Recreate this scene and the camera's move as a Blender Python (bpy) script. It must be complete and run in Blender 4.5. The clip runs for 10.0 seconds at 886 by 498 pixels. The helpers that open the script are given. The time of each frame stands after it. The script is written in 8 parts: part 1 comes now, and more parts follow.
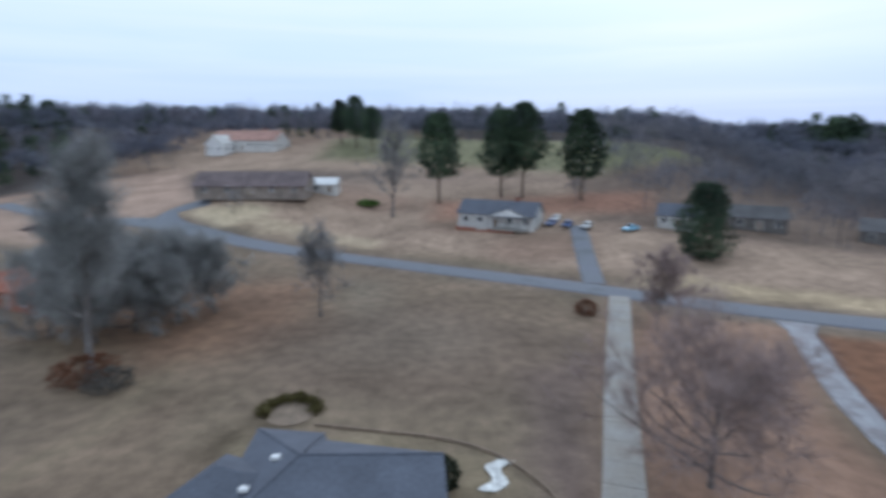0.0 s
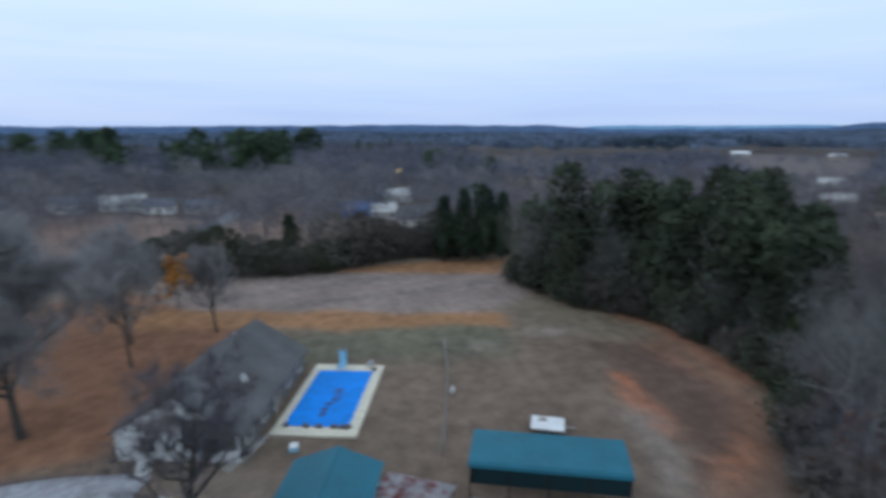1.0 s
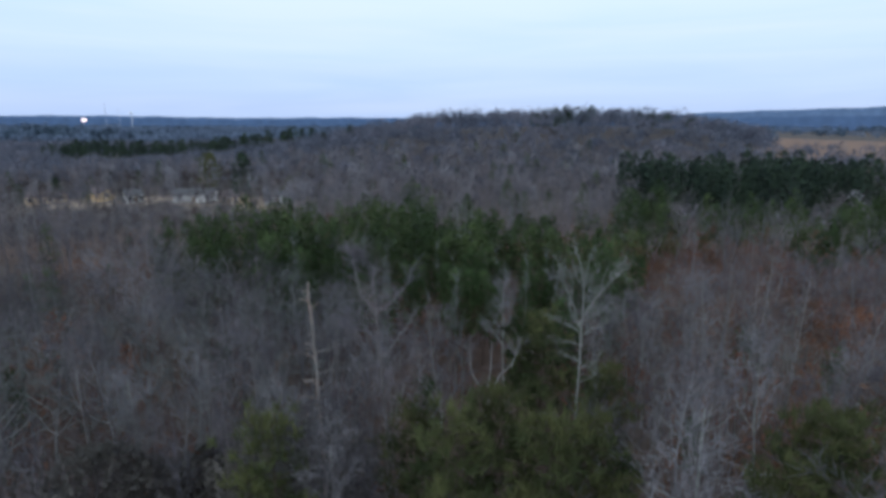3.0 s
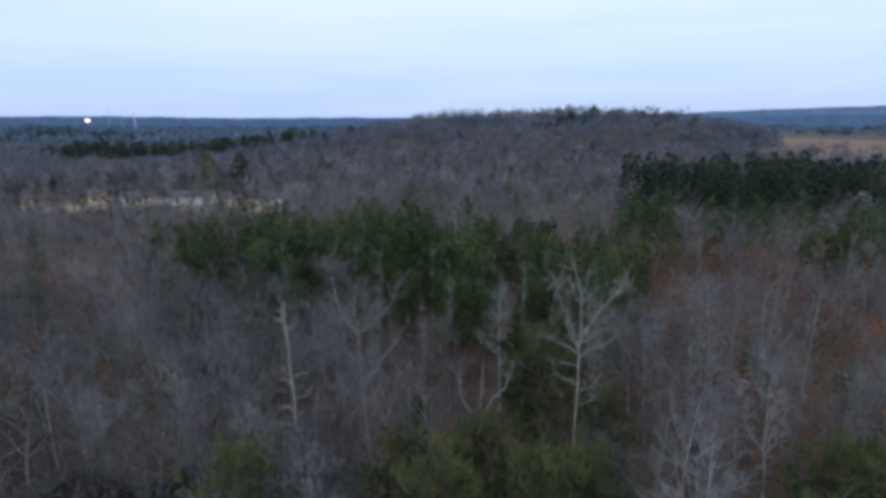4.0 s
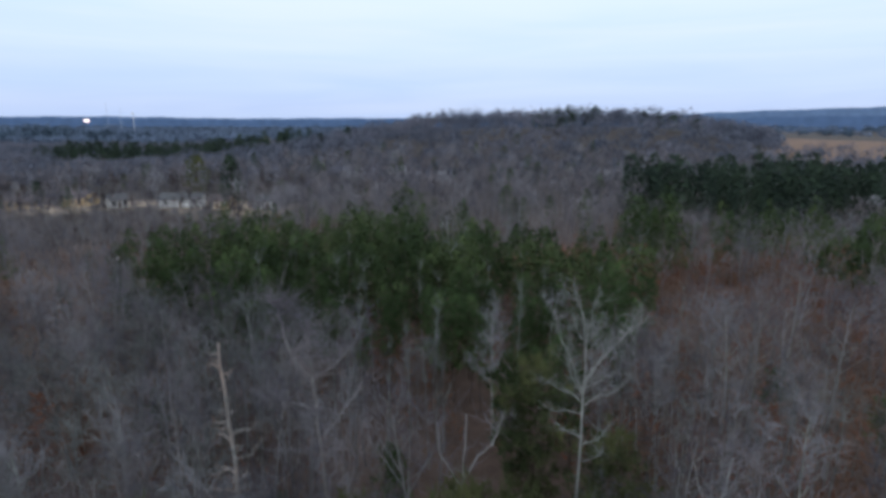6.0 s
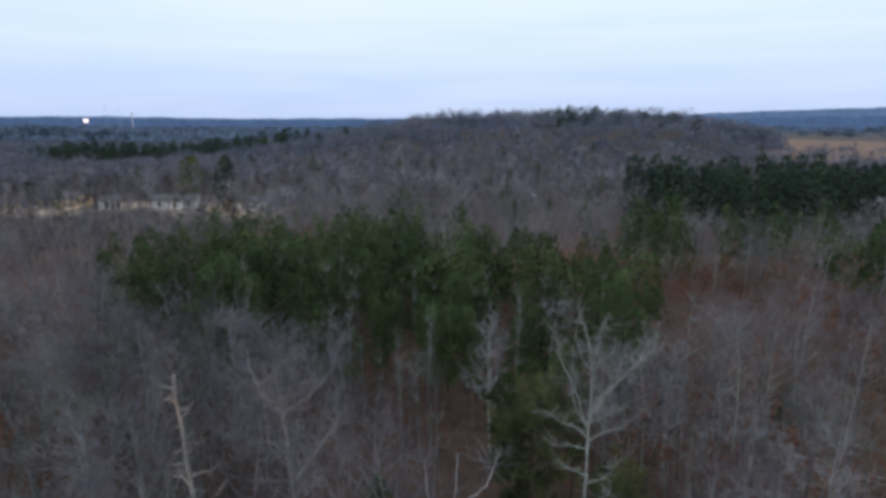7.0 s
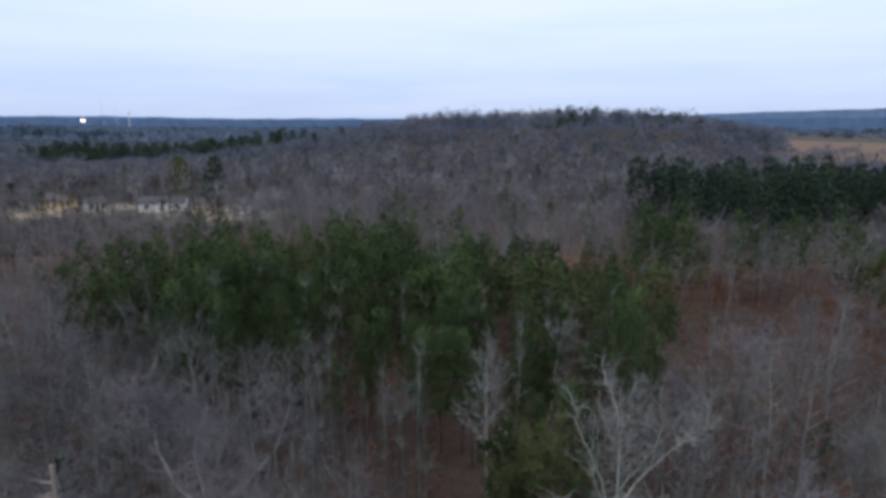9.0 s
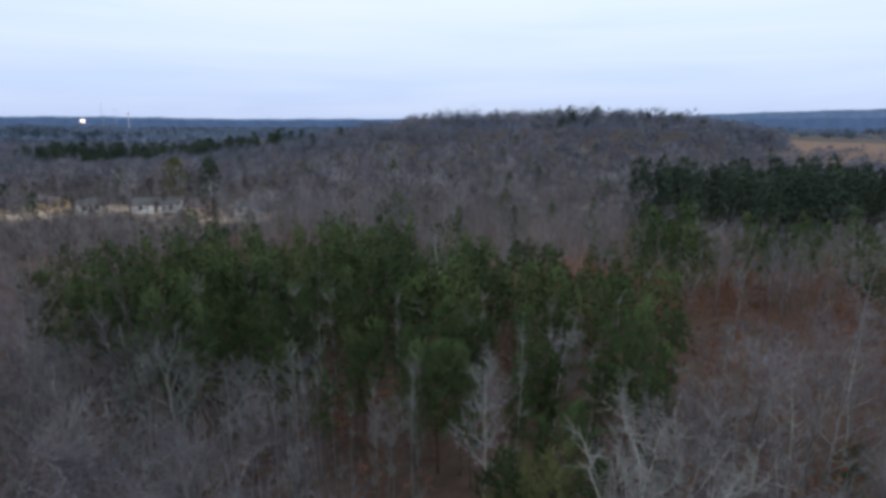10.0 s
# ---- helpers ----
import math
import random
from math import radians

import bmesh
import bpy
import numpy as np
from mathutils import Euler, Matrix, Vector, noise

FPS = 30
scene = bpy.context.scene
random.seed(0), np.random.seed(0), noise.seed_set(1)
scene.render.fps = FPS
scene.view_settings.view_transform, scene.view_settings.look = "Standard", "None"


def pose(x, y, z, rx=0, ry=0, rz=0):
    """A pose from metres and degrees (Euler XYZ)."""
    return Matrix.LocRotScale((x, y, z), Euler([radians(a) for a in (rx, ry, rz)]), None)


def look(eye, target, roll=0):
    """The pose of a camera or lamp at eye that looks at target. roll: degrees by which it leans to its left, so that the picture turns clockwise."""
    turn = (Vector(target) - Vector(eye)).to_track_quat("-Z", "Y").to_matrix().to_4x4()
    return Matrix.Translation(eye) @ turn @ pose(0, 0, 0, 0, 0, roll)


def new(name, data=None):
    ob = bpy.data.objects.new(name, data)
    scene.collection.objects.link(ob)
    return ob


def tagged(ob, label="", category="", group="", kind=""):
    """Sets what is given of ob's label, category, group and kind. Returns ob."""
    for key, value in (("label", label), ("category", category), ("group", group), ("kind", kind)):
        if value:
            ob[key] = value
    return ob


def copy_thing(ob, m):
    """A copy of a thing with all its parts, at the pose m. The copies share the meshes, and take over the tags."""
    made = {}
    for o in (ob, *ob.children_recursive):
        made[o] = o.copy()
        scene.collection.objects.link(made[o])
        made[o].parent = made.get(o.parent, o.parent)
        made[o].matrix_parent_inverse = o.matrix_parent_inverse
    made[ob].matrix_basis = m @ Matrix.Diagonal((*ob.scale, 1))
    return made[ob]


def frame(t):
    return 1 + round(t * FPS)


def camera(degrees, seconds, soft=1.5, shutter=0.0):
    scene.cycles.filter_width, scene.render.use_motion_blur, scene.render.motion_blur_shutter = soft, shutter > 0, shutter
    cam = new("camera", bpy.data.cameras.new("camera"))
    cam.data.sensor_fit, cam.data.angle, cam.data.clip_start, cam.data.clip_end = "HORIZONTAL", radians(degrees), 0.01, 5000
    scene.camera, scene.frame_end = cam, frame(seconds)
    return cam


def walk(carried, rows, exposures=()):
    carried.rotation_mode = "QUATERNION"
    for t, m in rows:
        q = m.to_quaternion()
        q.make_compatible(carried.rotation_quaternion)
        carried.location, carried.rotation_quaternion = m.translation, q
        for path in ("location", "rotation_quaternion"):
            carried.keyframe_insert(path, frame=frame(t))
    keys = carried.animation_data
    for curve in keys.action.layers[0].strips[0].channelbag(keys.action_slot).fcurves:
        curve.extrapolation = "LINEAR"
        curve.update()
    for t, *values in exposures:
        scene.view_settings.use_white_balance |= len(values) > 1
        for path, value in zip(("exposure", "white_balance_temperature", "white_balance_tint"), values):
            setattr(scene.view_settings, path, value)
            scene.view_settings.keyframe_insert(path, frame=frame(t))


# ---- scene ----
cam = camera(78.0, 10.0, soft=3.8, shutter=0.15)

PATH = [  # seconds, place, degrees to the left of +y, up, lean
    (0, -0.00, -0.00, 26.50, 177.15, -12.16, 0.02),
    (0.5, 0.01, -0.34, 26.58, 128.23, -12.15, 0.00),
    (1, -0.31, -0.62, 26.58, 79.69, -12.21, -0.31),
    (1.5, -0.53, -0.59, 26.62, 31.54, -12.66, 0.00),
    (1.7, -0.70, -0.65, 26.62, 11.67, -12.69, 0.05),
    (1.8, -0.68, -0.64, 26.62, 4.98, -12.70, 0.05),
    (2, -0.47, -0.48, 26.60, 0.01, -12.67, 0.27),
    (2.5, 0.07, 0.71, 26.75, -0.41, -12.84, 0.29),
    (4, 1.50, 4.52, 27.38, -0.00, -12.96, 0.09),
    (4.5, 1.84, 5.86, 27.39, 0.05, -12.93, 0.13),
    (5, 2.18, 7.25, 27.33, 0.07, -12.88, 0.13),
    (5.5, 2.44, 8.72, 27.30, 0.04, -12.90, 0.14),
    (7, 3.19, 13.18, 27.37, 0.02, -12.87, 0.20),
    (7.5, 3.38, 14.68, 27.36, -0.02, -12.86, 0.23),
    (8, 3.54, 16.09, 27.35, -0.07, -12.85, 0.26),
    (8.5, 3.63, 17.52, 27.34, -0.11, -12.83, 0.29),
    (9, 3.74, 18.90, 27.30, -0.14, -12.83, 0.30),
    (9.5, 3.92, 20.42, 27.23, -0.14, -12.81, 0.29),
    (10, 4.05, 21.81, 27.19, -0.12, -12.79, 0.30),
]
walk(cam, [(t, look((x, y, z), (
    x - math.sin(radians(yaw)) * math.cos(radians(pitch)),
    y + math.cos(radians(yaw)) * math.cos(radians(pitch)),
    z + math.sin(radians(pitch))), roll)) for t, x, y, z, yaw, pitch, roll in PATH],
    exposures=[(0.0, 0.09, 5820, 12), (0.5, -0.03, 5830, 11), (1.0, -0.03, 5800, 10), (1.6, -0.10, 5700, 9), (2.0, -0.13, 5600, 9), (2.5, 0.02, 5780, 10), (3.2, 0.06, 5850, 10), (5.0, 0.08, 5980, 11), (10.0, 0.09, 6290, 13)])

# ---------------------------------------------------------------- sky and light
world = bpy.data.worlds.new("overcast_sky")
scene.world = world
world.use_nodes = True
wn, wl = world.node_tree.nodes, world.node_tree.links
wn.clear()
w_out = wn.new("ShaderNodeOutputWorld")
w_bg = wn.new("ShaderNodeBackground")
w_sky = wn.new("ShaderNodeTexSky")
w_sky.sky_type = "NISHITA"
w_sky.sun_disc = False
SUN_AZ, SUN_EL = 150.0, 24.0      # degrees to the left of +y, and up
w_sky.sun_elevation = radians(SUN_EL)
w_sky.sun_rotation = radians(-SUN_AZ)
w_sky.dust_density = 3.0
w_skyscale = wn.new("ShaderNodeMix")
w_skyscale.data_type, w_skyscale.blend_type = "RGBA", "MULTIPLY"
w_skyscale.inputs["Factor"].default_value = 1.0
w_skyscale.inputs["B"].default_value = (0.045, 0.045, 0.05, 1)
wl.new(w_sky.outputs[0], w_skyscale.inputs["A"])
w_co = wn.new("ShaderNodeTexCoord")
w_sep = wn.new("ShaderNodeSeparateXYZ")
wl.new(w_co.outputs["Generated"], w_sep.inputs[0])
w_ramp = wn.new("ShaderNodeValToRGB")
w_ramp.color_ramp.interpolation = "EASE"
stops = [(0.0, (0.50, 0.63, 0.88)), (0.02, (0.55, 0.67, 0.92)), (0.07, (0.60, 0.74, 0.98)),
         (0.13, (0.70, 0.84, 1.0)), (0.22, (0.78, 0.92, 1.0)), (1.0, (0.78, 0.91, 1.02))]
while len(w_ramp.color_ramp.elements) < len(stops):
    w_ramp.color_ramp.elements.new(0.5)
for e, (p, c) in zip(w_ramp.color_ramp.elements, stops):
    e.position, e.color = p, (*c, 1)
wl.new(w_sep.outputs["Z"], w_ramp.inputs[0])
# thin streaks of cloud, drawn out along the horizon
w_map = wn.new("ShaderNodeMapping")
w_map.inputs["Scale"].default_value = (1.3, 1.3, 17.0)
w_map.inputs["Rotation"].default_value = (radians(4), radians(3), radians(20))
wl.new(w_co.outputs["Generated"], w_map.inputs[0])
w_noise = wn.new("ShaderNodeTexNoise")
w_noise.inputs["Scale"].default_value = 1.6
w_noise.inputs["Detail"].default_value = 5.0
w_noise.inputs["Distortion"].default_value = 0.5
wl.new(w_map.outputs[0], w_noise.inputs["Vector"])
w_rng = wn.new("ShaderNodeMapRange")
w_rng.inputs["From Min"].default_value, w_rng.inputs["From Max"].default_value = 0.35, 0.68
w_rng.inputs["To Min"].default_value, w_rng.inputs["To Max"].default_value = 0.0, 1.0
wl.new(w_noise.outputs["Fac"], w_rng.inputs["Value"])
w_cloud = wn.new("ShaderNodeMix")
w_cloud.data_type, w_cloud.blend_type = "RGBA", "SOFT_LIGHT"
w_cloud.inputs["B"].default_value = (0.80, 0.76, 0.70, 1)
w_cf = wn.new("ShaderNodeMath")
w_cf.operation = "MULTIPLY"
w_cf.inputs[1].default_value = 0.6
wl.new(w_rng.outputs[0], w_cf.inputs[0])
wl.new(w_cf.outputs[0], w_cloud.inputs["Factor"])
wl.new(w_ramp.outputs[0], w_cloud.inputs["A"])
w_mix = wn.new("ShaderNodeMix")
w_mix.data_type = "RGBA"
w_mix.inputs["Factor"].default_value = 0.93
wl.new(w_skyscale.outputs["Result"], w_mix.inputs["A"])
wl.new(w_cloud.outputs["Result"], w_mix.inputs["B"])
wl.new(w_mix.outputs["Result"], w_bg.inputs["Color"])
w_bg.inputs["Strength"].default_value = 1.0
wl.new(w_bg.outputs[0], w_out.inputs[0])

sun = new("sun", bpy.data.lights.new("sun", "SUN"))
sun.data.energy, sun.data.angle, sun.data.color = 0.5, radians(40), (1.0, 0.96, 0.92)
sun.matrix_world = look((0, 0, 0), (math.sin(radians(SUN_AZ)) * math.cos(radians(SUN_EL)),
                                    -math.cos(radians(SUN_AZ)) * math.cos(radians(SUN_EL)), -math.sin(radians(SUN_EL))))


# ---------------------------------------------------------------- materials
def material(name, colour, rough=0.8, metal=0.0, grain=6.0, grain_amount=0.25, stain=0.4, stain_amount=0.25,
             bump=0.3, bump_scale=None, tint=None, tint_amount=0.0, per_object=0.0, coords="Object", shine=0.5, thin=0.0):
    """A surface with fine grain, wide stains, a second tint in patches, relief and a shift from object to object."""
    m = bpy.data.materials.new(name)
    m.use_nodes = True
    n, l = m.node_tree.nodes, m.node_tree.links
    b = n["Principled BSDF"]
    b.inputs["Roughness"].default_value, b.inputs["Metallic"].default_value = rough, metal
    b.inputs["Specular IOR Level"].default_value = shine
    co = n.new("ShaderNodeTexCoord")
    fine, wide = n.new("ShaderNodeTexNoise"), n.new("ShaderNodeTexNoise")
    fine.inputs["Scale"].default_value, fine.inputs["Detail"].default_value = grain, 4
    wide.inputs["Scale"].default_value, wide.inputs["Detail"].default_value = stain, 3
    for t in (fine, wide):
        l.new(co.outputs[coords], t.inputs["Vector"])

    def spread(src, amount):
        r = n.new("ShaderNodeMapRange")
        r.inputs["From Min"].default_value, r.inputs["From Max"].default_value = 0.3, 0.7
        r.inputs["To Min"].default_value, r.inputs["To Max"].default_value = 1 - amount, 1 + amount
        l.new(src, r.inputs["Value"])
        return r.outputs[0]

    col = n.new("ShaderNodeMix")
    col.data_type = "RGBA"
    col.inputs["A"].default_value = (*colour, 1)
    col.inputs["B"].default_value = (*(tint or colour), 1)
    r = n.new("ShaderNodeMapRange")
    r.inputs["From Min"].default_value, r.inputs["From Max"].default_value = 0.4, 0.62
    r.inputs["To Max"].default_value = tint_amount
    l.new(wide.outputs["Fac"], r.inputs["Value"])
    l.new(r.outputs[0], col.inputs["Factor"])
    value = n.new("ShaderNodeMath")
    value.operation = "MULTIPLY"
    l.new(spread(fine.outputs["Fac"], grain_amount), value.inputs[0])
    l.new(spread(wide.outputs["Fac"], stain_amount), value.inputs[1])
    out = value.outputs[0]
    if per_object:
        info, rr, mm = n.new("ShaderNodeObjectInfo"), n.new("ShaderNodeMapRange"), n.new("ShaderNodeMath")
        rr.inputs["To Min"].default_value, rr.inputs["To Max"].default_value = 1 - per_object, 1 + per_object
        l.new(info.outputs["Random"], rr.inputs["Value"])
        mm.operation = "MULTIPLY"
        l.new(out, mm.inputs[0])
        l.new(rr.outputs[0], mm.inputs[1])
        out = mm.outputs[0]
    sc = n.new("ShaderNodeMix")
    sc.data_type, sc.blend_type = "RGBA", "MULTIPLY"
    sc.inputs["Factor"].default_value = 1.0
    l.new(col.outputs["Result"], sc.inputs["A"])
    l.new(out, sc.inputs["B"])
    l.new(sc.outputs["Result"], b.inputs["Base Color"])
    if bump:
        bp = n.new("ShaderNodeBump")
        bp.inputs["Strength"].default_value, bp.inputs["Distance"].default_value = bump, 0.05
        if bump_scale:
            t = n.new("ShaderNodeTexNoise")
            t.inputs["Scale"].default_value = bump_scale
            l.new(co.outputs[coords], t.inputs["Vector"])
            l.new(t.outputs["Fac"], bp.inputs["Height"])
        else:
            l.new(fine.outputs["Fac"], bp.inputs["Height"])
        l.new(bp.outputs[0], b.inputs["Normal"])
    if thin:    # leaves and sprays of twigs let some light through
        tr, mx = n.new("ShaderNodeBsdfTranslucent"), n.new("ShaderNodeMixShader")
        mx.inputs[0].default_value = thin
        l.new(sc.outputs["Result"], tr.inputs["Color"])
        l.new(b.outputs[0], mx.inputs[1])
        l.new(tr.outputs[0], mx.inputs[2])
        l.new(mx.outputs[0], n["Material Output"].inputs["Surface"])
    return m


M = {}
M["bark"] = material("grey_bark", (0.17, 0.155, 0.15), 0.9, grain=3, stain=0.25, per_object=0.25, tint=(0.22, 0.205, 0.20), tint_amount=0.6, shine=0.08)
M["twig"] = material("winter_twigs", (0.148, 0.142, 0.168), 0.9, grain=1.2, stain=0.22, stain_amount=0.5, per_object=0.45, bump=0, tint=(0.150, 0.124, 0.116), tint_amount=0.8, shine=0.08, thin=0.35)
M["dark_twig"] = material("dark_winter_twigs", (0.068, 0.060, 0.060), 0.9, grain=1.2, stain=0.1, stain_amount=0.4, bump=0, tint=(0.095, 0.065, 0.052), tint_amount=0.8, shine=0.08, thin=0.35)
# next three: paler and bluer with range, aerial haze put into the base colour
M["yard_wood"] = material("haze_tinted_grey_twigs", (0.20, 0.205, 0.24), 0.9, grain=0.2, grain_amount=0.3, stain=0.05, stain_amount=0.3, bump=0, tint=(0.20, 0.185, 0.195), tint_amount=0.8, shine=0.08, thin=0.35)
M["far_twig"] = material("haze_tinted_far_twigs", (0.158, 0.170, 0.218), 0.9, grain=0.16, grain_amount=0.32, stain=0.03, stain_amount=0.28, bump=0, tint=(0.178, 0.170, 0.198), tint_amount=0.8, shine=0.08, thin=0.35)
M["distant_twig"] = material("haze_tinted_woods", (0.155, 0.195, 0.27), 0.95, grain=0.1, grain_amount=0.2, stain=0.012, stain_amount=0.3, bump=0, shine=0.08, thin=0.35)
M["house_dark"] = material("brown_grey_siding", (0.15, 0.14, 0.135), 0.85, grain=3, stain=0.4)
M["yard_twig"] = material("grey_yard_twigs", (0.275, 0.265, 0.27), 0.9, grain=0.8, stain=0.2, per_object=0.12, bump=0, shine=0.08, thin=0.3)
M["white_bark"] = material("pale_sycamore_bark", (0.31, 0.31, 0.295), 0.85, grain=2, stain=0.6, tint=(0.30, 0.31, 0.27), tint_amount=0.8, shine=0.08)
M["dead_wood"] = material("bleached_dead_wood", (0.225, 0.215, 0.205), 0.9, grain=4, stain=0.5, tint=(0.26, 0.18, 0.14), tint_amount=0.7)
M["pine_bark"] = material("pine_bark", (0.12, 0.09, 0.075), 0.95, grain=4, stain=0.5, shine=0.08)
M["needles"] = material("pine_needles", (0.048, 0.072, 0.050), 0.75, grain=0.8, stain=0.12, stain_amount=0.35, per_object=0.3, bump=0, tint=(0.062, 0.090, 0.050), tint_amount=0.8, shine=0.08, thin=0.35)
M["young_needles"] = material("young_pine_needles", (0.066, 0.102, 0.042), 0.7, grain=0.4, grain_amount=0.4, stain=0.16, stain_amount=0.45, per_object=0.35, bump=0, tint=(0.088, 0.112, 0.044), tint_amount=0.8, shine=0.08, thin=0.35)
M["olive_needles"] = material("olive_pine_needles", (0.072, 0.092, 0.042), 0.75, grain=0.6, stain=0.3, stain_amount=0.4, per_object=0.35, bump=0, tint=(0.10, 0.10, 0.042), tint_amount=0.8, shine=0.08, thin=0.35)
M["clump_needles"] = material("shaded_pine_needles", (0.062, 0.076, 0.054), 0.8, grain=0.6, stain=0.12, stain_amount=0.4, per_object=0.35, bump=0, tint=(0.062, 0.076, 0.045), tint_amount=0.8, shine=0.06, thin=0.25)
M["dark_needles"] = material("dark_pine_needles", (0.043, 0.064, 0.049), 0.8, grain=0.4, stain=0.1, stain_amount=0.35, bump=0, tint=(0.05, 0.07, 0.04), tint_amount=0.7, shine=0.08, thin=0.35)
M["gold_green"] = material("yellow_green_leaves", (0.115, 0.12, 0.035), 0.8, grain=0.8, stain=0.3, bump=0, tint=(0.06, 0.075, 0.025), tint_amount=0.8, shine=0.08, thin=0.35)
# distant pines: green lifted to blue-grey, haze painted into the needles
M["far_needles"] = material("haze_tinted_needles", (0.075, 0.105, 0.14), 0.85, grain=0.3, stain=0.04, bump=0, shine=0.08, thin=0.35)
M["leaf_brown"] = material("dry_oak_leaves", (0.225, 0.104, 0.064), 0.8, grain=0.8, stain=0.12, per_object=0.3, bump=0, tint=(0.11, 0.078, 0.058), tint_amount=0.8, shine=0.08, thin=0.3)
M["leaf_orange"] = material("orange_beech_leaves", (0.42, 0.20, 0.05), 0.8, grain=1.5, stain=0.6, bump=0, shine=0.08)
M["shrub"] = material("evergreen_shrub_leaves", (0.075, 0.086, 0.06), 0.7, grain=2, stain=0.5, per_object=0.2, bump=0, shine=0.08, thin=0.3)
M["green_shrub"] = material("bright_green_shrub", (0.09, 0.15, 0.04), 0.8, grain=2, stain=0.5, bump=0, shine=0.08)
M["brush"] = material("dry_brush", (0.15, 0.138, 0.125), 0.85, grain=2, stain=0.4, per_object=0.25, bump=0, shine=0.08, thin=0.3)
M["olive"] = material("olive_shrub_leaves", (0.10, 0.085, 0.035), 0.8, grain=2, stain=0.5, bump=0, shine=0.08)
M["asphalt"] = material("worn_asphalt", (0.205, 0.215, 0.24), 0.85, grain=8, grain_amount=0.15, stain=0.22, stain_amount=0.3, bump_scale=60, tint=(0.12, 0.125, 0.15), tint_amount=0.7)
M["concrete"] = material("old_concrete", (0.36, 0.33, 0.29), 0.85, grain=5, grain_amount=0.15, stain=0.25, stain_amount=0.22, tint=(0.28, 0.27, 0.26), tint_amount=0.8)
M["gravel"] = material("grey_gravel", (0.44, 0.44, 0.47), 0.95, grain=3, grain_amount=0.3, stain=0.33, stain_amount=0.3, tint=(0.17, 0.15, 0.15), tint_amount=0.8, bump_scale=25)
M["shingle"] = material("grey_shingle", (0.105, 0.115, 0.145), 0.85, grain=4, grain_amount=0.15, stain=0.3, stain_amount=0.15, per_object=0.06)
M["shingle_dark"] = material("dark_weathered_shingle", (0.105, 0.102, 0.106), 0.9, grain=4, grain_amount=0.2, stain=0.3, stain_amount=0.25, per_object=0.1)
M["shingle_brown"] = material("brown_shingle", (0.15, 0.115, 0.115), 0.9, grain=4, stain=0.3)
M["shingle_red"] = material("faded_red_roof", (0.38, 0.22, 0.18), 0.85, grain=3, stain=0.3)
M["teal"] = material("teal_painted_steel", (0.007, 0.118, 0.175), 0.6, metal=0.0, grain=3, grain_amount=0.08, stain=0.35, stain_amount=0.12, bump=0.0, per_object=0.04)
# teal steel again, with the shade of an upright side put into the colour
M["teal_shaded"] = material("shaded_teal_side_sheet", (0.004, 0.034, 0.045), 0.6, grain=3, grain_amount=0.08, stain=0.35, stain_amount=0.12, bump=0)
M["steel"] = material("galvanised_steel", (0.45, 0.46, 0.47), 0.45, metal=0.8, grain=6, stain=0.8)
M["white"] = material("white_paint", (0.72, 0.72, 0.72), 0.6, grain=3, grain_amount=0.06, stain=0.6, stain_amount=0.12)
M["cream"] = material("cream_pool_coping", (0.72, 0.66, 0.52), 0.8, grain=4, grain_amount=0.1, stain=0.4, stain_amount=0.15, tint=(0.45, 0.41, 0.33), tint_amount=0.6)
M["siding"] = material("pale_siding", (0.55, 0.54, 0.52), 0.7, grain=2, grain_amount=0.08, stain=0.4, stain_amount=0.12)
M["tan_siding"] = material("tan_siding", (0.56, 0.42, 0.28), 0.75, grain=2, grain_amount=0.1, stain=0.3)
M["yellow_siding"] = material("yellow_tan_siding", (0.62, 0.44, 0.24), 0.75, grain=2, grain_amount=0.1, stain=0.3)
M["brick"] = material("red_brick", (0.30, 0.105, 0.065), 0.9, grain=6, stain=0.5, tint=(0.24, 0.11, 0.08), tint_amount=0.6)
M["brick_grey"] = material("grey_brown_brick", (0.24, 0.20, 0.175), 0.9, grain=6, stain=0.5)
M["glass"] = material("window_glass", (0.03, 0.035, 0.045), 0.08, grain=1, stain=0.3, bump=0)
M["wood"] = material("weathered_wood", (0.22, 0.165, 0.12), 0.85, grain=5, stain=0.6)
M["dark"] = material("dark_rubber", (0.02, 0.02, 0.022), 0.7, grain=4, stain=1, bump=0)
M["cover"] = material("blue_pool_cover", (0.003, 0.21, 0.72), 0.8, grain=1.5, grain_amount=0.1, stain=0.35, stain_amount=0.12, bump=0.25, bump_scale=1.6)
M["slide"] = material("light_blue_plastic", (0.34, 0.66, 0.88), 0.35, grain=1, grain_amount=0.05, stain=0.5, stain_amount=0.1, bump=0)
M["muck"] = material("wet_leaf_debris", (0.07, 0.05, 0.11), 0.7, grain=3, stain=1)
M["bag"] = material("grey_brown_canvas", (0.12, 0.10, 0.09), 0.85, grain=3, stain=1)
M["white_car"] = material("white_car_paint", (0.70, 0.71, 0.72), 0.3, grain=2, grain_amount=0.04, stain=0.5, stain_amount=0.05, bump=0)
M["blue_car"] = material("blue_car_paint", (0.05, 0.10, 0.26), 0.3, grain=2, grain_amount=0.04, stain=0.5, stain_amount=0.05, bump=0)
M["dark_car"] = material("dark_car_paint", (0.02, 0.022, 0.026), 0.3, grain=2, grain_amount=0.04, stain=0.5, stain_amount=0.05, bump=0)
M["red_car"] = material("maroon_car_paint", (0.10, 0.012, 0.02), 0.3, grain=2, grain_amount=0.04, stain=0.5, stain_amount=0.05, bump=0)
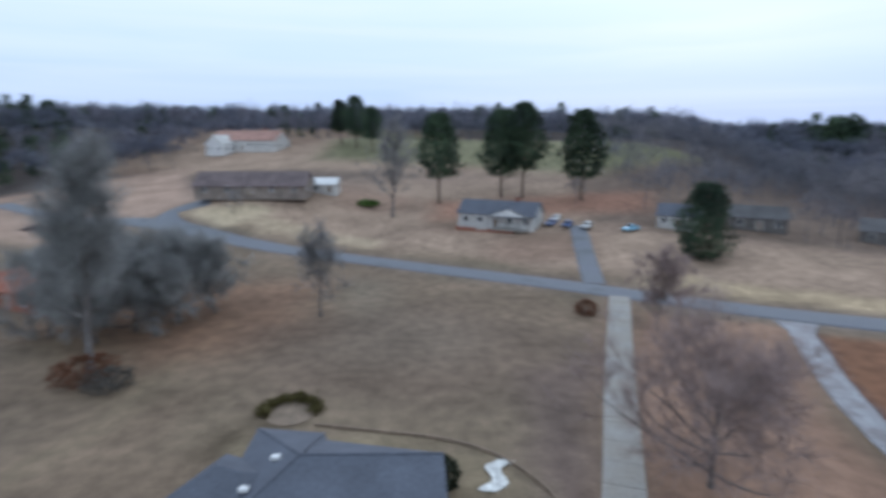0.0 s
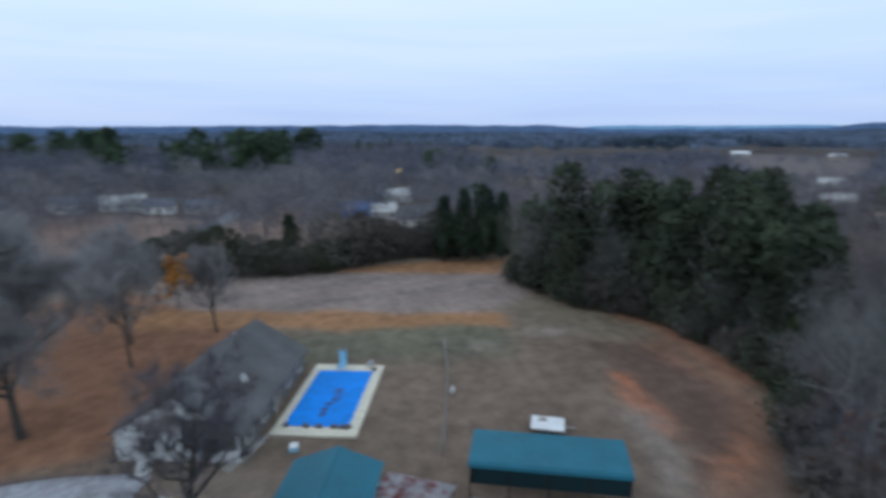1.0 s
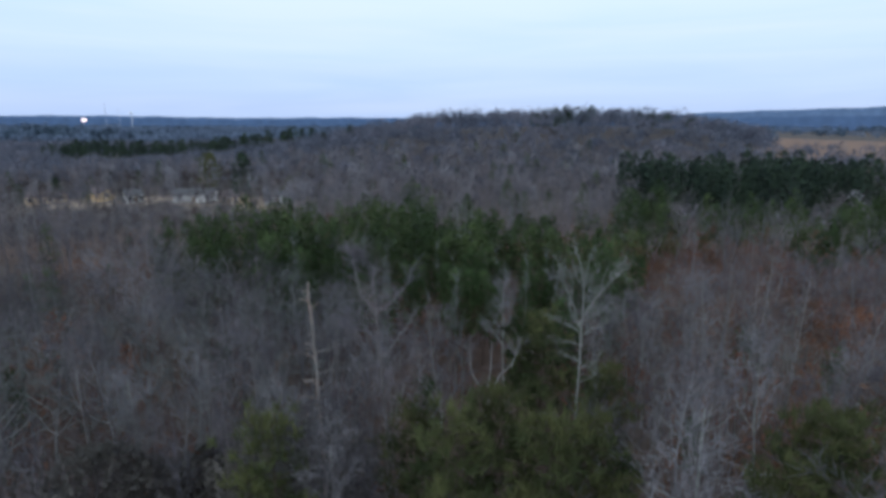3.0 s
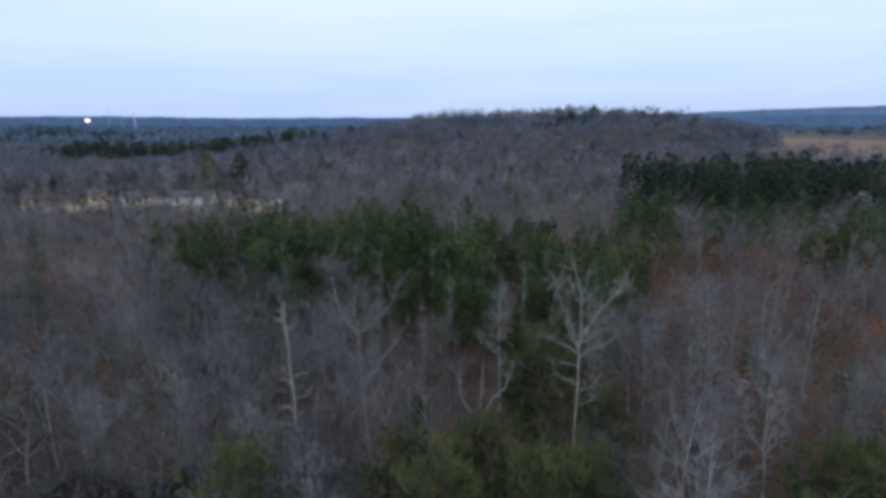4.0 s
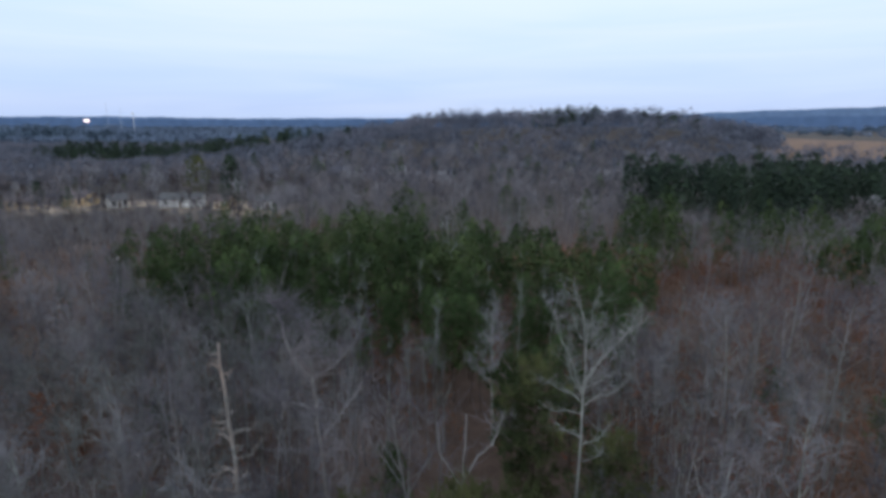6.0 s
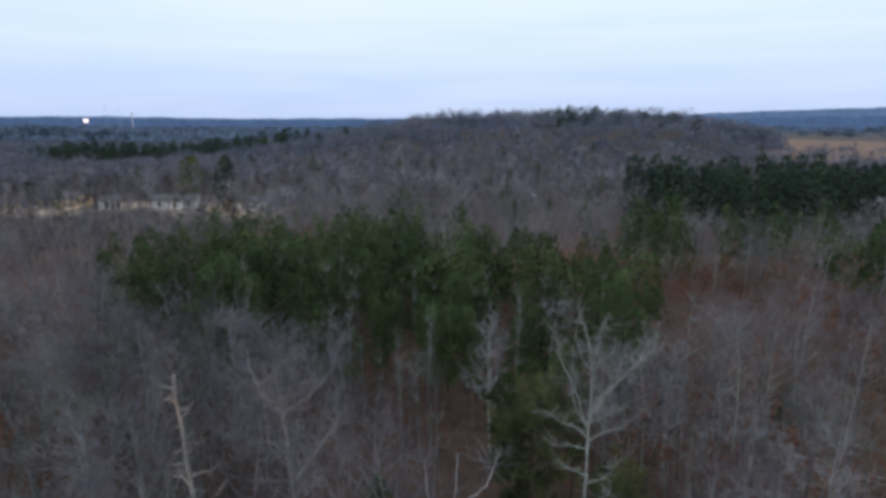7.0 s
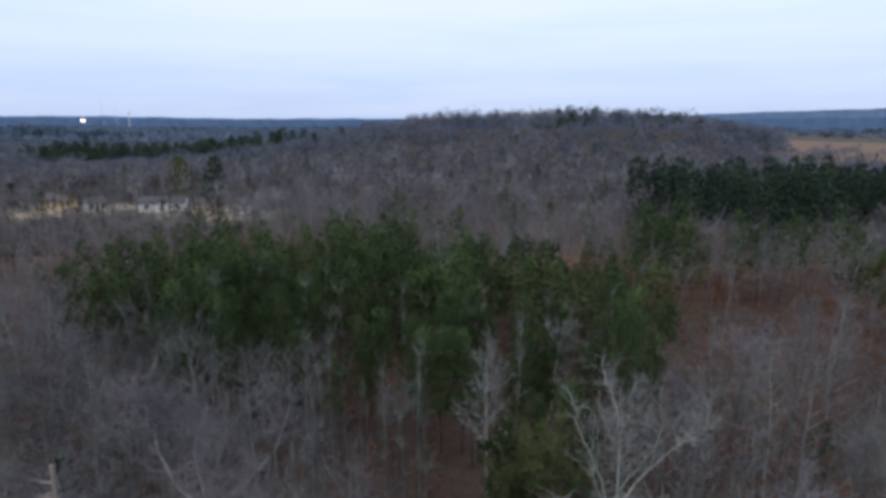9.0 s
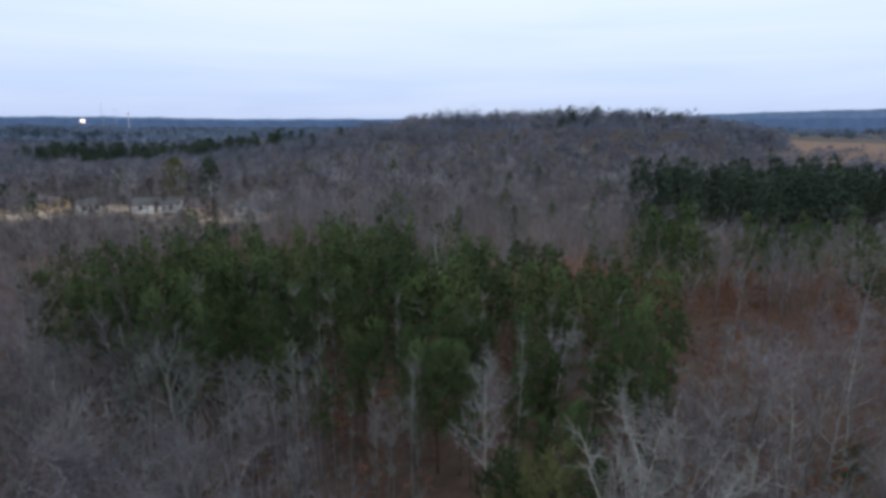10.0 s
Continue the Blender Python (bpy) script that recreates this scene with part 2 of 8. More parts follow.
M["blue_plastic"] = material("blue_plastic", (0.03, 0.12, 0.40), 0.5, grain=1, grain_amount=0.05, stain=0.5, stain_amount=0.1, bump=0)
M["rust_roof"] = material("rusty_white_sheet_metal", (0.55, 0.53, 0.56), 0.6, metal=0.2, grain=1.3, grain_amount=0.2, stain=0.9, stain_amount=0.3, tint=(0.20, 0.055, 0.05), tint_amount=1.0)
M["tarp"] = material("white_plastic_sheet", (0.68, 0.68, 0.66), 0.5, grain=2, stain=0.8)
M["lamp_glow"] = bpy.data.materials.new("warm_lamp_glow")
M["lamp_glow"].use_nodes = True
_b = M["lamp_glow"].node_tree.nodes["Principled BSDF"]
_b.inputs["Base Color"].default_value = (1, 0.6, 0.2, 1)
_b.inputs["Emission Color"].default_value = (1.0, 0.55, 0.16, 1)
_b.inputs["Emission Strength"].default_value = 14
M["far_glow"] = bpy.data.materials.new("far_lamp_glow")
M["far_glow"].use_nodes = True
_b = M["far_glow"].node_tree.nodes["Principled BSDF"]
_b.inputs["Emission Color"].default_value = (1.0, 0.75, 0.66, 1)
_b.inputs["Emission Strength"].default_value = 1.7


# ---------------------------------------------------------------- mesh helpers
def mesh_data(name, verts, tris, mats, normals=None, smooth=False):
    """A mesh from arrays of vertices and triangles, shaded by its own normals where they are given."""
    verts, tris = np.asarray(verts, np.float32), np.asarray(tris, np.int32)
    me = bpy.data.meshes.new(name)
    me.vertices.add(len(verts))
    me.vertices.foreach_set("co", verts.ravel())
    me.loops.add(tris.size)
    me.loops.foreach_set("vertex_index", tris.ravel())
    me.polygons.add(len(tris))
    me.polygons.foreach_set("loop_start", np.arange(0, tris.size, 3, dtype=np.int32))
    me.polygons.foreach_set("use_smooth", np.full(len(tris), smooth or normals is not None))
    for m in mats:
        me.materials.append(m)
    me.update(calc_edges=True)
    if normals is not None:
        layer = me.attributes.new("custom_normal", "FLOAT_VECTOR", "POINT")
        layer.data.foreach_set("vector", np.asarray(normals, np.float32).ravel())
    return me


def part(name, bm, mat, parent=None, label="", smooth=False):
    """Links a bmesh as one mesh object, under a thing or a part if one is given."""
    me = bpy.data.meshes.new(name)
    bm.normal_update()
    bm.to_mesh(me)
    bm.free()
    me.materials.append(mat)
    if smooth:
        me.polygons.foreach_set("use_smooth", np.full(len(me.polygons), True))
    ob = new(name, me)
    if parent is not None:
        ob.parent = parent
    if label:
        ob["label"] = label
    return ob


def box(sx, sy, sz, at=(0, 0, 0), turn=0.0, bevel=0.0, bm=None, tilt=(0, 0)):
    """A box whose base stands centred on at."""
    bm = bm or bmesh.new()
    made = bmesh.ops.create_cube(bm, size=1.0)
    vs = made["verts"]
    if bevel:
        es = list({e for v in vs for e in v.link_edges})
        bmesh.ops.scale(bm, vec=(sx, sy, sz), verts=vs)
        res = bmesh.ops.bevel(bm, geom=es, offset=bevel, segments=2, affect="EDGES", profile=0.6)
        vs = list({v for f in res["faces"] for v in f.verts} | {v for v in vs if v.is_valid})
    else:
        bmesh.ops.scale(bm, vec=(sx, sy, sz), verts=vs)
    m = pose(*at, tilt[0], tilt[1], turn) @ Matrix.Translation((0, 0, sz / 2))
    bmesh.ops.transform(bm, matrix=m, verts=vs)
    return bm


def tube(p0, p1, r0, r1, sides=8, bm=None):
    """A tapered rod from p0 to p1."""
    bm = bm or bmesh.new()
    a, b = Vector(p0), Vector(p1)
    d = b - a
    made = bmesh.ops.create_cone(bm, cap_ends=True, segments=sides, radius1=r0, radius2=r1, depth=d.length)
    turn = d.to_track_quat("Z", "Y").to_matrix().to_4x4()
    bmesh.ops.transform(bm, matrix=Matrix.Translation((a + b) / 2) @ turn, verts=made["verts"])
    return bm


def prism(points, depth, at=(0, 0, 0), bm=None):
    """A closed outline of (x, z) points, drawn out along y by depth, centred."""
    bm = bm or bmesh.new()
    front = [bm.verts.new((x + at[0], at[1] - depth / 2, z + at[2])) for x, z in points]
    back = [bm.verts.new((x + at[0], at[1] + depth / 2, z + at[2])) for x, z in points]
    bm.faces.new(front)
    bm.faces.new(back[::-1])
    for i in range(len(points)):
        j = (i + 1) % len(points)
        bm.faces.new((front[j], front[i], back[i], back[j]))
    bmesh.ops.recalc_face_normals(bm, faces=bm.faces)
    return bm


def thing(name, at, turn=0.0, label="", category="", group="", kind=""):
    """An empty at a thing's base that carries its parts."""
    ob = new(name)
    ob.empty_display_size = 0.2
    ob.matrix_world = pose(*at, 0, 0, turn)
    return tagged(ob, label, category, group, kind)


# ---------------------------------------------------------------- the lie of the land
ROAD_N = np.array([-0.483, -0.875])
ROAD_U = np.array([-0.875, 0.483])


def smooth(a, b, v):
    k = np.clip((v - a) / (b - a), 0, 1)
    return k * k * (3 - 2 * k)


def wave(x, y, size, seed):
    """Cheap rolling variation between -1 and 1."""
    a, b, c = seed * 1.7, seed * 2.3, seed * 0.9
    return (np.sin(x / size + a) * np.cos(y / size * 1.13 + b) + 0.6 * np.sin((x + 0.7 * y) / size * 1.9 + c)
            + 0.4 * np.cos((y - 0.6 * x) / size * 3.1 + a + b)) / 2.0


def height(x, y):
    """Ground level in metres."""
    x, y = np.asarray(x, float), np.asarray(y, float)
    s = x * ROAD_N[0] + y * ROAD_N[1] - 95.0
    u = x * ROAD_U[0] + y * ROAD_U[1]
    far = np.hypot(x, y)
    south = 0.0195 * np.clip(s, 0, 150) ** 1.4 * (1 - smooth(-35, 55, u)) * (1 - smooth(400, 700, far))
    bank = 28.0 * smooth(290, 410, far) * (1 - smooth(480, 800, far)) * smooth(-130, -260, y) * (1 - 0.45 * smooth(-60, -220, x)) * (1 - smooth(-280, -380, x))
    south = np.maximum(south, bank)
    knoll = 8.5 * np.exp(-((x - 48) / 30) ** 2 - ((y + 168) / 24) ** 2)
    south_low = 0.02 * np.clip(s, 0, 60) * smooth(-20, 60, u)
    hill = 26.0 * np.exp(-(((x - 74) / 155) ** 2) ** 1.5 - ((y - 365) / 85) ** 2)
    valley = -4.0 * smooth(-110, -200, x) * (1 - smooth(300, 600, far)) * smooth(-120, -40, y)
    ring = smooth(650, 1500, far) * (2 + 8 * wave(x, y, 420, 3.1)) 
    roll = smooth(60, 220, far) * 0.9 * wave(x, y, 60, 1.3)
    return south + knoll + south_low + hill + valley + ring + roll * (1 - smooth(600, 900, far)) + 0.06 * wave(x, y, 9, 2.0)


def ground_at(x, y):
    return float(height(x, y))


def inside(poly, x, y, soft):
    """1 inside the outline, 0 outside, blended over soft metres."""
    p = np.asarray(poly, float)
    best, odd = np.full(x.shape, 1e9), np.zeros(x.shape, bool)
    for (ax, ay), (bx, by) in zip(p, np.roll(p, -1, 0)):
        dx, dy = bx - ax, by - ay
        k = np.clip(((x - ax) * dx + (y - ay) * dy) / (dx * dx + dy * dy), 0, 1)
        best = np.minimum(best, np.hypot(x - ax - k * dx, y - ay - k * dy))
        cross = ((ay > y) != (by > y)) & (x < (bx - ax) * (y - ay) / (by - ay + 1e-12) + ax)
        odd ^= cross
    return smooth(-soft, soft, np.where(odd, best, -best))


def near_line(line, x, y):
    """Distance to a polyline."""
    p, best = np.asarray(line, float), np.full(np.shape(x), 1e9)
    for (ax, ay), (bx, by) in zip(p[:-1], p[1:]):
        dx, dy = bx - ax, by - ay
        k = np.clip(((x - ax) * dx + (y - ay) * dy) / (dx * dx + dy * dy), 0, 1)
        best = np.minimum(best, np.hypot(x - ax - k * dx, y - ay - k * dy))
    return best


ROAD = [(150, -205), (100, -166), (46, -133), (16, -115), (-7, -102.3), (-29, -89.8), (-52, -75.5), (-70, -67.2), (-79, -64), (-100, -57), (-150, -45), (-220, -40)]
DRIVE = [(-33.2, -84.5), (-25, -62.5), (-19.7, -47.8), (-16.4, -38.3), (-14.3, -32.6), (-12, -26), (-9, -18)]
GRAVEL = [(-53.5, -71), (-48.6, -60.5), (-44.8, -52.6), (-41.4, -43), (-40.2, -35), (-40.6, -28), (-40.2, -22), (-39.2, -17)]
HOUSE_DRIVE = [(-31.5, -92), (-34, -104), (-37, -118), (-40, -132)]
RANCH_DRIVE = [(52, -136), (66, -146), (70, -156), (58, -158)]
SIDE_ROAD = [(-82, -64), (-84, -80), (-95, -98), (-112, -120), (-150, -140)]

FOREST_EDGE = [(-112, 34), (-94, 29), (-76, 33), (-71, 42), (-53, 44), (-42, 41.5), (-33.5, 33.5), (-25.5, 30), (-21.5, 30), (-18.6, 34), (-10, 36), (-4, 30), (4, 21), (30, 16), (90, 12), (420, 10), (420, 700), (-420, 700), (-420, 120), (-200, 60)]

# ---------------------------------------------------------------- ground
def spaced(lo, hi, fine_lo, fine_hi, step, grow):
    """Coordinates with an even step inside the fine stretch, widening outside it."""
    mid = list(np.arange(fine_lo, fine_hi + step / 2, step))
    out, s = [mid[-1]], step
    while out[-1] < hi:
        s *= grow
        out.append(out[-1] + s)
    back, s = [mid[0]], step
    while back[-1] > lo:
        s *= grow
        back.append(back[-1] - s)
    return np.array(back[:0:-1] + mid + out[1:])


EAST_FIELD = [(62, -162), (90, -130), (140, -160), (168, -212), (140, -246), (106, -262)]


def surface_colour(x, y):
    """The colour of the soil, grass or litter at each place."""
    n1, n2, n3 = wave(x, y, 5.5, 4.4), wave(x, y, 17, 7.7), wave(x, y, 2.1, 9.1)
    xj, yj = x + 1.3 * n1 + 0.5 * n3, y + 1.3 * wave(x, y, 5.1, 6.6) + 0.5 * n3
    c = np.empty(x.shape + (3,))
    c[:] = (0.205, 0.150, 0.106)                       # dormant lawn

    def lay(colour, k, strength=1.0):
        k = np.clip(k * strength, 0, 1)[..., None]
        c[:] = c * (1 - k) + np.array(colour) * k

    lay((0.20, 0.165, 0.125), smooth(0.0, 0.8, n2), 0.6)
    lay((0.15, 0.125, 0.08), smooth(0.1, 0.9, wave(x, y, 12, 2.9)), 0.6)
    lay((0.26, 0.20, 0.135), np.exp(-(near_line([(33, -34), (29.7, -46), (27.8, -62), (26.3, -78)], xj, yj) / 1.6) ** 2), 0.6)
    s = x * ROAD_N[0] + y * ROAD_N[1] - 95.0
    lay((0.36, 0.258, 0.19), smooth(2, 14, s + 3 * n1), 0.9)     # tan grass past the road
    lay((0.25, 0.165, 0.12), smooth(2, 10, s) * smooth(0.1, 0.7, n2), 0.8)
    lay((0.15, 0.108, 0.085), smooth(36, 50, s + 3 * n1) * smooth(0.26, 0.36, -x / np.maximum(1.0, -y)) * smooth(-40, -90, y), 0.9)
    lay((0.165, 0.17, 0.09), inside([(45, -260), (-60, -185), (-120, -215), (-60, -330), (40, -420)], xj, yj, 10), 0.85)
    lay((0.33, 0.17, 0.115), inside([(-5, -146), (-62, -142), (-70, -160), (-5, -166)], xj, yj, 6), 0.8)
    lay((0.46, 0.35, 0.225), inside([(-40, -92), (-62, -77), (-80, -69), (-82, -76), (-62, -86), (-45, -97)], xj, yj, 3), 0.9)
    lay((0.40, 0.275, 0.21), inside(EAST_FIELD, xj, yj, 6), 0.8)
    lay((0.50, 0.40, 0.27), inside([(64, -153), (50, -140), (38, -150), (46, -152.5), (60, -154)], xj, yj, 2.5), 0.9)
    lay((0.44, 0.345, 0.235), inside([(40, -138), (10, -122), (8, -128), (30, -142), (50, -150)], xj, yj, 3), 0.8)
    lay((0.235, 0.115, 0.066), inside([(-51, -66), (-43, -48), (-42, -36), (-45, -22), (-62, -14), (-72, -14), (-90, -22), (-98, -40), (-88, -56), (-70, -63)], xj, yj, 2), 0.95)
    lay((0.33, 0.20, 0.14), inside([(-34, -77), (-24, -58), (-18, -42), (-15, -30), (-26, -22), (-37, -30), (-38, -44), (-44, -55), (-50, -68)], xj, yj, 2), 0.85)
    lay((0.22, 0.125, 0.08), inside([(40, -98), (16, -96), (14, -70), (30, -60), (52, -72)], xj, yj, 7), 0.75)
    lay((0.215, 0.165, 0.115), inside([(20, -56), (-12, -48), (-14, -38), (-3, -36), (22, -42)], xj, yj, 3), 0.8)
    lay((0.24, 0.19, 0.125), inside([(6, -45), (-6, -41.3), (-11, -35), (-6, -26), (18, -26), (16, -44)], xj, yj, 0.6), 0.9)
    lay((0.15, 0.105, 0.10), inside([(-22.5, -62), (-12, -33), (-8.5, -34), (-12, -58)], xj, yj, 2.5), 0.6)
    lay((0.085, 0.065, 0.042), np.exp(-(near_line([(17.7, -41), (17.2, -43.8), (15.1, -45.7), (12.6, -46)], xj, yj) / 1.0) ** 2), 0.8)
    lay((0.155, 0.112, 0.086), inside([(-24, -66), (-11, -46), (16, -52), (24, -72), (-4, -82)], xj, yj, 5), 0.5)
    # back yard, broomsedge strips, ploughed strip
    lay((0.165, 0.120, 0.092), inside([(-74, -8), (-70, 30), (-30, 32), (-26, 20), (-32, -8)], xj, yj, 4), 0.85)
    lay((0.125, 0.125, 0.085), inside([(-70, -12), (-76, 8), (-70, 21), (-60, 18), (-62, -10)], xj, yj, 3), 0.75)
    lay((0.245, 0.192, 0.168), inside([(-104, -40), (-112, 30), (-84, 30), (-74, 21), (-80, -22)], xj, yj, 2), 0.95)
    lay((0.15, 0.125, 0.115), smooth(0.35, 0.9, np.sin((x * 0.96 + y * 0.28) / 1.7 + n1)) * inside([(-100, -30), (-99, 26), (-86, 26), (-84, -22)], xj, yj, 2), 0.5)
    lay((0.30, 0.155, 0.075), inside([(-87, -34), (-84.6, -18), (-79.6, 0), (-75.4, 22), (-69.6, 20.5), (-72.8, 0), (-76.4, -18), (-78, -33)], xj, yj, 1.3), 0.95)
    lay((0.30, 0.155, 0.075), inside([(-107, -6), (-110, 12), (-110, 33), (-98, 29), (-101, 10)], xj, yj, 1.2), 0.95)
    lay((0.205, 0.112, 0.076), inside([(-62, 40), (-40, 39), (-31, 30), (-31, 24), (-46, 32), (-60, 35)], xj, yj, 2.0), 0.95)
    lay((0.115, 0.076, 0.058), inside([(-63, 29), (-46, 28.5), (-36, 27.5), (-38, 32.5), (-48, 37), (-60, 35)], xj, yj, 1.5), 0.9)
    lay((0.36, 0.14, 0.075), np.exp(-(near_line([(-52, 28.5), (-44, 27.2), (-41, 26.8)], xj, yj) / 1.0) ** 2), 0.95)
    lay((0.30, 0.135, 0.08), np.exp(-(near_line([(-70, 39), (-66, 41), (-57, 42.3), (-49, 41.5)], xj, yj) / 1.7) ** 2), 0.85)
    lay((0.34, 0.145, 0.08), np.exp(-(near_line([(-38, 33), (-35.5, 29.5)], xj, yj) / 1.0) ** 2), 0.8)
    lay((0.27, 0.23, 0.20), np.exp(-(near_line([(-43, 26), (-37, 25), (-34, 23)], xj, yj) / 1.3) ** 2), 0.7)
    lay((0.27, 0.225, 0.19), np.exp(-(((x + 66.5) / 1.6) ** 2 + ((y - 25.5) / 3.0) ** 2)) + np.exp(-(((x + 63.3) / 1.5) ** 2 + ((y - 15.5) / 1.5) ** 2)), 0.9)
    # bare earth by the outbuildings and along the drives
    verge = [(p[0] * (1 + 2.6 / math.hypot(*p)), p[1] * (1 + 2.6 / math.hypot(*p))) for p in GRAVEL]
    lay((0.065, 0.066, 0.082), np.exp(-(near_line(verge, xj * 0.4 + x * 0.6, yj * 0.4 + y * 0.6) / 1.1) ** 4), 0.85)
    lay((0.22, 0.165, 0.135), inside([(-30, -22), (-31, -4), (-40, -6), (-45, -12), (-44, -20), (-38, -24)], xj, yj, 2), 0.8)
    lay((0.20, 0.13, 0.095), np.exp(-(near_line(DRIVE, xj, yj) / 3.4) ** 4), 0.5)
    lay((0.17, 0.14, 0.13), np.exp(-(near_line(ROAD, x, y) / 5.0) ** 4), 0.6)
    lay((0.19, 0.128, 0.108), smooth(-116, -126, x), 0.85)
    lay((0.40, 0.31, 0.24), np.exp(-(near_line([(-190, -70), (-192, -50), (-186, -28)], xj, yj) / 2.6) ** 2), 0.9)
    # woods: leaf litter, greyer with distance from the origin
    wood = inside(FOREST_EDGE, xj, yj, 3)
    far_wood = smooth(170, 260, np.hypot(x, y)) * (1 - inside([(60, -240), (-70, -180), (-130, -215), (-60, -340), (40, -430), (140, -420), (160, -260)], x, y, 10))
    far_wood = far_wood * (1 - inside(EAST_FIELD, x, y, 8))
    lay((0.088, 0.058, 0.046), np.maximum(wood, 0.85 * far_wood), 0.96)
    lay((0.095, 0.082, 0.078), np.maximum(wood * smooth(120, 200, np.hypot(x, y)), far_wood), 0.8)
    lay((0.20, 0.088, 0.050), wood * (1 - smooth(120, 200, np.hypot(x, y))) * smooth(0.15, 0.8, n2 + 0.3 * n1), 0.2 + 0.65 * smooth(0, 15, x))
    lay((0.085, 0.07, 0.058), wood * smooth(0.3, 0.9, wave(x, y, 9, 3.3)), 0.7)
    lay((0.225, 0.138, 0.096), inside([(174, 296), (242, 242), (919, 919), (660, 1120)], x, y, 12), 0.9)
    lay((0.15, 0.128, 0.125), inside([(-190, 190), (-215, 195), (-440, 315), (-560, 450), (-400, 455), (-235, 260)], x, y, 10), 0.8)
    lay((0.54, 0.41, 0.30), inside([(-160, 172), (-48, 172), (-47, 201), (-90, 204), (-160, 204)], xj, yj, 3) * smooth(-0.3, 0.25, n2 + 0.6 * n1), 0.95)
    return c


gx = spaced(-4200, 4200, -112, 62, 1.5, 1.06)
gy = spaced(-4200, 4200, -150, 62, 1.5, 1.06)
X, Y = np.meshgrid(gx, gy, indexing="ij")
Z = height(X, Y)
idx = np.arange(X.size).reshape(X.shape)
a, b_, c_, d_ = idx[:-1, :-1].ravel(), idx[1:, :-1].ravel(), idx[1:, 1:].ravel(), idx[:-1, 1:].ravel()
ground_mesh = mesh_data("ground", np.stack([X.ravel(), Y.ravel(), Z.ravel()], 1),
                        np.concatenate([np.stack([a, b_, c_], 1), np.stack([a, c_, d_], 1)]), [], smooth=True)
layer = ground_mesh.color_attributes.new("soil", "FLOAT_COLOR", "POINT")
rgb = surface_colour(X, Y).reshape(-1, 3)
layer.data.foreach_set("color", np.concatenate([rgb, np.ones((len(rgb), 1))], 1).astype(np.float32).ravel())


def ground_material():
    m = bpy.data.materials.new("winter_ground")
    m.use_nodes = True
    n, l = m.node_tree.nodes, m.node_tree.links
    b = n["Principled BSDF"]
    b.inputs["Roughness"].default_value = 0.95
    b.inputs["Specular IOR Level"].default_value = 0.2
    at = n.new("ShaderNodeAttribute")
    at.attribute_name = "soil"
    co = n.new("ShaderNodeTexCoord")
    out = None
    for scale, amount, detail in ((0.09, 0.20, 4), (0.55, 0.22, 5), (4.0, 0.20, 4)):
        t, r = n.new("ShaderNodeTexNoise"), n.new("ShaderNodeMapRange")
        t.inputs["Scale"].default_value, t.inputs["Detail"].default_value = scale, detail
        l.new(co.outputs["Object"], t.inputs["Vector"])
        r.inputs["From Min"].default_value, r.inputs["From Max"].default_value = 0.3, 0.7
        r.inputs["To Min"].default_value, r.inputs["To Max"].default_value = 1 - amount, 1 + amount
        l.new(t.outputs["Fac"], r.inputs["Value"])
        if out is None:
            out = r.outputs[0]
        else:
            k = n.new("ShaderNodeMath")
            k.operation = "MULTIPLY"
            l.new(out, k.inputs[0])
            l.new(r.outputs[0], k.inputs[1])
            out = k.outputs[0]
        last = t
    mix = n.new("ShaderNodeMix")
    mix.data_type, mix.blend_type = "RGBA", "MULTIPLY"
    mix.inputs["Factor"].default_value = 1.0
    l.new(at.outputs["Color"], mix.inputs["A"])
    l.new(out, mix.inputs["B"])
    l.new(mix.outputs["Result"], b.inputs["Base Color"])
    bp = n.new("ShaderNodeBump")
    bp.inputs["Strength"].default_value, bp.inputs["Distance"].default_value = 0.6, 0.12
    l.new(last.outputs["Fac"], bp.inputs["Height"])
    l.new(bp.outputs[0], b.inputs["Normal"])
    return m


ground_mesh.materials.append(ground_material())
ground = tagged(new("ground", ground_mesh), "dormant brown lawn, leaf litter and rolling winter land", "ground", kind="structure")


def curve_points(line, step):
    """A polyline rounded at its corners and cut to even steps."""
    p = np.asarray(line, float)
    for _ in range(3):
        q = [p[0]]
        for u, v in zip(p[:-1], p[1:]):
            q += [0.75 * u + 0.25 * v, 0.25 * u + 0.75 * v]
        p = np.array(q + [p[-1]])
    d = np.r_[0, np.cumsum(np.hypot(*np.diff(p, axis=0).T))]
    t = np.linspace(0, d[-1], max(2, int(d[-1] / step)))
    return np.stack([np.interp(t, d, p[:, 0]), np.interp(t, d, p[:, 1])], 1)


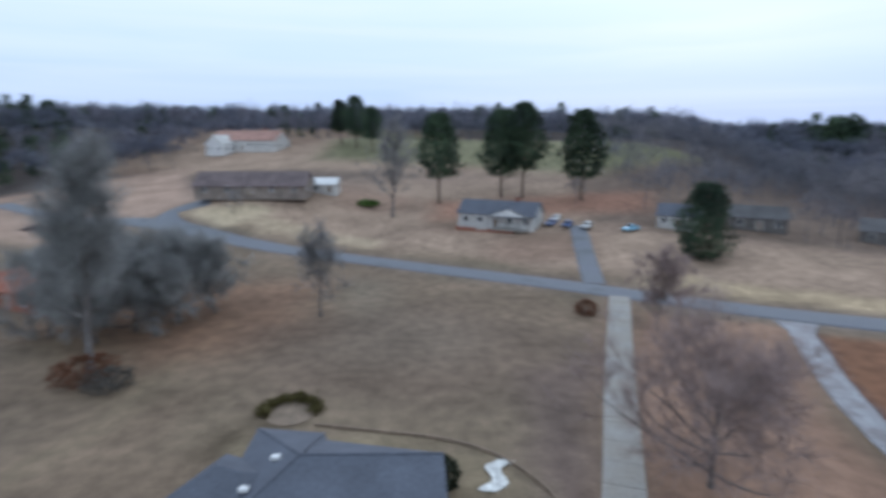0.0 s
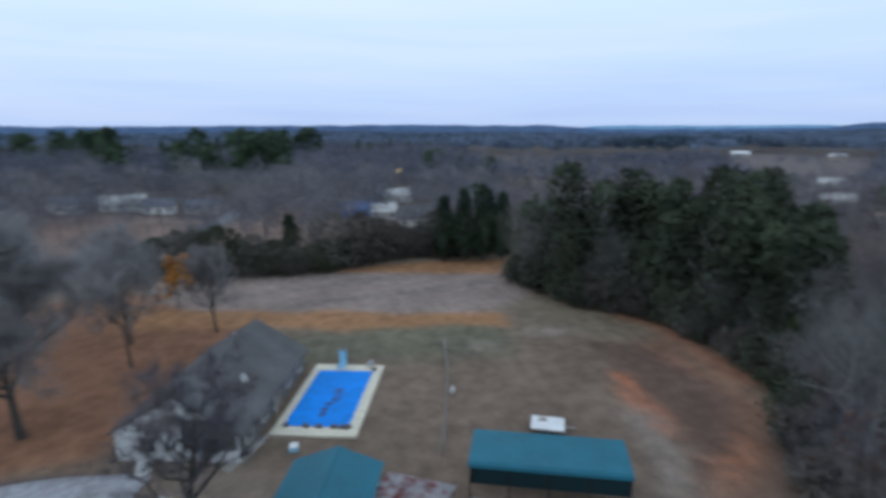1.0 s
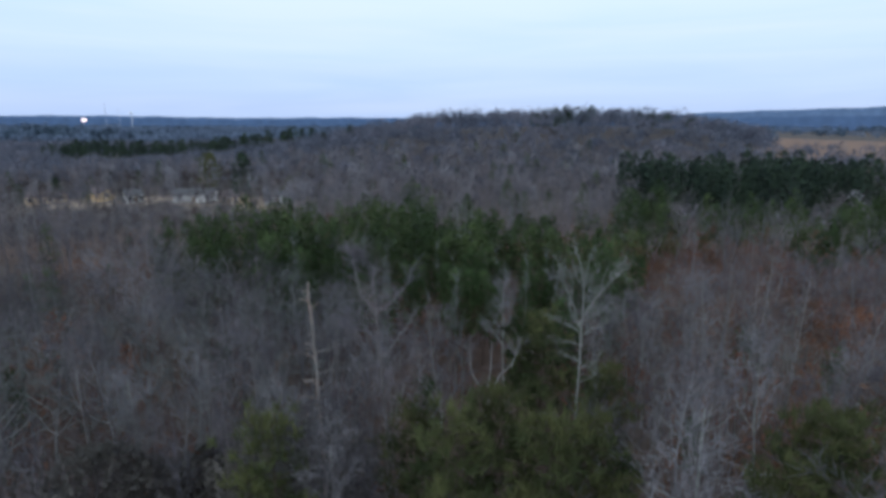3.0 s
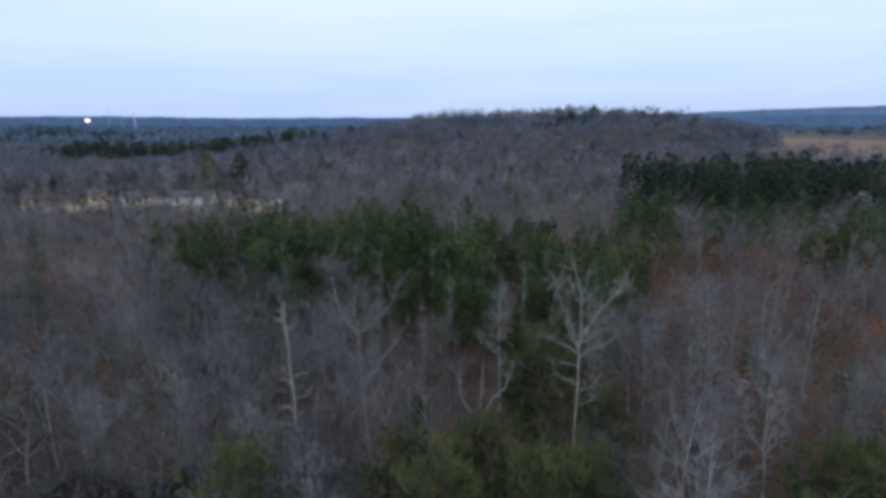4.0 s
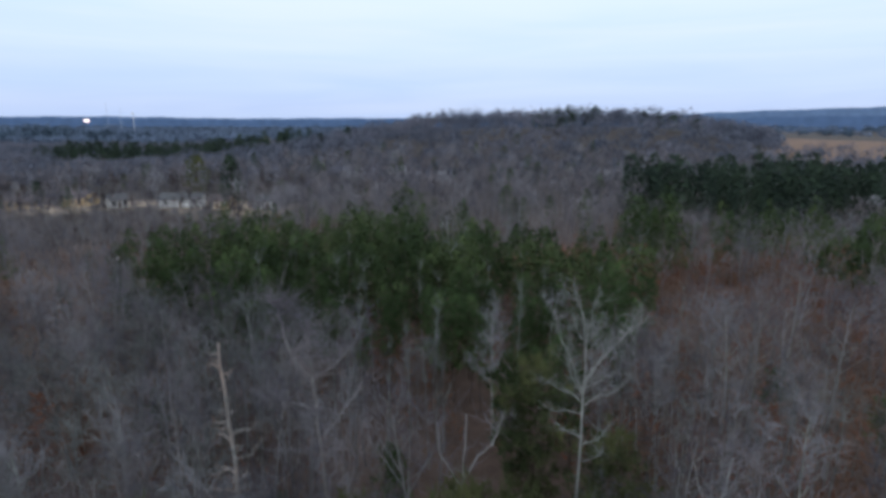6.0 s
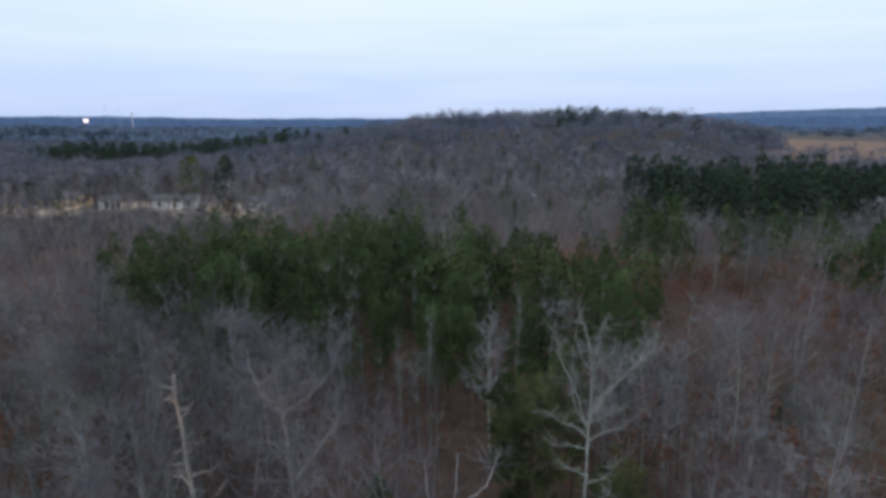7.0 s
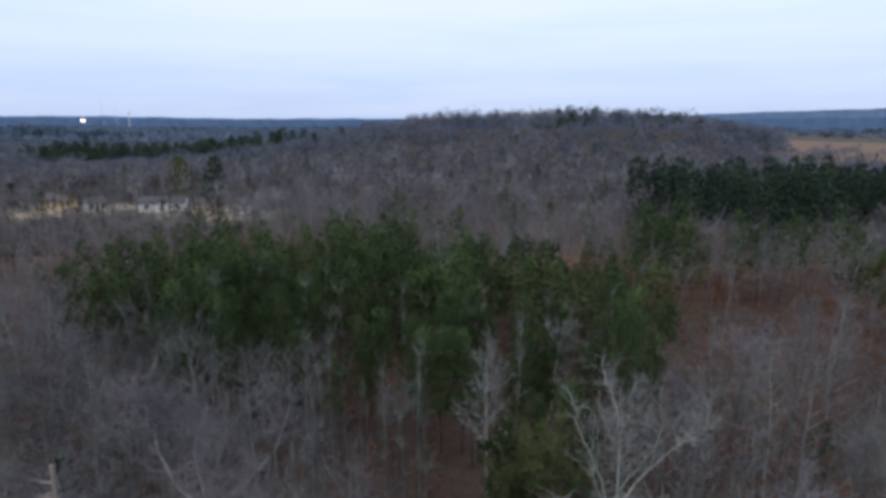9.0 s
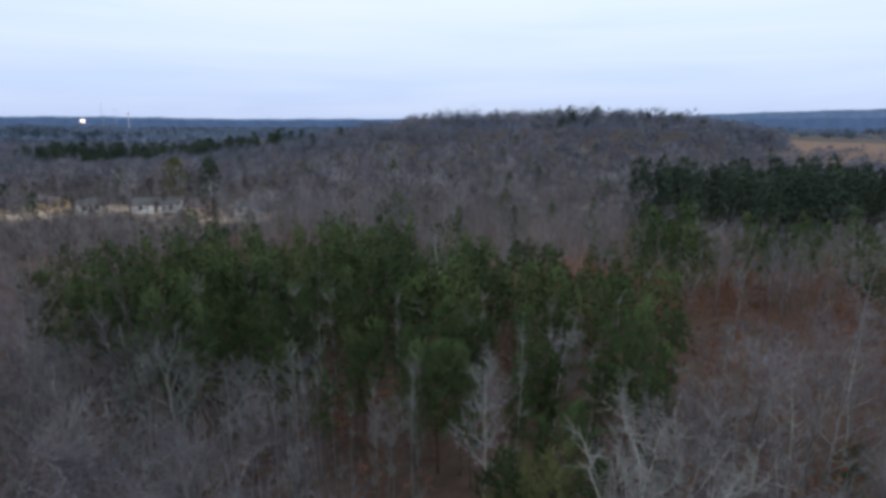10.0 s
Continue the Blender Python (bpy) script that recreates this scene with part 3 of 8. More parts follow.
def strip(name, line, width, mat, lift=0.05, ragged=0.0, cols=7, step=1.2, seed=1, widths=None):
    """A paved band that follows the land, with a slightly higher crown and uneven edges."""
    r = np.random.RandomState(seed)
    p = curve_points(line, step)
    t = np.gradient(p, axis=0)
    t /= np.hypot(*t.T)[:, None]
    nrm = np.stack([-t[:, 1], t[:, 0]], 1)
    w = np.full(len(p), width) if widths is None else np.interp(np.linspace(0, 1, len(p)), *zip(*widths))
    left = w / 2 * (1 + ragged * np.convolve(r.randn(len(p) + 4), np.ones(5) / 5, "valid"))
    right = w / 2 * (1 + ragged * np.convolve(r.randn(len(p) + 4), np.ones(5) / 5, "valid"))
    rows = []
    for k in np.linspace(-1, 1, cols):
        q = p + nrm * (np.where(k < 0, left, right) * k)[:, None]
        rows.append(np.c_[q, height(q[:, 0], q[:, 1]) + lift + 0.05 * (1 - k * k)])
    for k, sgn in ((0, -1), (-1, 1)):
        low = rows[k].copy()
        low[:, 2] -= lift + 0.1
        rows = [low] + rows if sgn < 0 else rows + [low]
    v = np.stack(rows, 1)
    ids = np.arange(v.shape[0] * v.shape[1]).reshape(v.shape[:2])
    a, b, c, d = ids[:-1, :-1].ravel(), ids[1:, :-1].ravel(), ids[1:, 1:].ravel(), ids[:-1, 1:].ravel()
    tris = np.concatenate([np.stack([a, c, b], 1), np.stack([a, d, c], 1)])
    return new(name, mesh_data(name, v.reshape(-1, 3), tris, [mat], smooth=True))


tagged(strip("road", ROAD, 6.2, M["asphalt"], 0.05, 0.02), "worn grey two-lane asphalt country road", "road", kind="structure")
tagged(strip("road_side", SIDE_ROAD, 4.5, M["asphalt"], 0.09, 0.03, seed=2), "narrow grey side road between lawns", "road", kind="structure")
tagged(strip("driveway_gravel", GRAVEL, 3.3, M["gravel"], 0.09, 0.10, seed=3, widths=[(0, 5.5), (0.08, 3.2), (0.5, 3.0), (0.72, 3.6), (0.86, 6.0), (1, 6.6)]),
       "pale gravel driveway widening into a parking apron", "driveway", kind="structure")
tagged(strip("driveway_house", HOUSE_DRIVE, 4.0, M["asphalt"], 0.08, 0.04, seed=4), "dark asphalt driveway up to a house", "driveway", kind="structure")
tagged(strip("driveway_ranch", RANCH_DRIVE, 6.0, M["asphalt"], 0.08, 0.04, seed=5), "curved asphalt driveway beside a ranch house", "driveway", kind="structure")


# ---------------------------------------------------------------- trees
def rods(segs, sides):
    """Open tapered rods for rows of x0 y0 z0 x1 y1 z1 r0 r1; a rod that ends in nothing is a spike."""
    s = np.asarray(segs, float)
    p0, p1, r0, r1 = s[:, :3], s[:, 3:6], s[:, 6], s[:, 7]
    d = p1 - p0
    d /= np.linalg.norm(d, axis=1)[:, None] + 1e-9
    ref = np.where(np.abs(d[:, 2:3]) < 0.9, [[0, 0, 1.0]], [[1.0, 0, 0]])
    e1 = np.cross(d, ref)
    e1 /= np.linalg.norm(e1, axis=1)[:, None] + 1e-9
    e2 = np.cross(d, e1)
    ang = np.arange(sides) * 2 * np.pi / sides
    ring = np.cos(ang)[None, :, None] * e1[:, None] + np.sin(ang)[None, :, None] * e2[:, None]
    lo, hi = p0[:, None] + ring * r0[:, None, None], p1[:, None] + ring * r1[:, None, None]
    v = np.concatenate([lo, hi], 1)
    k = np.arange(sides)
    j = (k + 1) % sides
    quad = np.concatenate([np.stack([k, j, j + sides], 1), np.stack([k, j + sides, k + sides], 1)])
    f = (np.arange(len(s))[:, None, None] * 2 * sides + quad[None]).reshape(-1, 3)
    return v.reshape(-1, 3), f


def bent_tube(points, radii, sides):
    """One closed-in tube along bent points, its rings shared."""
    p, rr = np.asarray(points, float), np.asarray(radii, float)
    d = np.gradient(p, axis=0)
    d /= np.linalg.norm(d, axis=1)[:, None] + 1e-9
    e1 = np.cross(d, [0.31, 0.95, 0.05])
    e1 /= np.linalg.norm(e1, axis=1)[:, None] + 1e-9
    e2 = np.cross(d, e1)
    ang = np.arange(sides) * 2 * np.pi / sides
    ring = np.cos(ang)[None, :, None] * e1[:, None] + np.sin(ang)[None, :, None] * e2[:, None]
    v = (p[:, None] + ring * rr[:, None, None]).reshape(-1, 3)
    k = np.arange(sides)
    j = (k + 1) % sides
    quad = np.concatenate([np.stack([k, j, j + sides], 1), np.stack([k, j + sides, k + sides], 1)])
    return v, (np.arange(len(p) - 1)[:, None, None] * sides + quad[None]).reshape(-1, 3)


def spikes(segs):
    """Three-sided twigs that taper to a point."""
    s = np.asarray(segs, float)
    p0, p1, r0 = s[:, :3], s[:, 3:6], s[:, 6]
    d = p1 - p0
    d /= np.linalg.norm(d, axis=1)[:, None] + 1e-9
    e1 = np.cross(d, [0.31, 0.47, 0.83])
    e1 /= np.linalg.norm(e1, axis=1)[:, None] + 1e-9
    e2 = np.cross(d, e1)
    ang = np.arange(3) * 2 * np.pi / 3
    lo = p0[:, None] + (np.cos(ang)[None, :, None] * e1[:, None] + np.sin(ang)[None, :, None] * e2[:, None]) * r0[:, None, None]
    v = np.concatenate([lo, p1[:, None]], 1)
    f = (np.arange(len(s))[:, None, None] * 4 + np.array([[0, 1, 3], [1, 2, 3], [2, 0, 3]])[None]).reshape(-1, 3)
    return v.reshape(-1, 3), f


def joined(*meshes):
    """Several meshes as one; their normals too, where all of them have some."""
    meshes = [m for m in meshes if len(m[0])]
    starts = np.r_[0, np.cumsum([len(m[0]) for m in meshes])]
    out = np.concatenate([m[0] for m in meshes]), np.concatenate([m[1] + k for m, k in zip(meshes, starts)])
    if all(len(m) > 2 for m in meshes):
        out += (np.concatenate([m[2] for m in meshes]),)
    return out


def stem_mesh(tall, r0, r1):
    v, f = rods([(0, 0, -0.4, 0, 0, tall, r0, r1)], 3)
    n = v * (1, 1, 0)
    return v, f, n / (np.linalg.norm(n, axis=1)[:, None] + 1e-9)


def limb(r, start, way, length, r0, r1, n, rise, wander):
    """A bent branch: rows of rods and the points along it."""
    segs, p, w, pts = [], np.array(start, float), np.array(way, float), []
    for i in range(n):
        w = w + r.randn(3) * wander + (0, 0, rise)
        w /= np.linalg.norm(w)
        q = p + w * length / n
        a, b = r0 + (r1 - r0) * i / n, r0 + (r1 - r0) * (i + 1) / n
        segs.append((*p, *q, a, b))
        pts.append((q, w.copy(), b))
        p = q
    return segs, pts


def bare_tree(seed, tall, trunk_r, base=0.35, spread=0.30, limbs=10, branches=4, twigs=5, rise=0.12, lean=0.03, lift=0.9, trunk_top=1.0, twig_len=1.0, twig_r=0.014, wander=0.16, thick=0.55):
    """A leafless tree: rods of trunk and limbs, rods of branches, and spikes of twigs."""
    r = np.random.RandomState(seed)
    wood, fine, tips = [], [], []
    n = 7
    segs, pts = limb(r, (0, 0, -0.3), (r.randn() * lean, r.randn() * lean, 1), tall * trunk_top, trunk_r, trunk_r * 0.18, n, 0.05, 0.05)
    segs[0] = (*segs[0][:6], trunk_r * 1.35, segs[0][7])
    wood += segs
    for k in range(limbs):
        f = base + (1 - base) * (k + r.rand() * 0.8) / limbs * 0.97
        i = min(n - 1, int(f * n))
        g = f * n - i
        p = np.array(segs[i][:3]) * (1 - g) + np.array(segs[i][3:6]) * g
        rr = max(0.02, (segs[i][6] * (1 - g) + segs[i][7] * g) * thick)
        az = k * 2.4 + r.randn() * 0.5
        up = lift * (0.55 + 0.75 * f) + r.randn() * 0.15
        way = np.array([np.cos(az), np.sin(az), up])
        way /= np.linalg.norm(way)
        length = tall * spread * (1.25 - 0.75 * (f - base) / (1 - base)) * (0.75 + 0.5 * r.rand())
        ls, lp = limb(r, p, way, length, rr, rr * 0.3, 4, rise, wander)
        wood += ls
        for b in range(branches):
            q, w, br = lp[min(3, int((b + r.rand()) / branches * 4))]
            w2 = w + r.randn(3) * 0.6
            w2[2] += 0.25
            w2 /= np.linalg.norm(w2)
            bs, bp = limb(r, q, w2, length * (0.32 + 0.3 * r.rand()), max(0.012, br * 0.6), 0.008, 2, rise, 0.25)
            fine += bs
            for _ in range(twigs):
                q3, w3, _r = bp[r.randint(2)]
                w4 = w3 + r.randn(3) * 0.7
                w4[2] += 0.15
                w4 /= np.linalg.norm(w4)
                ln = tall * 0.06 * twig_len * (0.6 + r.rand())
                tips.append((*q3, *(q3 + w4 * ln), twig_r, 0))
    return wood, fine, tips


def tufts(r, centres, size, count, up=0.4, wide=0.30, out_from=None):
    """Sprays of needles or leaves: pointed blades round each centre."""
    c = np.repeat(np.asarray(centres, float), count, 0)
    d = r.randn(len(c), 3)
    if out_from is not None:
        o = c - np.asarray(out_from)
        o /= np.linalg.norm(o, axis=1)[:, None] + 1e-6
        d += o * 0.9
    d[:, 2] += up
    d /= np.linalg.norm(d, axis=1)[:, None]
    side = np.cross(d, r.randn(len(c), 3))
    side /= np.linalg.norm(side, axis=1)[:, None] + 1e-6
    ln = size * (0.6 + 0.8 * r.rand(len(c)))[:, None]
    start = c + r.randn(len(c), 3) * size * 0.25
    v = np.stack([start - side * ln * wide, start + side * ln * wide, start + d * ln], 1).reshape(-1, 3)
    return v, np.arange(len(v)).reshape(-1, 3)


def pine_tree(seed, tall, trunk_r, base=0.35, width=0.2, whorls=11, per=5, blades=9, size=0.75, shape="round", wide=0.2, inner=0.45, up=0.4):
    """Rods of a pine's trunk and boughs, and its needles as sprays."""
    r = np.random.RandomState(seed)
    segs, _ = limb(r, (0, 0, -0.3), (r.randn() * 0.02, r.randn() * 0.02, 1), tall, trunk_r, 0.03, 6, 0.05, 0.02)
    wood, centres = list(segs), []
    for k in range(whorls):
        f = base + (1 - base) * (k + 0.5 * r.rand()) / whorls
        g = (f - base) / (1 - base)
        reach = tall * width * (np.sqrt(max(0.02, 1 - (2 * g * 0.85 - 0.75) ** 2)) if shape == "round" else (1.02 - g) ** 0.8)
        for b in range(per):
            if r.rand() < 0.12:
                continue
            az = b * 2 * np.pi / per + k * 1.1 + r.randn() * 0.35
            ln = reach * (0.6 + 0.6 * r.rand())
            p = np.array([0, 0, f * tall])
            e = p + np.array([np.cos(az) * ln, np.sin(az) * ln, ln * (0.15 + 0.35 * g) + r.randn() * 0.2])
            wood.append((*p, *e, 0.05 * trunk_r / 0.2, 0.015))
            for q in np.linspace(inner, 1.0, max(1, int(1 + ln / 0.9))):
                centres.append(p + (e - p) * q + r.randn(3) * 0.18)
    centres.append((0, 0, tall * 0.99))
    return wood, tufts(r, centres, size, blades, up=up, wide=wide, out_from=(0, 0, tall * (base + 0.25)))


def tree_thing(name, wood, crown, wood_mat, crown_mat, label, group="", sides=5):
    """A tree of trunk and crown."""
    ob = thing(name, (0, 0, 0), label=label, category="tree", group=group)
    v, f = rods(wood, sides)
    t = new("trunk", mesh_data("trunk", v, f, [wood_mat], smooth=True))
    t.parent = ob
    c = new("crown", mesh_data("crown", *crown, [crown_mat]))
    c.parent = ob
    return ob


def sprays(tips, n, wide, long=1.0, loose=0.5, seed=1):
    """Fine twigs: n slender blades for each tip, fanning out from along it."""
    r = np.random.RandomState(seed)
    s = np.repeat(np.asarray(tips, float), n, 0)
    p0, d = s[:, :3], s[:, 3:6] - s[:, :3]
    ln = np.linalg.norm(d, axis=1)[:, None] + 1e-6
    start = p0 + d * r.rand(len(s), 1) * 0.8
    way = d / ln + r.randn(len(s), 3) * loose
    way[:, 2] += 0.15
    way /= np.linalg.norm(way, axis=1)[:, None]
    side = np.cross(way, r.randn(len(s), 3))
    side /= np.linalg.norm(side, axis=1)[:, None] + 1e-6
    k = ln * long * (0.5 + 0.8 * r.rand(len(s), 1))
    v = np.stack([start - side * wide, start + side * wide, start + way * k], 1).reshape(-1, 3)
    return v, np.arange(len(v)).reshape(-1, 3)


def bare_crown(fine, tips, n=3, wide=0.012, long=1.0):
    return joined(rods(fine, 3), spikes(tips[::2]), sprays(tips, n, wide, long))


def placed(meshes, spots, r, squash=0.25):
    """One joined mesh of many copies: spots are rows of x, y, scale."""
    out = []
    for x, y, sc in spots:
        m = meshes[r.randint(len(meshes))]
        a, k = r.rand() * 6.283, sc * (1 + squash * (r.rand() - 0.5))
        ca, sa = np.cos(a), np.sin(a)
        turned = [np.stack([v[:, 0] * ca - v[:, 1] * sa, v[:, 0] * sa + v[:, 1] * ca, v[:, 2]], 1) for v in (m[0],) + tuple(m[2:])]
        q = turned[0] * (k, k, sc) + (x, y, ground_at(x, y))
        out.append((q.astype(np.float32), m[1]) + tuple(turned[1:]))
    return joined(*out)


def blades_on(p, d, way, size, slim, r, rough=0.4, lift=0.25):
    """Pointed sprays that lie along a surface at points p with outward ways d; they shade as the surface would."""
    nrm = d + r.randn(len(p), 3) * rough
    side = np.cross(way, nrm)
    side /= np.linalg.norm(side, axis=1)[:, None] + 1e-6
    way = np.cross(nrm, side)
    way /= np.linalg.norm(way, axis=1)[:, None] + 1e-6
    ln = size * (0.55 + 0.9 * r.rand(len(p), 1))
    v = np.stack([p - side * ln * slim, p + side * ln * slim, p + way * ln], 1).reshape(-1, 3)
    n = d + (0, 0, lift) + r.randn(len(p), 3) * 0.12
    n /= np.linalg.norm(n, axis=1)[:, None]
    return v, np.arange(len(v)).reshape(-1, 3), np.repeat(n, 3, 0)


def dome_crown(seed, tall, wide, n, size, slim=0.25, base=0.4, lobes=5, fringe=0.4, stem=0.12):
    """A leafless crown seen from far off: lobes of twig sprays that lie along its rounded outside, a ragged fringe, and a stem."""
    r = np.random.RandomState(seed)
    deep_ = tall * (1 - base)
    c = np.stack([r.randn(lobes) * wide * 0.24, r.randn(lobes) * wide * 0.24, tall * base + deep_ * (0.25 + 0.35 * r.rand(lobes))], 1)
    c[0] = (0, 0, tall - deep_ * 0.5)
    rad = np.stack([wide * (0.26 + 0.12 * r.rand(lobes))] * 2 + [deep_ * (0.32 + 0.14 * r.rand(lobes))], 1)
    k = r.randint(lobes, size=n)
    d = r.randn(n, 3)
    d[:, 2] = np.abs(d[:, 2]) * 1.1 - 0.25
    d /= np.linalg.norm(d, axis=1)[:, None]
    p = c[k] + d * rad[k] * (0.78 + 0.4 * r.rand(n, 1))
    body = blades_on(p, d, np.array([0, 0, 1.0]) + d * 0.35 + r.randn(n, 3) * 0.4, size, slim, r)
    m = max(1, int(n * fringe))
    out = d[:m] + (0, 0, 0.7) + r.randn(m, 3) * 0.3
    out /= np.linalg.norm(out, axis=1)[:, None]
    sd = np.cross(out, d[:m] + r.randn(m, 3) * 0.3)
    sd /= np.linalg.norm(sd, axis=1)[:, None] + 1e-6
    w = np.stack([p[:m] - sd * size * 0.05, p[:m] + sd * size * 0.05, p[:m] + out * size * (0.7 + 0.8 * r.rand(m, 1))], 1).reshape(-1, 3)
    loose = (w, np.arange(len(w)).reshape(-1, 3), np.repeat(d[:m], 3, 0))
    return joined(body, loose, stem_mesh(tall * 0.8, stem, stem * 0.4)) if stem else joined(body, loose)


def pine_dome(seed, tall, base, wide, n, size, slim=0.2, point=0.5):
    """A pine's crown as tufts of needles over a soft, uneven spindle."""
    r = np.random.RandomState(seed)
    g = r.rand(n) ** 0.85
    a = r.rand(n) * 6.283
    lump = 1 + 0.22 * np.sin(a * 3 + seed) * np.sin(g * 13 + 2 * a + seed) + 0.2 * np.sin(a * 2 + 1.7 * seed) * np.cos(g * 7 - a + seed) + 0.13 * r.randn(n)
    rr = wide * (np.clip(1.02 - g, 0, 1) ** point) * np.clip(0.5 + 2.0 * g, 0, 1) * lump * (0.5 + 0.5 * np.sqrt(r.rand(n)))
    p = np.stack([np.cos(a) * rr, np.sin(a) * rr, tall * (base + (1 - base) * g)], 1)
    out = np.stack([np.cos(a), np.sin(a), 0.35 + 0.9 * g], 1)
    out /= np.linalg.norm(out, axis=1)[:, None]
    return blades_on(p, out, out * 0.8 + (0, 0, 0.35) + r.randn(n, 3) * 0.6, size, slim, r, 0.5, 0.1)


def scatter(r, x0, x1, y0, y1, gap, keep):
    """Jittered places on a grid for which keep(x, y) exceeds chance."""
    xs, ys = np.meshgrid(np.arange(x0, x1, gap), np.arange(y0, y1, gap), indexing="ij")
    xs = xs.ravel() + (r.rand(xs.size) - 0.5) * gap * 1.1
    ys = ys.ravel() + (r.rand(ys.size) - 0.5) * gap * 1.1
    ok = keep(xs, ys) > r.rand(xs.size)
    return np.stack([xs[ok], ys[ok]], 1)


# ---------------------------------------------------------------- concrete drive, slab by slab
drive = thing("driveway_concrete", (0, 0, 0), label="old concrete driveway of single slabs with open joints", category="driveway", kind="structure")
pts = curve_points(DRIVE, 3.05)
for k, (p, q) in enumerate(zip(pts[:-1], pts[1:])):
    r = random.Random(k)
    t = (q - p) / np.hypot(*(q - p))
    n = np.array([-t[1], t[0]])
    bm = bmesh.new()
    wide = 1.62
    corner = [p + t * 0.02 - n * wide, q - t * 0.02 - n * wide, q - t * 0.02 + n * wide, p + t * 0.02 + n * wide]
    lift = 0.09 + r.random() * 0.02
    top = [bm.verts.new((c[0], c[1], ground_at(*c) + lift)) for c in corner]
    low = [bm.verts.new((c[0], c[1], ground_at(*c) - 0.15)) for c in corner]
    bm.faces.new(top)
    for i in range(4):
        j = (i + 1) % 4
        bm.faces.new((top[j], top[i], low[i], low[j]))
    bmesh.ops.recalc_face_normals(bm, faces=bm.faces)
    bmesh.ops.bevel(bm, geom=[e for e in bm.edges if all(v in top for v in e.verts)], offset=0.02, segments=1, affect="EDGES")
    part("slab", bm, M["concrete"], drive)
tagged(strip("pool_path", [(-46.6, -8.5), (-43.8, -9.6), (-41.8, -11.0)], 0.9, M["concrete"], 0.06, 0.05, cols=5, step=0.5), "narrow concrete path leading to the pool", "path", kind="structure")


# ---------------------------------------------------------------- houses
def gable_roof(w, d, z, rise, mat, parent, over=0.45, thick=0.16, label=""):
    """Two sloping slabs that meet at a ridge along x."""
    half, k = d / 2 + over, rise * over / (d / 2)
    pts = [(-half, z - k), (0, z + rise), (half, z - k), (half, z - k + thick), (0, z + rise + thick), (-half, z - k + thick)]
    bm = prism(pts, w + 2 * over)
    bmesh.ops.rotate(bm, verts=bm.verts, cent=(0, 0, 0), matrix=Matrix.Rotation(radians(90), 3, "Z"))
    return part("roof", bm, mat, parent, label)


def hip_roof(w, d, z, rise, mat, parent, over=0.5, at=(0, 0), ridge=None, label="", turn=0.0):
    """A four-sided roof over a rectangle, with an eaves board's depth."""
    bm = bmesh.new()
    hx, hy = w / 2 + over, d / 2 + over
    rx = (ridge if ridge is not None else max(0.0, w - d)) / 2
    low = [bm.verts.new((sx * hx, sy * hy, z - 0.18)) for sx, sy in ((-1, -1), (1, -1), (1, 1), (-1, 1))]
    eav = [bm.verts.new((sx * hx, sy * hy, z)) for sx, sy in ((-1, -1), (1, -1), (1, 1), (-1, 1))]
    top = [bm.verts.new((-rx, 0, z + rise)), bm.verts.new((rx, 0, z + rise))]
    bm.faces.new(low[::-1])
    for i in range(4):
        bm.faces.new((low[i], low[(i + 1) % 4], eav[(i + 1) % 4], eav[i]))
    bm.faces.new((eav[0], eav[1], top[1], top[0]))
    bm.faces.new((eav[1], eav[2], top[1]))
    bm.faces.new((eav[2], eav[3], top[0], top[1]))
    bm.faces.new((eav[3], eav[0], top[0]))
    bmesh.ops.transform(bm, matrix=pose(at[0], at[1], 0, 0, 0, turn), verts=bm.verts)
    bmesh.ops.recalc_face_normals(bm, faces=bm.faces)
    return part("roof", bm, mat, parent, label)


def window_on(house_ob, x, y, z, w, h, turn, frame_mat):
    """A framed window standing just proud of a wall that faces -y before it is turned."""
    bm = bmesh.new()
    for sx, sz, ax, az in ((w + 0.2, 0.1, 0, -0.1), (w + 0.2, 0.1, 0, h), (0.1, h, -w / 2 - 0.05, 0), (0.1, h, w / 2 + 0.05, 0), (0.05, h, 0, 0)):
        box(sx, 0.12, sz, (ax, 0, az), bm=bm)
    bmesh.ops.transform(bm, matrix=pose(x, y, z, 0, 0, turn), verts=bm.verts)
    f = part("window", bm, frame_mat, house_ob)
    part("pane", (lambda b: (bmesh.ops.transform(b, matrix=pose(x, y, z, 0, 0, turn), verts=b.verts), b)[1])(box(w, 0.05, h, (0, 0, 0))), M["glass"], f)
    return f


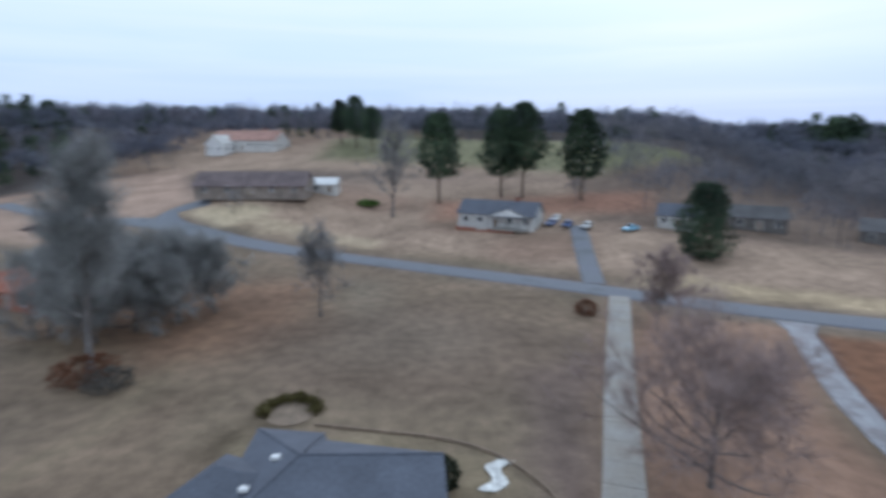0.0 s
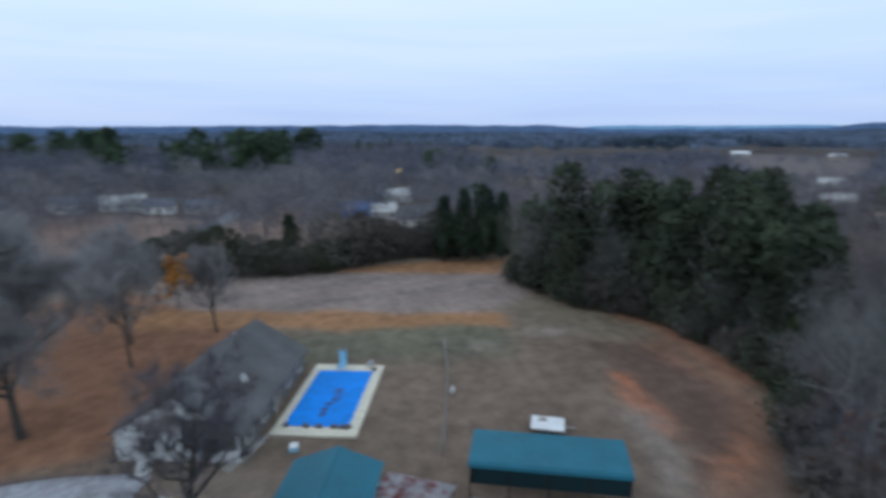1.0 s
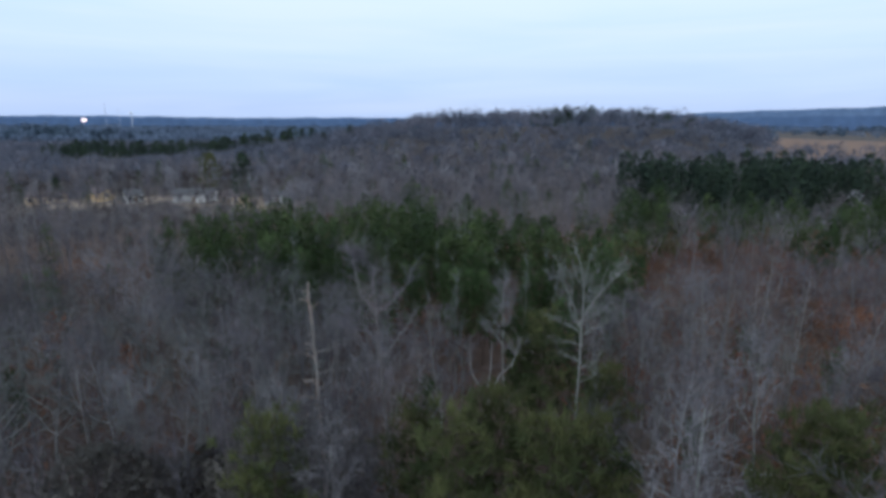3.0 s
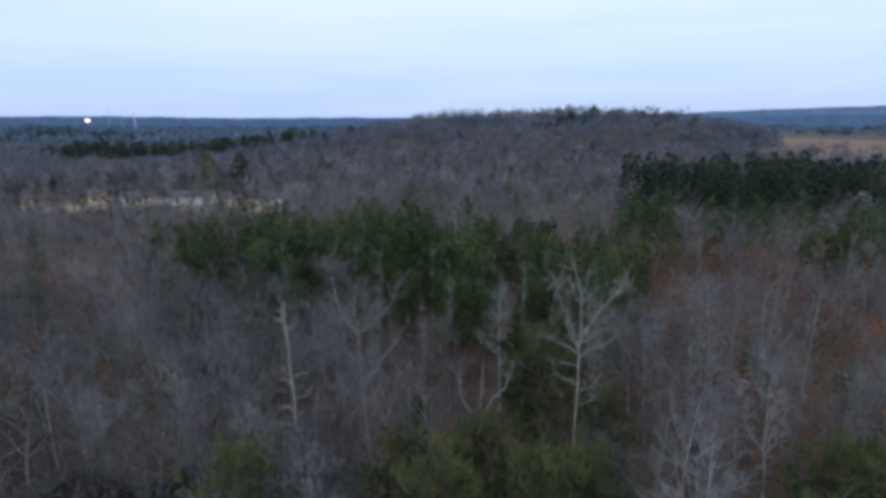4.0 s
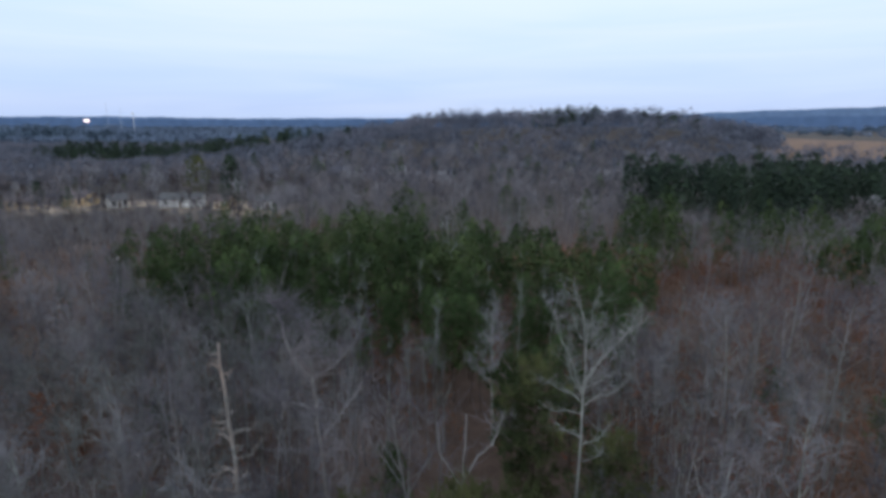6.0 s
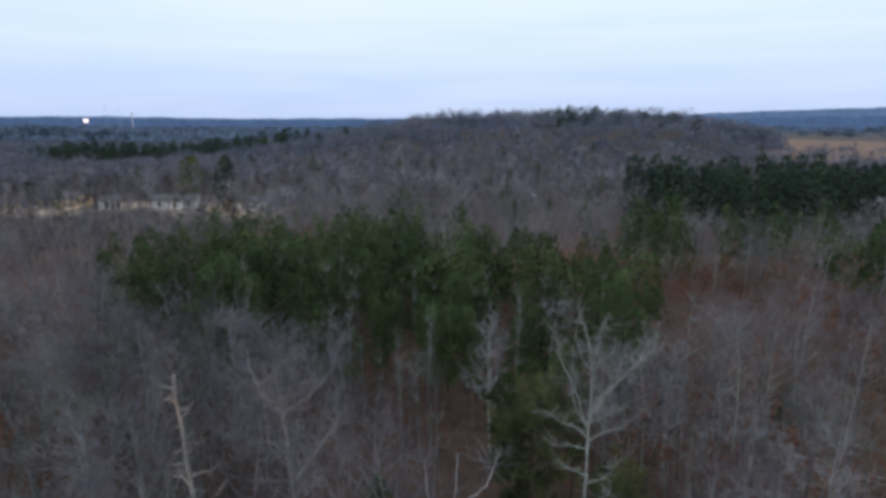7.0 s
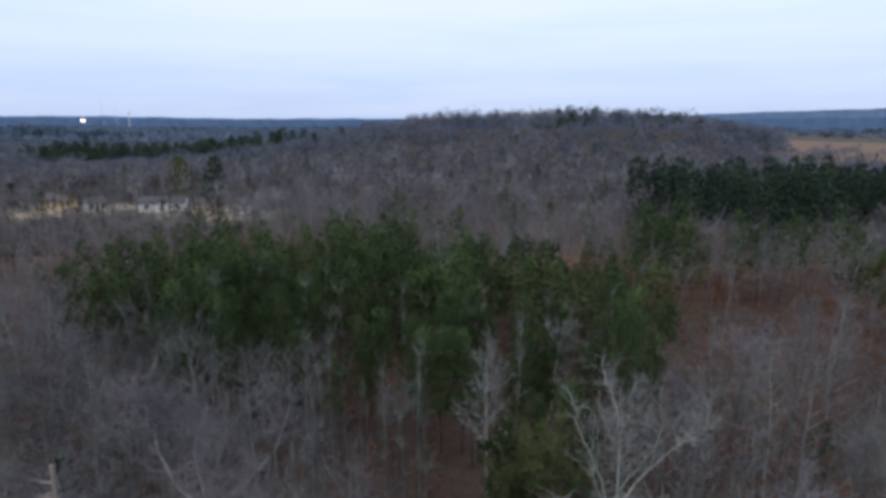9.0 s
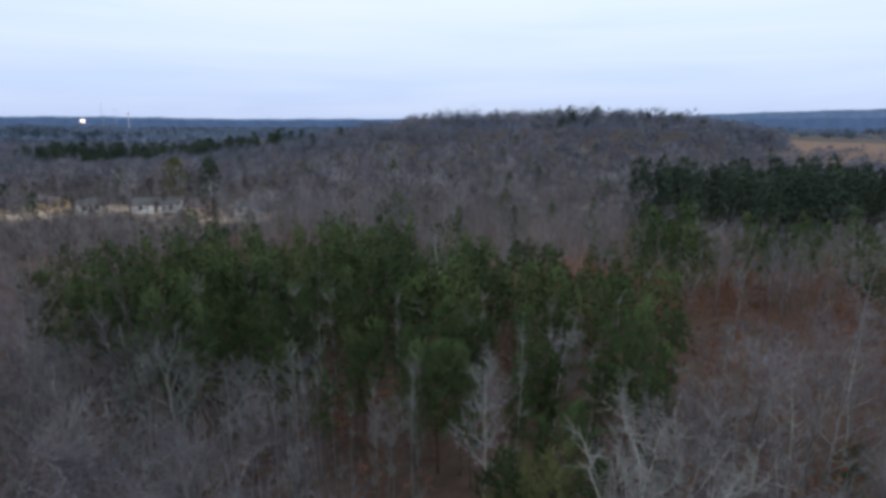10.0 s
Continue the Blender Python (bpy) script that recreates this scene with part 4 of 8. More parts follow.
def house(name, x, y, turn, w, d, wall, rise, wall_mat, roof_mat, label, hip=False, wins=(3, 1), door=True, chimney=False, porch=0.0, lift=0.0, trim="white", base=None, win_sides="nsew"):
    """A house: walls, roof, windows, door, and where it has them a chimney and a columned porch."""
    gz = ground_at(x, y) + lift
    ob = thing(name, (x, y, gz), turn, label, "house")
    if hip:
        part("wall", box(w, d, wall + 1.2, (0, 0, -1.2)), wall_mat, ob)
        hip_roof(w, d, wall, rise, roof_mat, ob)
    else:
        bm = prism([(-d / 2, -1.2), (d / 2, -1.2), (d / 2, wall), (0, wall + rise - 0.03), (-d / 2, wall)], w)
        bmesh.ops.rotate(bm, verts=bm.verts, cent=(0, 0, 0), matrix=Matrix.Rotation(radians(90), 3, "Z"))
        part("wall", bm, wall_mat, ob)
        gable_roof(w, d, wall, rise, roof_mat, ob)
    nx, ny = wins
    tall = min(1.35, wall * 0.5)
    for i in range(nx):
        px = -w / 2 + w * (i + 0.5) / nx
        if "s" in win_sides and not (door and i == nx // 2):
            window_on(ob, px, -d / 2 - 0.05, wall * 0.36, 1.15, tall, 0, M[trim])
        if "n" in win_sides:
            window_on(ob, px, d / 2 + 0.05, wall * 0.36, 1.15, tall, 180, M[trim])
    for i in range(ny):
        py = -d / 2 + d * (i + 0.5) / ny
        if "e" in win_sides:
            window_on(ob, w / 2 + 0.05, py, wall * 0.36, 1.0, tall, 90, M[trim])
        if "w" in win_sides:
            window_on(ob, -w / 2 - 0.05, py, wall * 0.36, 1.0, tall, -90, M[trim])
    if door:
        dd = part("door", box(1.0, 0.12, 2.05, (-w / 2 + w * (nx // 2 + 0.5) / nx, -d / 2 - 0.05, 0.05)), M["wood"], ob)
        part("door_frame", box(1.3, 0.08, 2.2, (-w / 2 + w * (nx // 2 + 0.5) / nx, -d / 2 - 0.03, 0.02)), M[trim], ob)
    if chimney:
        c = part("chimney", box(0.8, 0.8, rise + 1.3, (w * 0.22, 0.4, wall)), M["brick"], ob)
        part("chimney_cap", box(1.0, 1.0, 0.12, (w * 0.22, 0.4, wall + rise + 1.3)), M["concrete"], c)
    if porch:
        part("porch_floor", box(w * 0.45, porch, 0.35, (w * 0.2, -d / 2 - porch / 2, -0.1)), M["concrete"], ob)
        bm = bmesh.new()
        x0, x1, y0, y1 = -w * 0.04, w * 0.44, -d / 2, -d / 2 - porch - 0.4
        vs = [bm.verts.new(v) for v in ((x0, y0, wall + 0.25), (x1, y0, wall + 0.25), (x1, y1, wall - 0.35), (x0, y1, wall - 0.35))]
        bm.faces.new(vs)
        bmesh.ops.solidify(bm, geom=bm.faces[:], thickness=0.15)
        part("porch_roof", bm, roof_mat, ob)
        for i in range(4):
            part("porch_post", box(0.18, 0.18, wall - 0.6, (w * (0.0 + 0.135 * i), -d / 2 - porch + 0.15, 0.25)), M["white"], ob)
    return ob


# grey hipped house below the start of the flight
near_house = thing("house", (4.0, -31.0, ground_at(4, -31)), 0, "brick house under a grey shingled hip and gable roof", "house")
part("wall", box(14.2, 8.4, 3.3, (1.7, -1.4, -0.6)), M["brick"], near_house)
part("wall", box(4.7, 5.8, 3.3, (6.2, -6.3, -0.6)), M["brick"], near_house)
part("wall", box(5.2, 4.8, 3.4, (8.4, -2.2, -0.6)), M["brick"], near_house)
bm = bmesh.new()
c_, d_end, far_l, far_b = (3.9, -2.3, 5.4), (-5.7, -2.0, 5.4), (9.0, -10.2, 2.9), (3.5, -9.2, 2.9)
inner, far_r, near_r, near_l = (3.1, -8.1, 2.9), (-5.9, -5.9, 2.9), (-5.9, 3.4, 2.7), (9.3, 3.4, 2.7)
for corners in ((c_, d_end, near_r, near_l), (c_, near_l, far_l), (c_, far_l, far_b), (c_, far_b, inner, far_r, d_end)):
    bm.faces.new([bm.verts.new(p) for p in corners])
bmesh.ops.remove_doubles(bm, verts=bm.verts, dist=0.01)
bmesh.ops.recalc_face_normals(bm, faces=bm.faces)
bmesh.ops.solidify(bm, geom=bm.faces[:], thickness=0.16)
part("roof", bm, M["shingle"], near_house)
part("gable", prism([(-5.6, 2.6), (3.1, 2.6), (-2.1, 5.2)], 0.25), M["siding"], near_house).matrix_basis = pose(-5.5, 0, 0, 0, 0, 90)
hip_roof(5.4, 5.0, 3.0, 1.45, M["shingle"], near_house, at=(8.7, -2.4), ridge=2.2, turn=-25)
part("ridge_cap", tube(d_end, c_, 0.1, 0.1, 6), M["shingle"], near_house)
for p in (far_l, near_l, far_b):
    part("ridge_cap", tube(c_, p, 0.09, 0.09, 6), M["shingle"], near_house)
for vx, vy, vz in ((5.75, -3.1, 4.62), (7.2, -0.6, 4.0)):
    part("roof_vent", box(0.6, 0.45, 0.26, (vx, vy, vz), bevel=0.06), M["white"], near_house, "white roof vent")
for wx in (-4, 0, 4):
    window_on(near_house, wx, 2.85, 1.0, 1.2, 1.4, 180, M["white"])

# grey-roofed house by the pool
pool_house = house("house", -52.6, -12.9, 167.0, 17.5, 10.5, 2.6, 3.3, M["house_dark"], M["shingle_dark"], "white-gabled house with a weathered grey roof by the pool", wins=(5, 2), door=True, win_sides="nse")
gable = prism([(-5.2, -0.4), (5.2, -0.4), (5.2, 2.55), (0, 5.7), (-5.2, 2.55)], 0.1)
bmesh.ops.rotate(gable, verts=gable.verts, cent=(0, 0, 0), matrix=Matrix.Rotation(radians(90), 3, "Z"))
bmesh.ops.translate(gable, verts=gable.verts, vec=(-8.82, 0, 0))
part("gable_cladding", gable, M["white"], pool_house, "white boarded gable end")
for wy, wz, ww, wh in ((-2.8, 0.9, 1.3, 1.3), (2.4, 0.9, 1.3, 1.3), (0, 3.3, 0.8, 0.9)):
    window_on(pool_house, -8.95, wy, wz, ww, wh, -90, M["siding"])
part("lean_to_wall", box(0.08, 4.6, 2.7, (-8.93, -2.7, 1.15), bevel=0.01), M["house_dark"], pool_house, "brown boarded lower wall")
part("satellite_dish", tube((-3.0, -3.2, 4.6), (-3.1, -3.5, 4.75), 0.05, 0.4, 10), M["white"], pool_house)
part("plumbing_vent", tube((4.0, 0.3, 5.6), (4.0, 0.3, 6.5), 0.06, 0.06, 6), M["white"], pool_house)
for k, (hx, hy, hw, hd, ht) in enumerate([(-43.0, -17.2, 1.4, 0.9, 1.0)]):
    sc_ob = thing("porch_clutter", (hx, hy, ground_at(hx, hy)), 20 * k, "pale stacked boxes and covered furniture before the house", "furniture", "clutter by the house")
    part("cover", box(hw, hd, ht * 0.6, (0, 0, 0), bevel=0.12), M["tarp"], sc_ob)
    part("crate", box(hw * 0.45, hd * 0.8, ht * 0.42, (0.25, 0, ht * 0.6), 12, bevel=0.05), M["white"], sc_ob)

# houses over the road and among far trees
skirt = thing("porch_steps", (-16.0, -132.6, ground_at(-16, -132.6)), 153.5, "red brick steps and planter before the porch", "steps")
part("tread", box(3.0, 0.9, 0.35, (0, 0, -0.1)), M["brick"], skirt)
part("planter", box(6.5, 0.8, 1.0, (4.9, 0.2, -0.2), bevel=0.03), M["brick"], skirt)
part("planter", box(5.0, 0.8, 1.0, (-4.2, 0.2, -0.2), bevel=0.03), M["brick"], skirt)
pale_house = house("house", -21.5, -137.0, 153.5, 19.5, 9, 3.4, 2.8, M["siding"], M["shingle"], "pale house with white porch columns under a grey roof", wins=(5, 2), porch=2.6, chimney=True)
part("pediment", prism([(-0.8, 3.3), (8.6, 3.3), (3.9, 5.1)], 2.6, at=(0, -5.6, 0)), M["white"], pale_house, "white porch pediment")
part("porch_gable_roof", prism([(-1.3, 3.3), (3.9, 5.3), (9.1, 3.3), (9.1, 3.46), (3.9, 5.48), (-1.3, 3.46)], 3.2, at=(0, -5.4, 0)), M["shingle"], pale_house)
house("house", 46, -160.0, -3.0 + 180, 31, 10.5, 2.7, 3.4, M["brick_grey"], M["shingle_brown"], "long low ranch house with a brown roof", wins=(5, 2))
house("garage", 27.5, -168, 176, 8, 6, 2.6, 1.5, M["siding"], M["white"], "small white outbuilding behind the ranch house", wins=(2, 1))
house("house", 87, -299, 158, 40, 13, 5.0, 4.5, M["siding"], M["shingle_red"], "large white house with a faded red roof on the rise", wins=(9, 3), chimney=True)
house("house_wing", 100, -296, 68, 14, 11, 5.0, 4.2, M["white"], M["siding"], "white gabled wing beside the red-roofed house", wins=(3, 2))
house("house", 59.5, -87, 155, 20, 11, 3.0, 2.4, M["brick"], M["brick"], "red brick house at the edge of the field", hip=True, wins=(5, 2))
FAR_HOUSES = [(-64, -129, 150, 9, 7, "siding", "shingle", "blue-grey"), (-83, -128, 155, 12, 8, "house_dark", "shingle_dark", "dark-roofed"),
              (-108, -116, 140, 13, 8, "house_dark", "shingle_dark", "dark"), (-119, -100, 138, 14, 9, "brick", "shingle_dark", "brick"),
              (-173, -146, 130, 9, 8, "white", "white", "white tall"), (-160, -110, 125, 11, 8, "house_dark", "shingle", "dark-roofed"),
              (-205, -94, 135, 8, 7, "siding", "shingle", "pale"), (-216, -80, 112, 15, 9, "siding", "siding", "pale-roofed"), (-212, -66, 100, 10, 8, "white", "shingle", "white"), (-214, -52, 95, 10, 7, "siding", "shingle", "pale"),
              (-198, 5, 92, 12, 8, "blue_plastic", "blue_car", "blue-roofed"), (-189, 13, 88, 8, 7, "siding", "siding", "pale"), (-168, 22, 84, 13, 6, "siding", "shingle_dark", "pale-sided"),
              (-180, 25, 84, 13, 8, "brick_grey", "shingle_dark", "dark"), (-240, 23, 85, 12, 8, "siding", "siding", "pale"),
              (-488, 388, 50, 15, 9, "siding", "white", "white metal"), (-415, 426, 45, 12, 8, "tan_siding", "siding", "tan"), (-245, 250, 45, 12, 8, "siding", "siding", "pale"), (-190, 197, 45, 12, 8, "siding", "siding", "pale")]
for fx, fy, ft, fw, fd, wm, rm, word in FAR_HOUSES:
    house("house", fx, fy, ft, fw, fd, 3.0, 2.3, M[wm], M[rm], word + " house among leafless trees", wins=(3, 1), win_sides="se")
BACK_HOUSES = [(-134, 189, 4, 10, 7, "tan_siding", "shingle_brown", "pale"), (-119, 193, -20, 9, 6, "yellow_siding", "shingle_brown", "yellow-tan"),
               (-103, 186, 48, 5, 5, "siding", "shingle_dark", "small pale"), (-83.5, 190, 12, 13, 7, "white", "shingle_dark", "white-fronted"), (-68.5, 186, -15, 7, 6, "tan_siding", "shingle_brown", "tan"), (-55.0, 188, 18, 8, 7, "white", "shingle_dark", "pale grey")]
for fx, fy, ft, fw, fd, wm, rm, word in BACK_HOUSES:
    house("house", fx, fy, ft, fw, fd, 2.7, 1.5, M[wm], M[rm], word + " house at the far edge of the wood", wins=(3, 1), win_sides="se")


def glow_lamp(x, y, z, size, mat, label):
    ob = thing("porch_lamp", (x, y, ground_at(x, y)), 0, label, "lamp")
    part("post", tube((0, 0, -0.2), (0, 0, z), 0.06, 0.05, 6), M["dark"], ob)
    part("bulb", box(size, size * 0.8, size * 0.8, (0, 0, z), bevel=size * 0.15), mat, ob)


glow_lamp(-111.8, -89.5, 1.2, 0.8, M["lamp_glow"], "lit amber yard lamp by a dark house")
glow_lamp(-112.8, -88.2, 0.8, 0.6, M["lamp_glow"], "lit amber yard lamp by a dark house")
glow_lamp(-344.8, 34.4, 5.0, 1.2, M["lamp_glow"], "lit street lamp far among trees")
glow_lamp(-1240, 1965, 24.0, 12, M["far_glow"], "floodlit far building light on the ridge")


# ---------------------------------------------------------------- vehicles
def car(x, y, turn, paint, label, length=4.7, width=1.82, tall=1.45, suv=False, gz=None):
    """A parked car: body, glasshouse panes, lights, bumpers and wheels."""
    ob = thing("car", (x, y, ground_at(x, y) + 0.12 if gz is None else gz), turn, label, "car")
    L, W, H = length, width, tall
    hood = 0.62 * H if suv else 0.58 * H
    rear = -0.46 if suv else -0.30
    side = [(-L / 2, 0.30), (-L / 2 + 0.02, hood), (-L / 2 + 0.12, hood + 0.06), (L * 0.18, hood + 0.05), (L * 0.42, hood - 0.06), (L / 2 - 0.04, hood - 0.2), (L / 2, 0.34), (L / 2 - 0.1, 0.24), (-L / 2 + 0.1, 0.24)]
    bm = prism(side, W)
    bmesh.ops.bevel(bm, geom=bm.edges[:], offset=0.07, segments=2, affect="EDGES")
    part("body", bm, paint, ob, smooth=False)
    cab = [(L * rear, hood + 0.03), (L * (rear + (0.03 if suv else 0.13)), H - 0.04), (L * 0.02, H), (L * 0.19, hood + 0.03)]
    bm = prism(cab, W - 0.34)
    for v in bm.verts:
        if v.co.z < H - 0.2:
            v.co.y *= 1.10
    bmesh.ops.bevel(bm, geom=bm.edges[:], offset=0.05, segments=2, affect="EDGES")
    part("roof", bm, paint, ob)

    def sheet(name, pts):
        b = bmesh.new()
        b.faces.new([b.verts.new(p) for p in pts])
        bmesh.ops.solidify(b, geom=b.faces[:], thickness=0.02)
        return part(name, b, M["glass"], ob)

    yb, yt = (W - 0.34) / 2 * 1.10 + 0.012, (W - 0.34) / 2 + 0.012
    (x0, z0), (x1, z1), (x2, z2), (x3, z3) = cab
    sheet("windscreen", [(x3 - 0.02, -yb + 0.1, z3 + 0.05), (x3 - 0.02, yb - 0.1, z3 + 0.05), (x2 + 0.07, yt - 0.1, z2 - 0.05), (x2 + 0.07, -yt + 0.1, z2 - 0.05)])
    sheet("rear_window", [(x0 + 0.0, -yb + 0.12, z0 + 0.08), (x1 - 0.05, -yt + 0.12, z1 - 0.06), (x1 - 0.05, yt - 0.12, z1 - 0.06), (x0 + 0.0, yb - 0.12, z0 + 0.08)])
    for s in (-1, 1):
        mid = (x1 + x2) / 2
        sheet("side_window", [(x0 + 0.25, s * yb, z0 + 0.08), (mid - 0.05, s * yb, z0 + 0.08), (mid - 0.05, s * yt, z1 - 0.08), (x1 + 0.12, s * yt, z1 - 0.08)])
        sheet("side_window", [(mid + 0.05, s * yb, z0 + 0.08), (x3 - 0.2, s * yb, z0 + 0.08), (x2 - 0.02, s * yt, z1 - 0.08), (mid + 0.05, s * yt, z1 - 0.08)])
        part("headlight", box(0.12, 0.4, 0.14, (L / 2 - 0.05, s * (W / 2 - 0.28), hood - 0.36), bevel=0.03), M["white"], ob)
        part("tail_light", box(0.08, 0.3, 0.2, (-L / 2 + 0.01, s * (W / 2 - 0.22), hood - 0.25), bevel=0.02), M["red_car"], ob)
        for fx in (-0.30, 0.31):
            ty = part("wheel", tube((fx * L, s * (W / 2 - 0.2), 0.31), (fx * L, s * (W / 2 + 0.02), 0.31), 0.33, 0.33, 16), M["dark"], ob)
            part("rim", tube((fx * L, s * (W / 2 - 0.05), 0.31), (fx * L, s * (W / 2 + 0.03), 0.31), 0.2, 0.19, 12), M["steel"], ty)
    part("bumper", box(0.14, W - 0.1, 0.2, (L / 2 - 0.05, 0, 0.32), bevel=0.04), M["dark"], ob)
    return ob


car(-36.6, -14.5, 247, M["white_car"], "white saloon parked on the gravel apron", 4.8)
car(-33.0, -26.0, 76, M["dark_car"], "dark pickup-style car parked under the teal carport", 4.9, 1.9, 1.7, True)
for (cx, cy), paint, word in (((-33.5, -133.5), "blue_car", "dark blue car"), ((-37.2, -131.5), "blue_car", "blue car"), ((-41.5, -129.5), "white_car", "white car"), ((-35.6, -137.0), "white_car", "white car")):
    car(cx, cy, 60, M[paint], word + " parked beside the brick house", 4.6, suv=True)
car(103, -150, 20, M["red_car"], "maroon car parked near the road", 4.6)
car(-51, -126, 30, M["slide"], "pale green-blue car on the grass", 4.4)


# ---------------------------------------------------------------- outbuildings
def carport(x, y, turn, w, d, eave, rise, label, sides=(), sheet=0.0, open_front=True):
    """A steel carport: roof of two bent sheets along x, posts, rails, and side sheeting where it has some."""
    ob = thing("carport", (x, y, ground_at(x, y)), turn, label, "carport")
    hd = d / 2 + 0.15
    curve = [(-hd, eave - 0.22), (-hd + 0.06, eave + 0.0), (-hd + 0.3, eave + 0.18), (0, eave + rise), (hd - 0.3, eave + 0.18), (hd - 0.06, eave), (hd, eave - 0.22)]
    outline = curve + [(yy * 0.985, zz - 0.05) for yy, zz in curve[::-1]]
    bm = prism(outline, w + 0.3)
    bmesh.ops.rotate(bm, verts=bm.verts, cent=(0, 0, 0), matrix=Matrix.Rotation(radians(90), 3, "Z"))
    part("roof", bm, M["teal"], ob)
    for i in range(int(w / 0.9) + 1):
        px = -w / 2 + i * w / int(w / 0.9)
        bm = bmesh.new()
        for (ya, za), (yb, zb) in ((curve[2], curve[3]), (curve[3], curve[4])):
            tube((px, ya, za + 0.01), (px, yb, zb + 0.01), 0.012, 0.012, 4, bm)
        part("rib", bm, M["teal"], ob)
    n = max(2, int(w / 2.6) + 1)
    for i in range(n):
        px = -w / 2 + w * i / (n - 1)
        for s in (-1, 1):
            # the long shelter's posts are black, standing in for the shade under its roof
            part("post", box(0.1, 0.1, eave, (px, s * d / 2, 0)), M["steel" if sheet < 1.5 else "dark"], ob)
        part("rafter", tube((px, -d / 2, eave - 0.02), (px, 0, eave + rise - 0.12), 0.04, 0.04, 4, tube((px, d / 2, eave - 0.02), (px, 0, eave + rise - 0.12), 0.04, 0.04, 4)), M["steel"], ob)
    for s in (-1, 1):
        part("base_rail", box(w, 0.08, 0.08, (0, s * d / 2, 0.0)), M["steel"], ob)
        if s in sides:
            # the sheet leans under and carries painted shade in its darker teal
            part("side_sheet", box(w + 0.1, 0.04, sheet, (0, s * (d / 2 + 0.1 - 0.3 * sheet), eave - sheet * 0.95 - 0.1), tilt=(-s * 17.5, 0)), M["teal_shaded"], ob, "teal side sheet with its shade painted in")
    return ob


carport(-33.4, -26.5, 76, 5.8, 5.4, 2.35, 0.95, "teal steel carport open at its gable end", sides=(-1,), sheet=1.0)
carport(-35.25, 13.7, 71, 11.3, 4.6, 2.95, 0.22, "long teal steel shelter with a deep side panel", sides=(-1,), sheet=1.9)
# teal gable roof of the barn nearest the flight
barn = thing("shed", (-34.2, -2.7, ground_at(-34.2, -2.7)), 166, "teal metal gable roof over a wooden shed", "shed")
bm = prism([(-3.1, -0.2), (3.1, -0.2), (3.1, 2.4), (0, 3.5), (-3.1, 2.4)], 7.0)
bmesh.ops.rotate(bm, verts=bm.verts, cent=(0, 0, 0), matrix=Matrix.Rotation(radians(90), 3, "Z"))
part("wall", bm, M["wood"], barn)
gable_roof(7.0, 6.2, 2.45, 1.15, M["teal"], barn, over=0.3, thick=0.06)
part("door", box(0.08, 2.4, 2.1, (3.53, 0.2, 0)), M["wood"], barn)
part("ridge_cap", box(7.6, 0.35, 0.06, (0, 0, 3.62)), M["teal"], barn)
lean = thing("lean_to", (-33.6, 3.2, ground_at(-33.6, 3.2)), 60, "lean-to roofed with rusty white corrugated sheets", "shed")
for i in range(6):
    bm = bmesh.new()
    xs = np.linspace(0, 0.86, 13)
    up = [bm.verts.new((xx - 2.7 + i * 0.88, -1.9, 2.2 + 0.02 * math.sin(xx * 45) + 0.012 * (i % 2))) for xx in xs]
    dn = [bm.verts.new((xx - 2.7 + i * 0.88, 1.9, 1.95 + 0.02 * math.sin(xx * 45) + 0.012 * (i % 2))) for xx in xs]
    for k in range(12):
        bm.faces.new((up[k], up[k + 1], dn[k + 1], dn[k]))
    bmesh.ops.solidify(bm, geom=bm.faces[:], thickness=0.01)
    part("roof_sheet", bm, M["rust_roof"], lean)
for px, py in ((-2.5, -1.7), (0, -1.7), (2.4, -1.7), (-2.5, 1.7), (0, 1.7), (2.4, 1.7)):
    part("post", box(0.12, 0.12, 1.98, (px, py, 0)), M["wood"], lean)
part("beam", box(5.2, 0.1, 0.14, (0, -1.7, 1.98)), M["wood"], lean)
part("beam", box(5.2, 0.1, 0.1, (0, 1.7, 1.86)), M["wood"], lean)

trailer = thing("utility_trailer", (-43.0, 16.7, ground_at(-43, 16.7)), 68, "flat white-topped utility trailer on the grass", "trailer")
part("bed", box(3.0, 2.3, 0.18, (0, 0, 0.5), bevel=0.05), M["white"], trailer)
part("tongue", tube((1.4, 0, 0.5), (2.5, 0, 0.35), 0.05, 0.05, 6), M["steel"], trailer)
part("load", box(0.7, 0.5, 0.12, (-0.45, 0.5, 0.68), 12, bevel=0.03), M["concrete"], trailer)
for s in (-1, 1):
    wheel = part("wheel", tube((0, s * 1.05, 0.3), (0, s * 1.25, 0.3), 0.3, 0.3, 14), M["dark"], trailer)
    part("rim", tube((0, s * 1.2, 0.3), (0, s * 1.27, 0.3), 0.17, 0.17, 10), M["steel"], wheel)

mower = thing("riding_mower", (-30.6, 18.8, ground_at(-30.6, 18.8)), 30, "blue and white riding mower by the shelter", "mower")
part("body", box(1.3, 0.75, 0.5, (0.1, 0, 0.25), bevel=0.1), M["blue_plastic"], mower)
part("hood", box(0.6, 0.6, 0.3, (0.5, 0, 0.7), bevel=0.1), M["white"], mower)
part("seat", box(0.45, 0.45, 0.4, (-0.3, 0, 0.7), bevel=0.08), M["white"], mower)
part("deck", box(0.7, 1.2, 0.2, (0.0, 0, 0.12), bevel=0.05), M["dark"], mower)
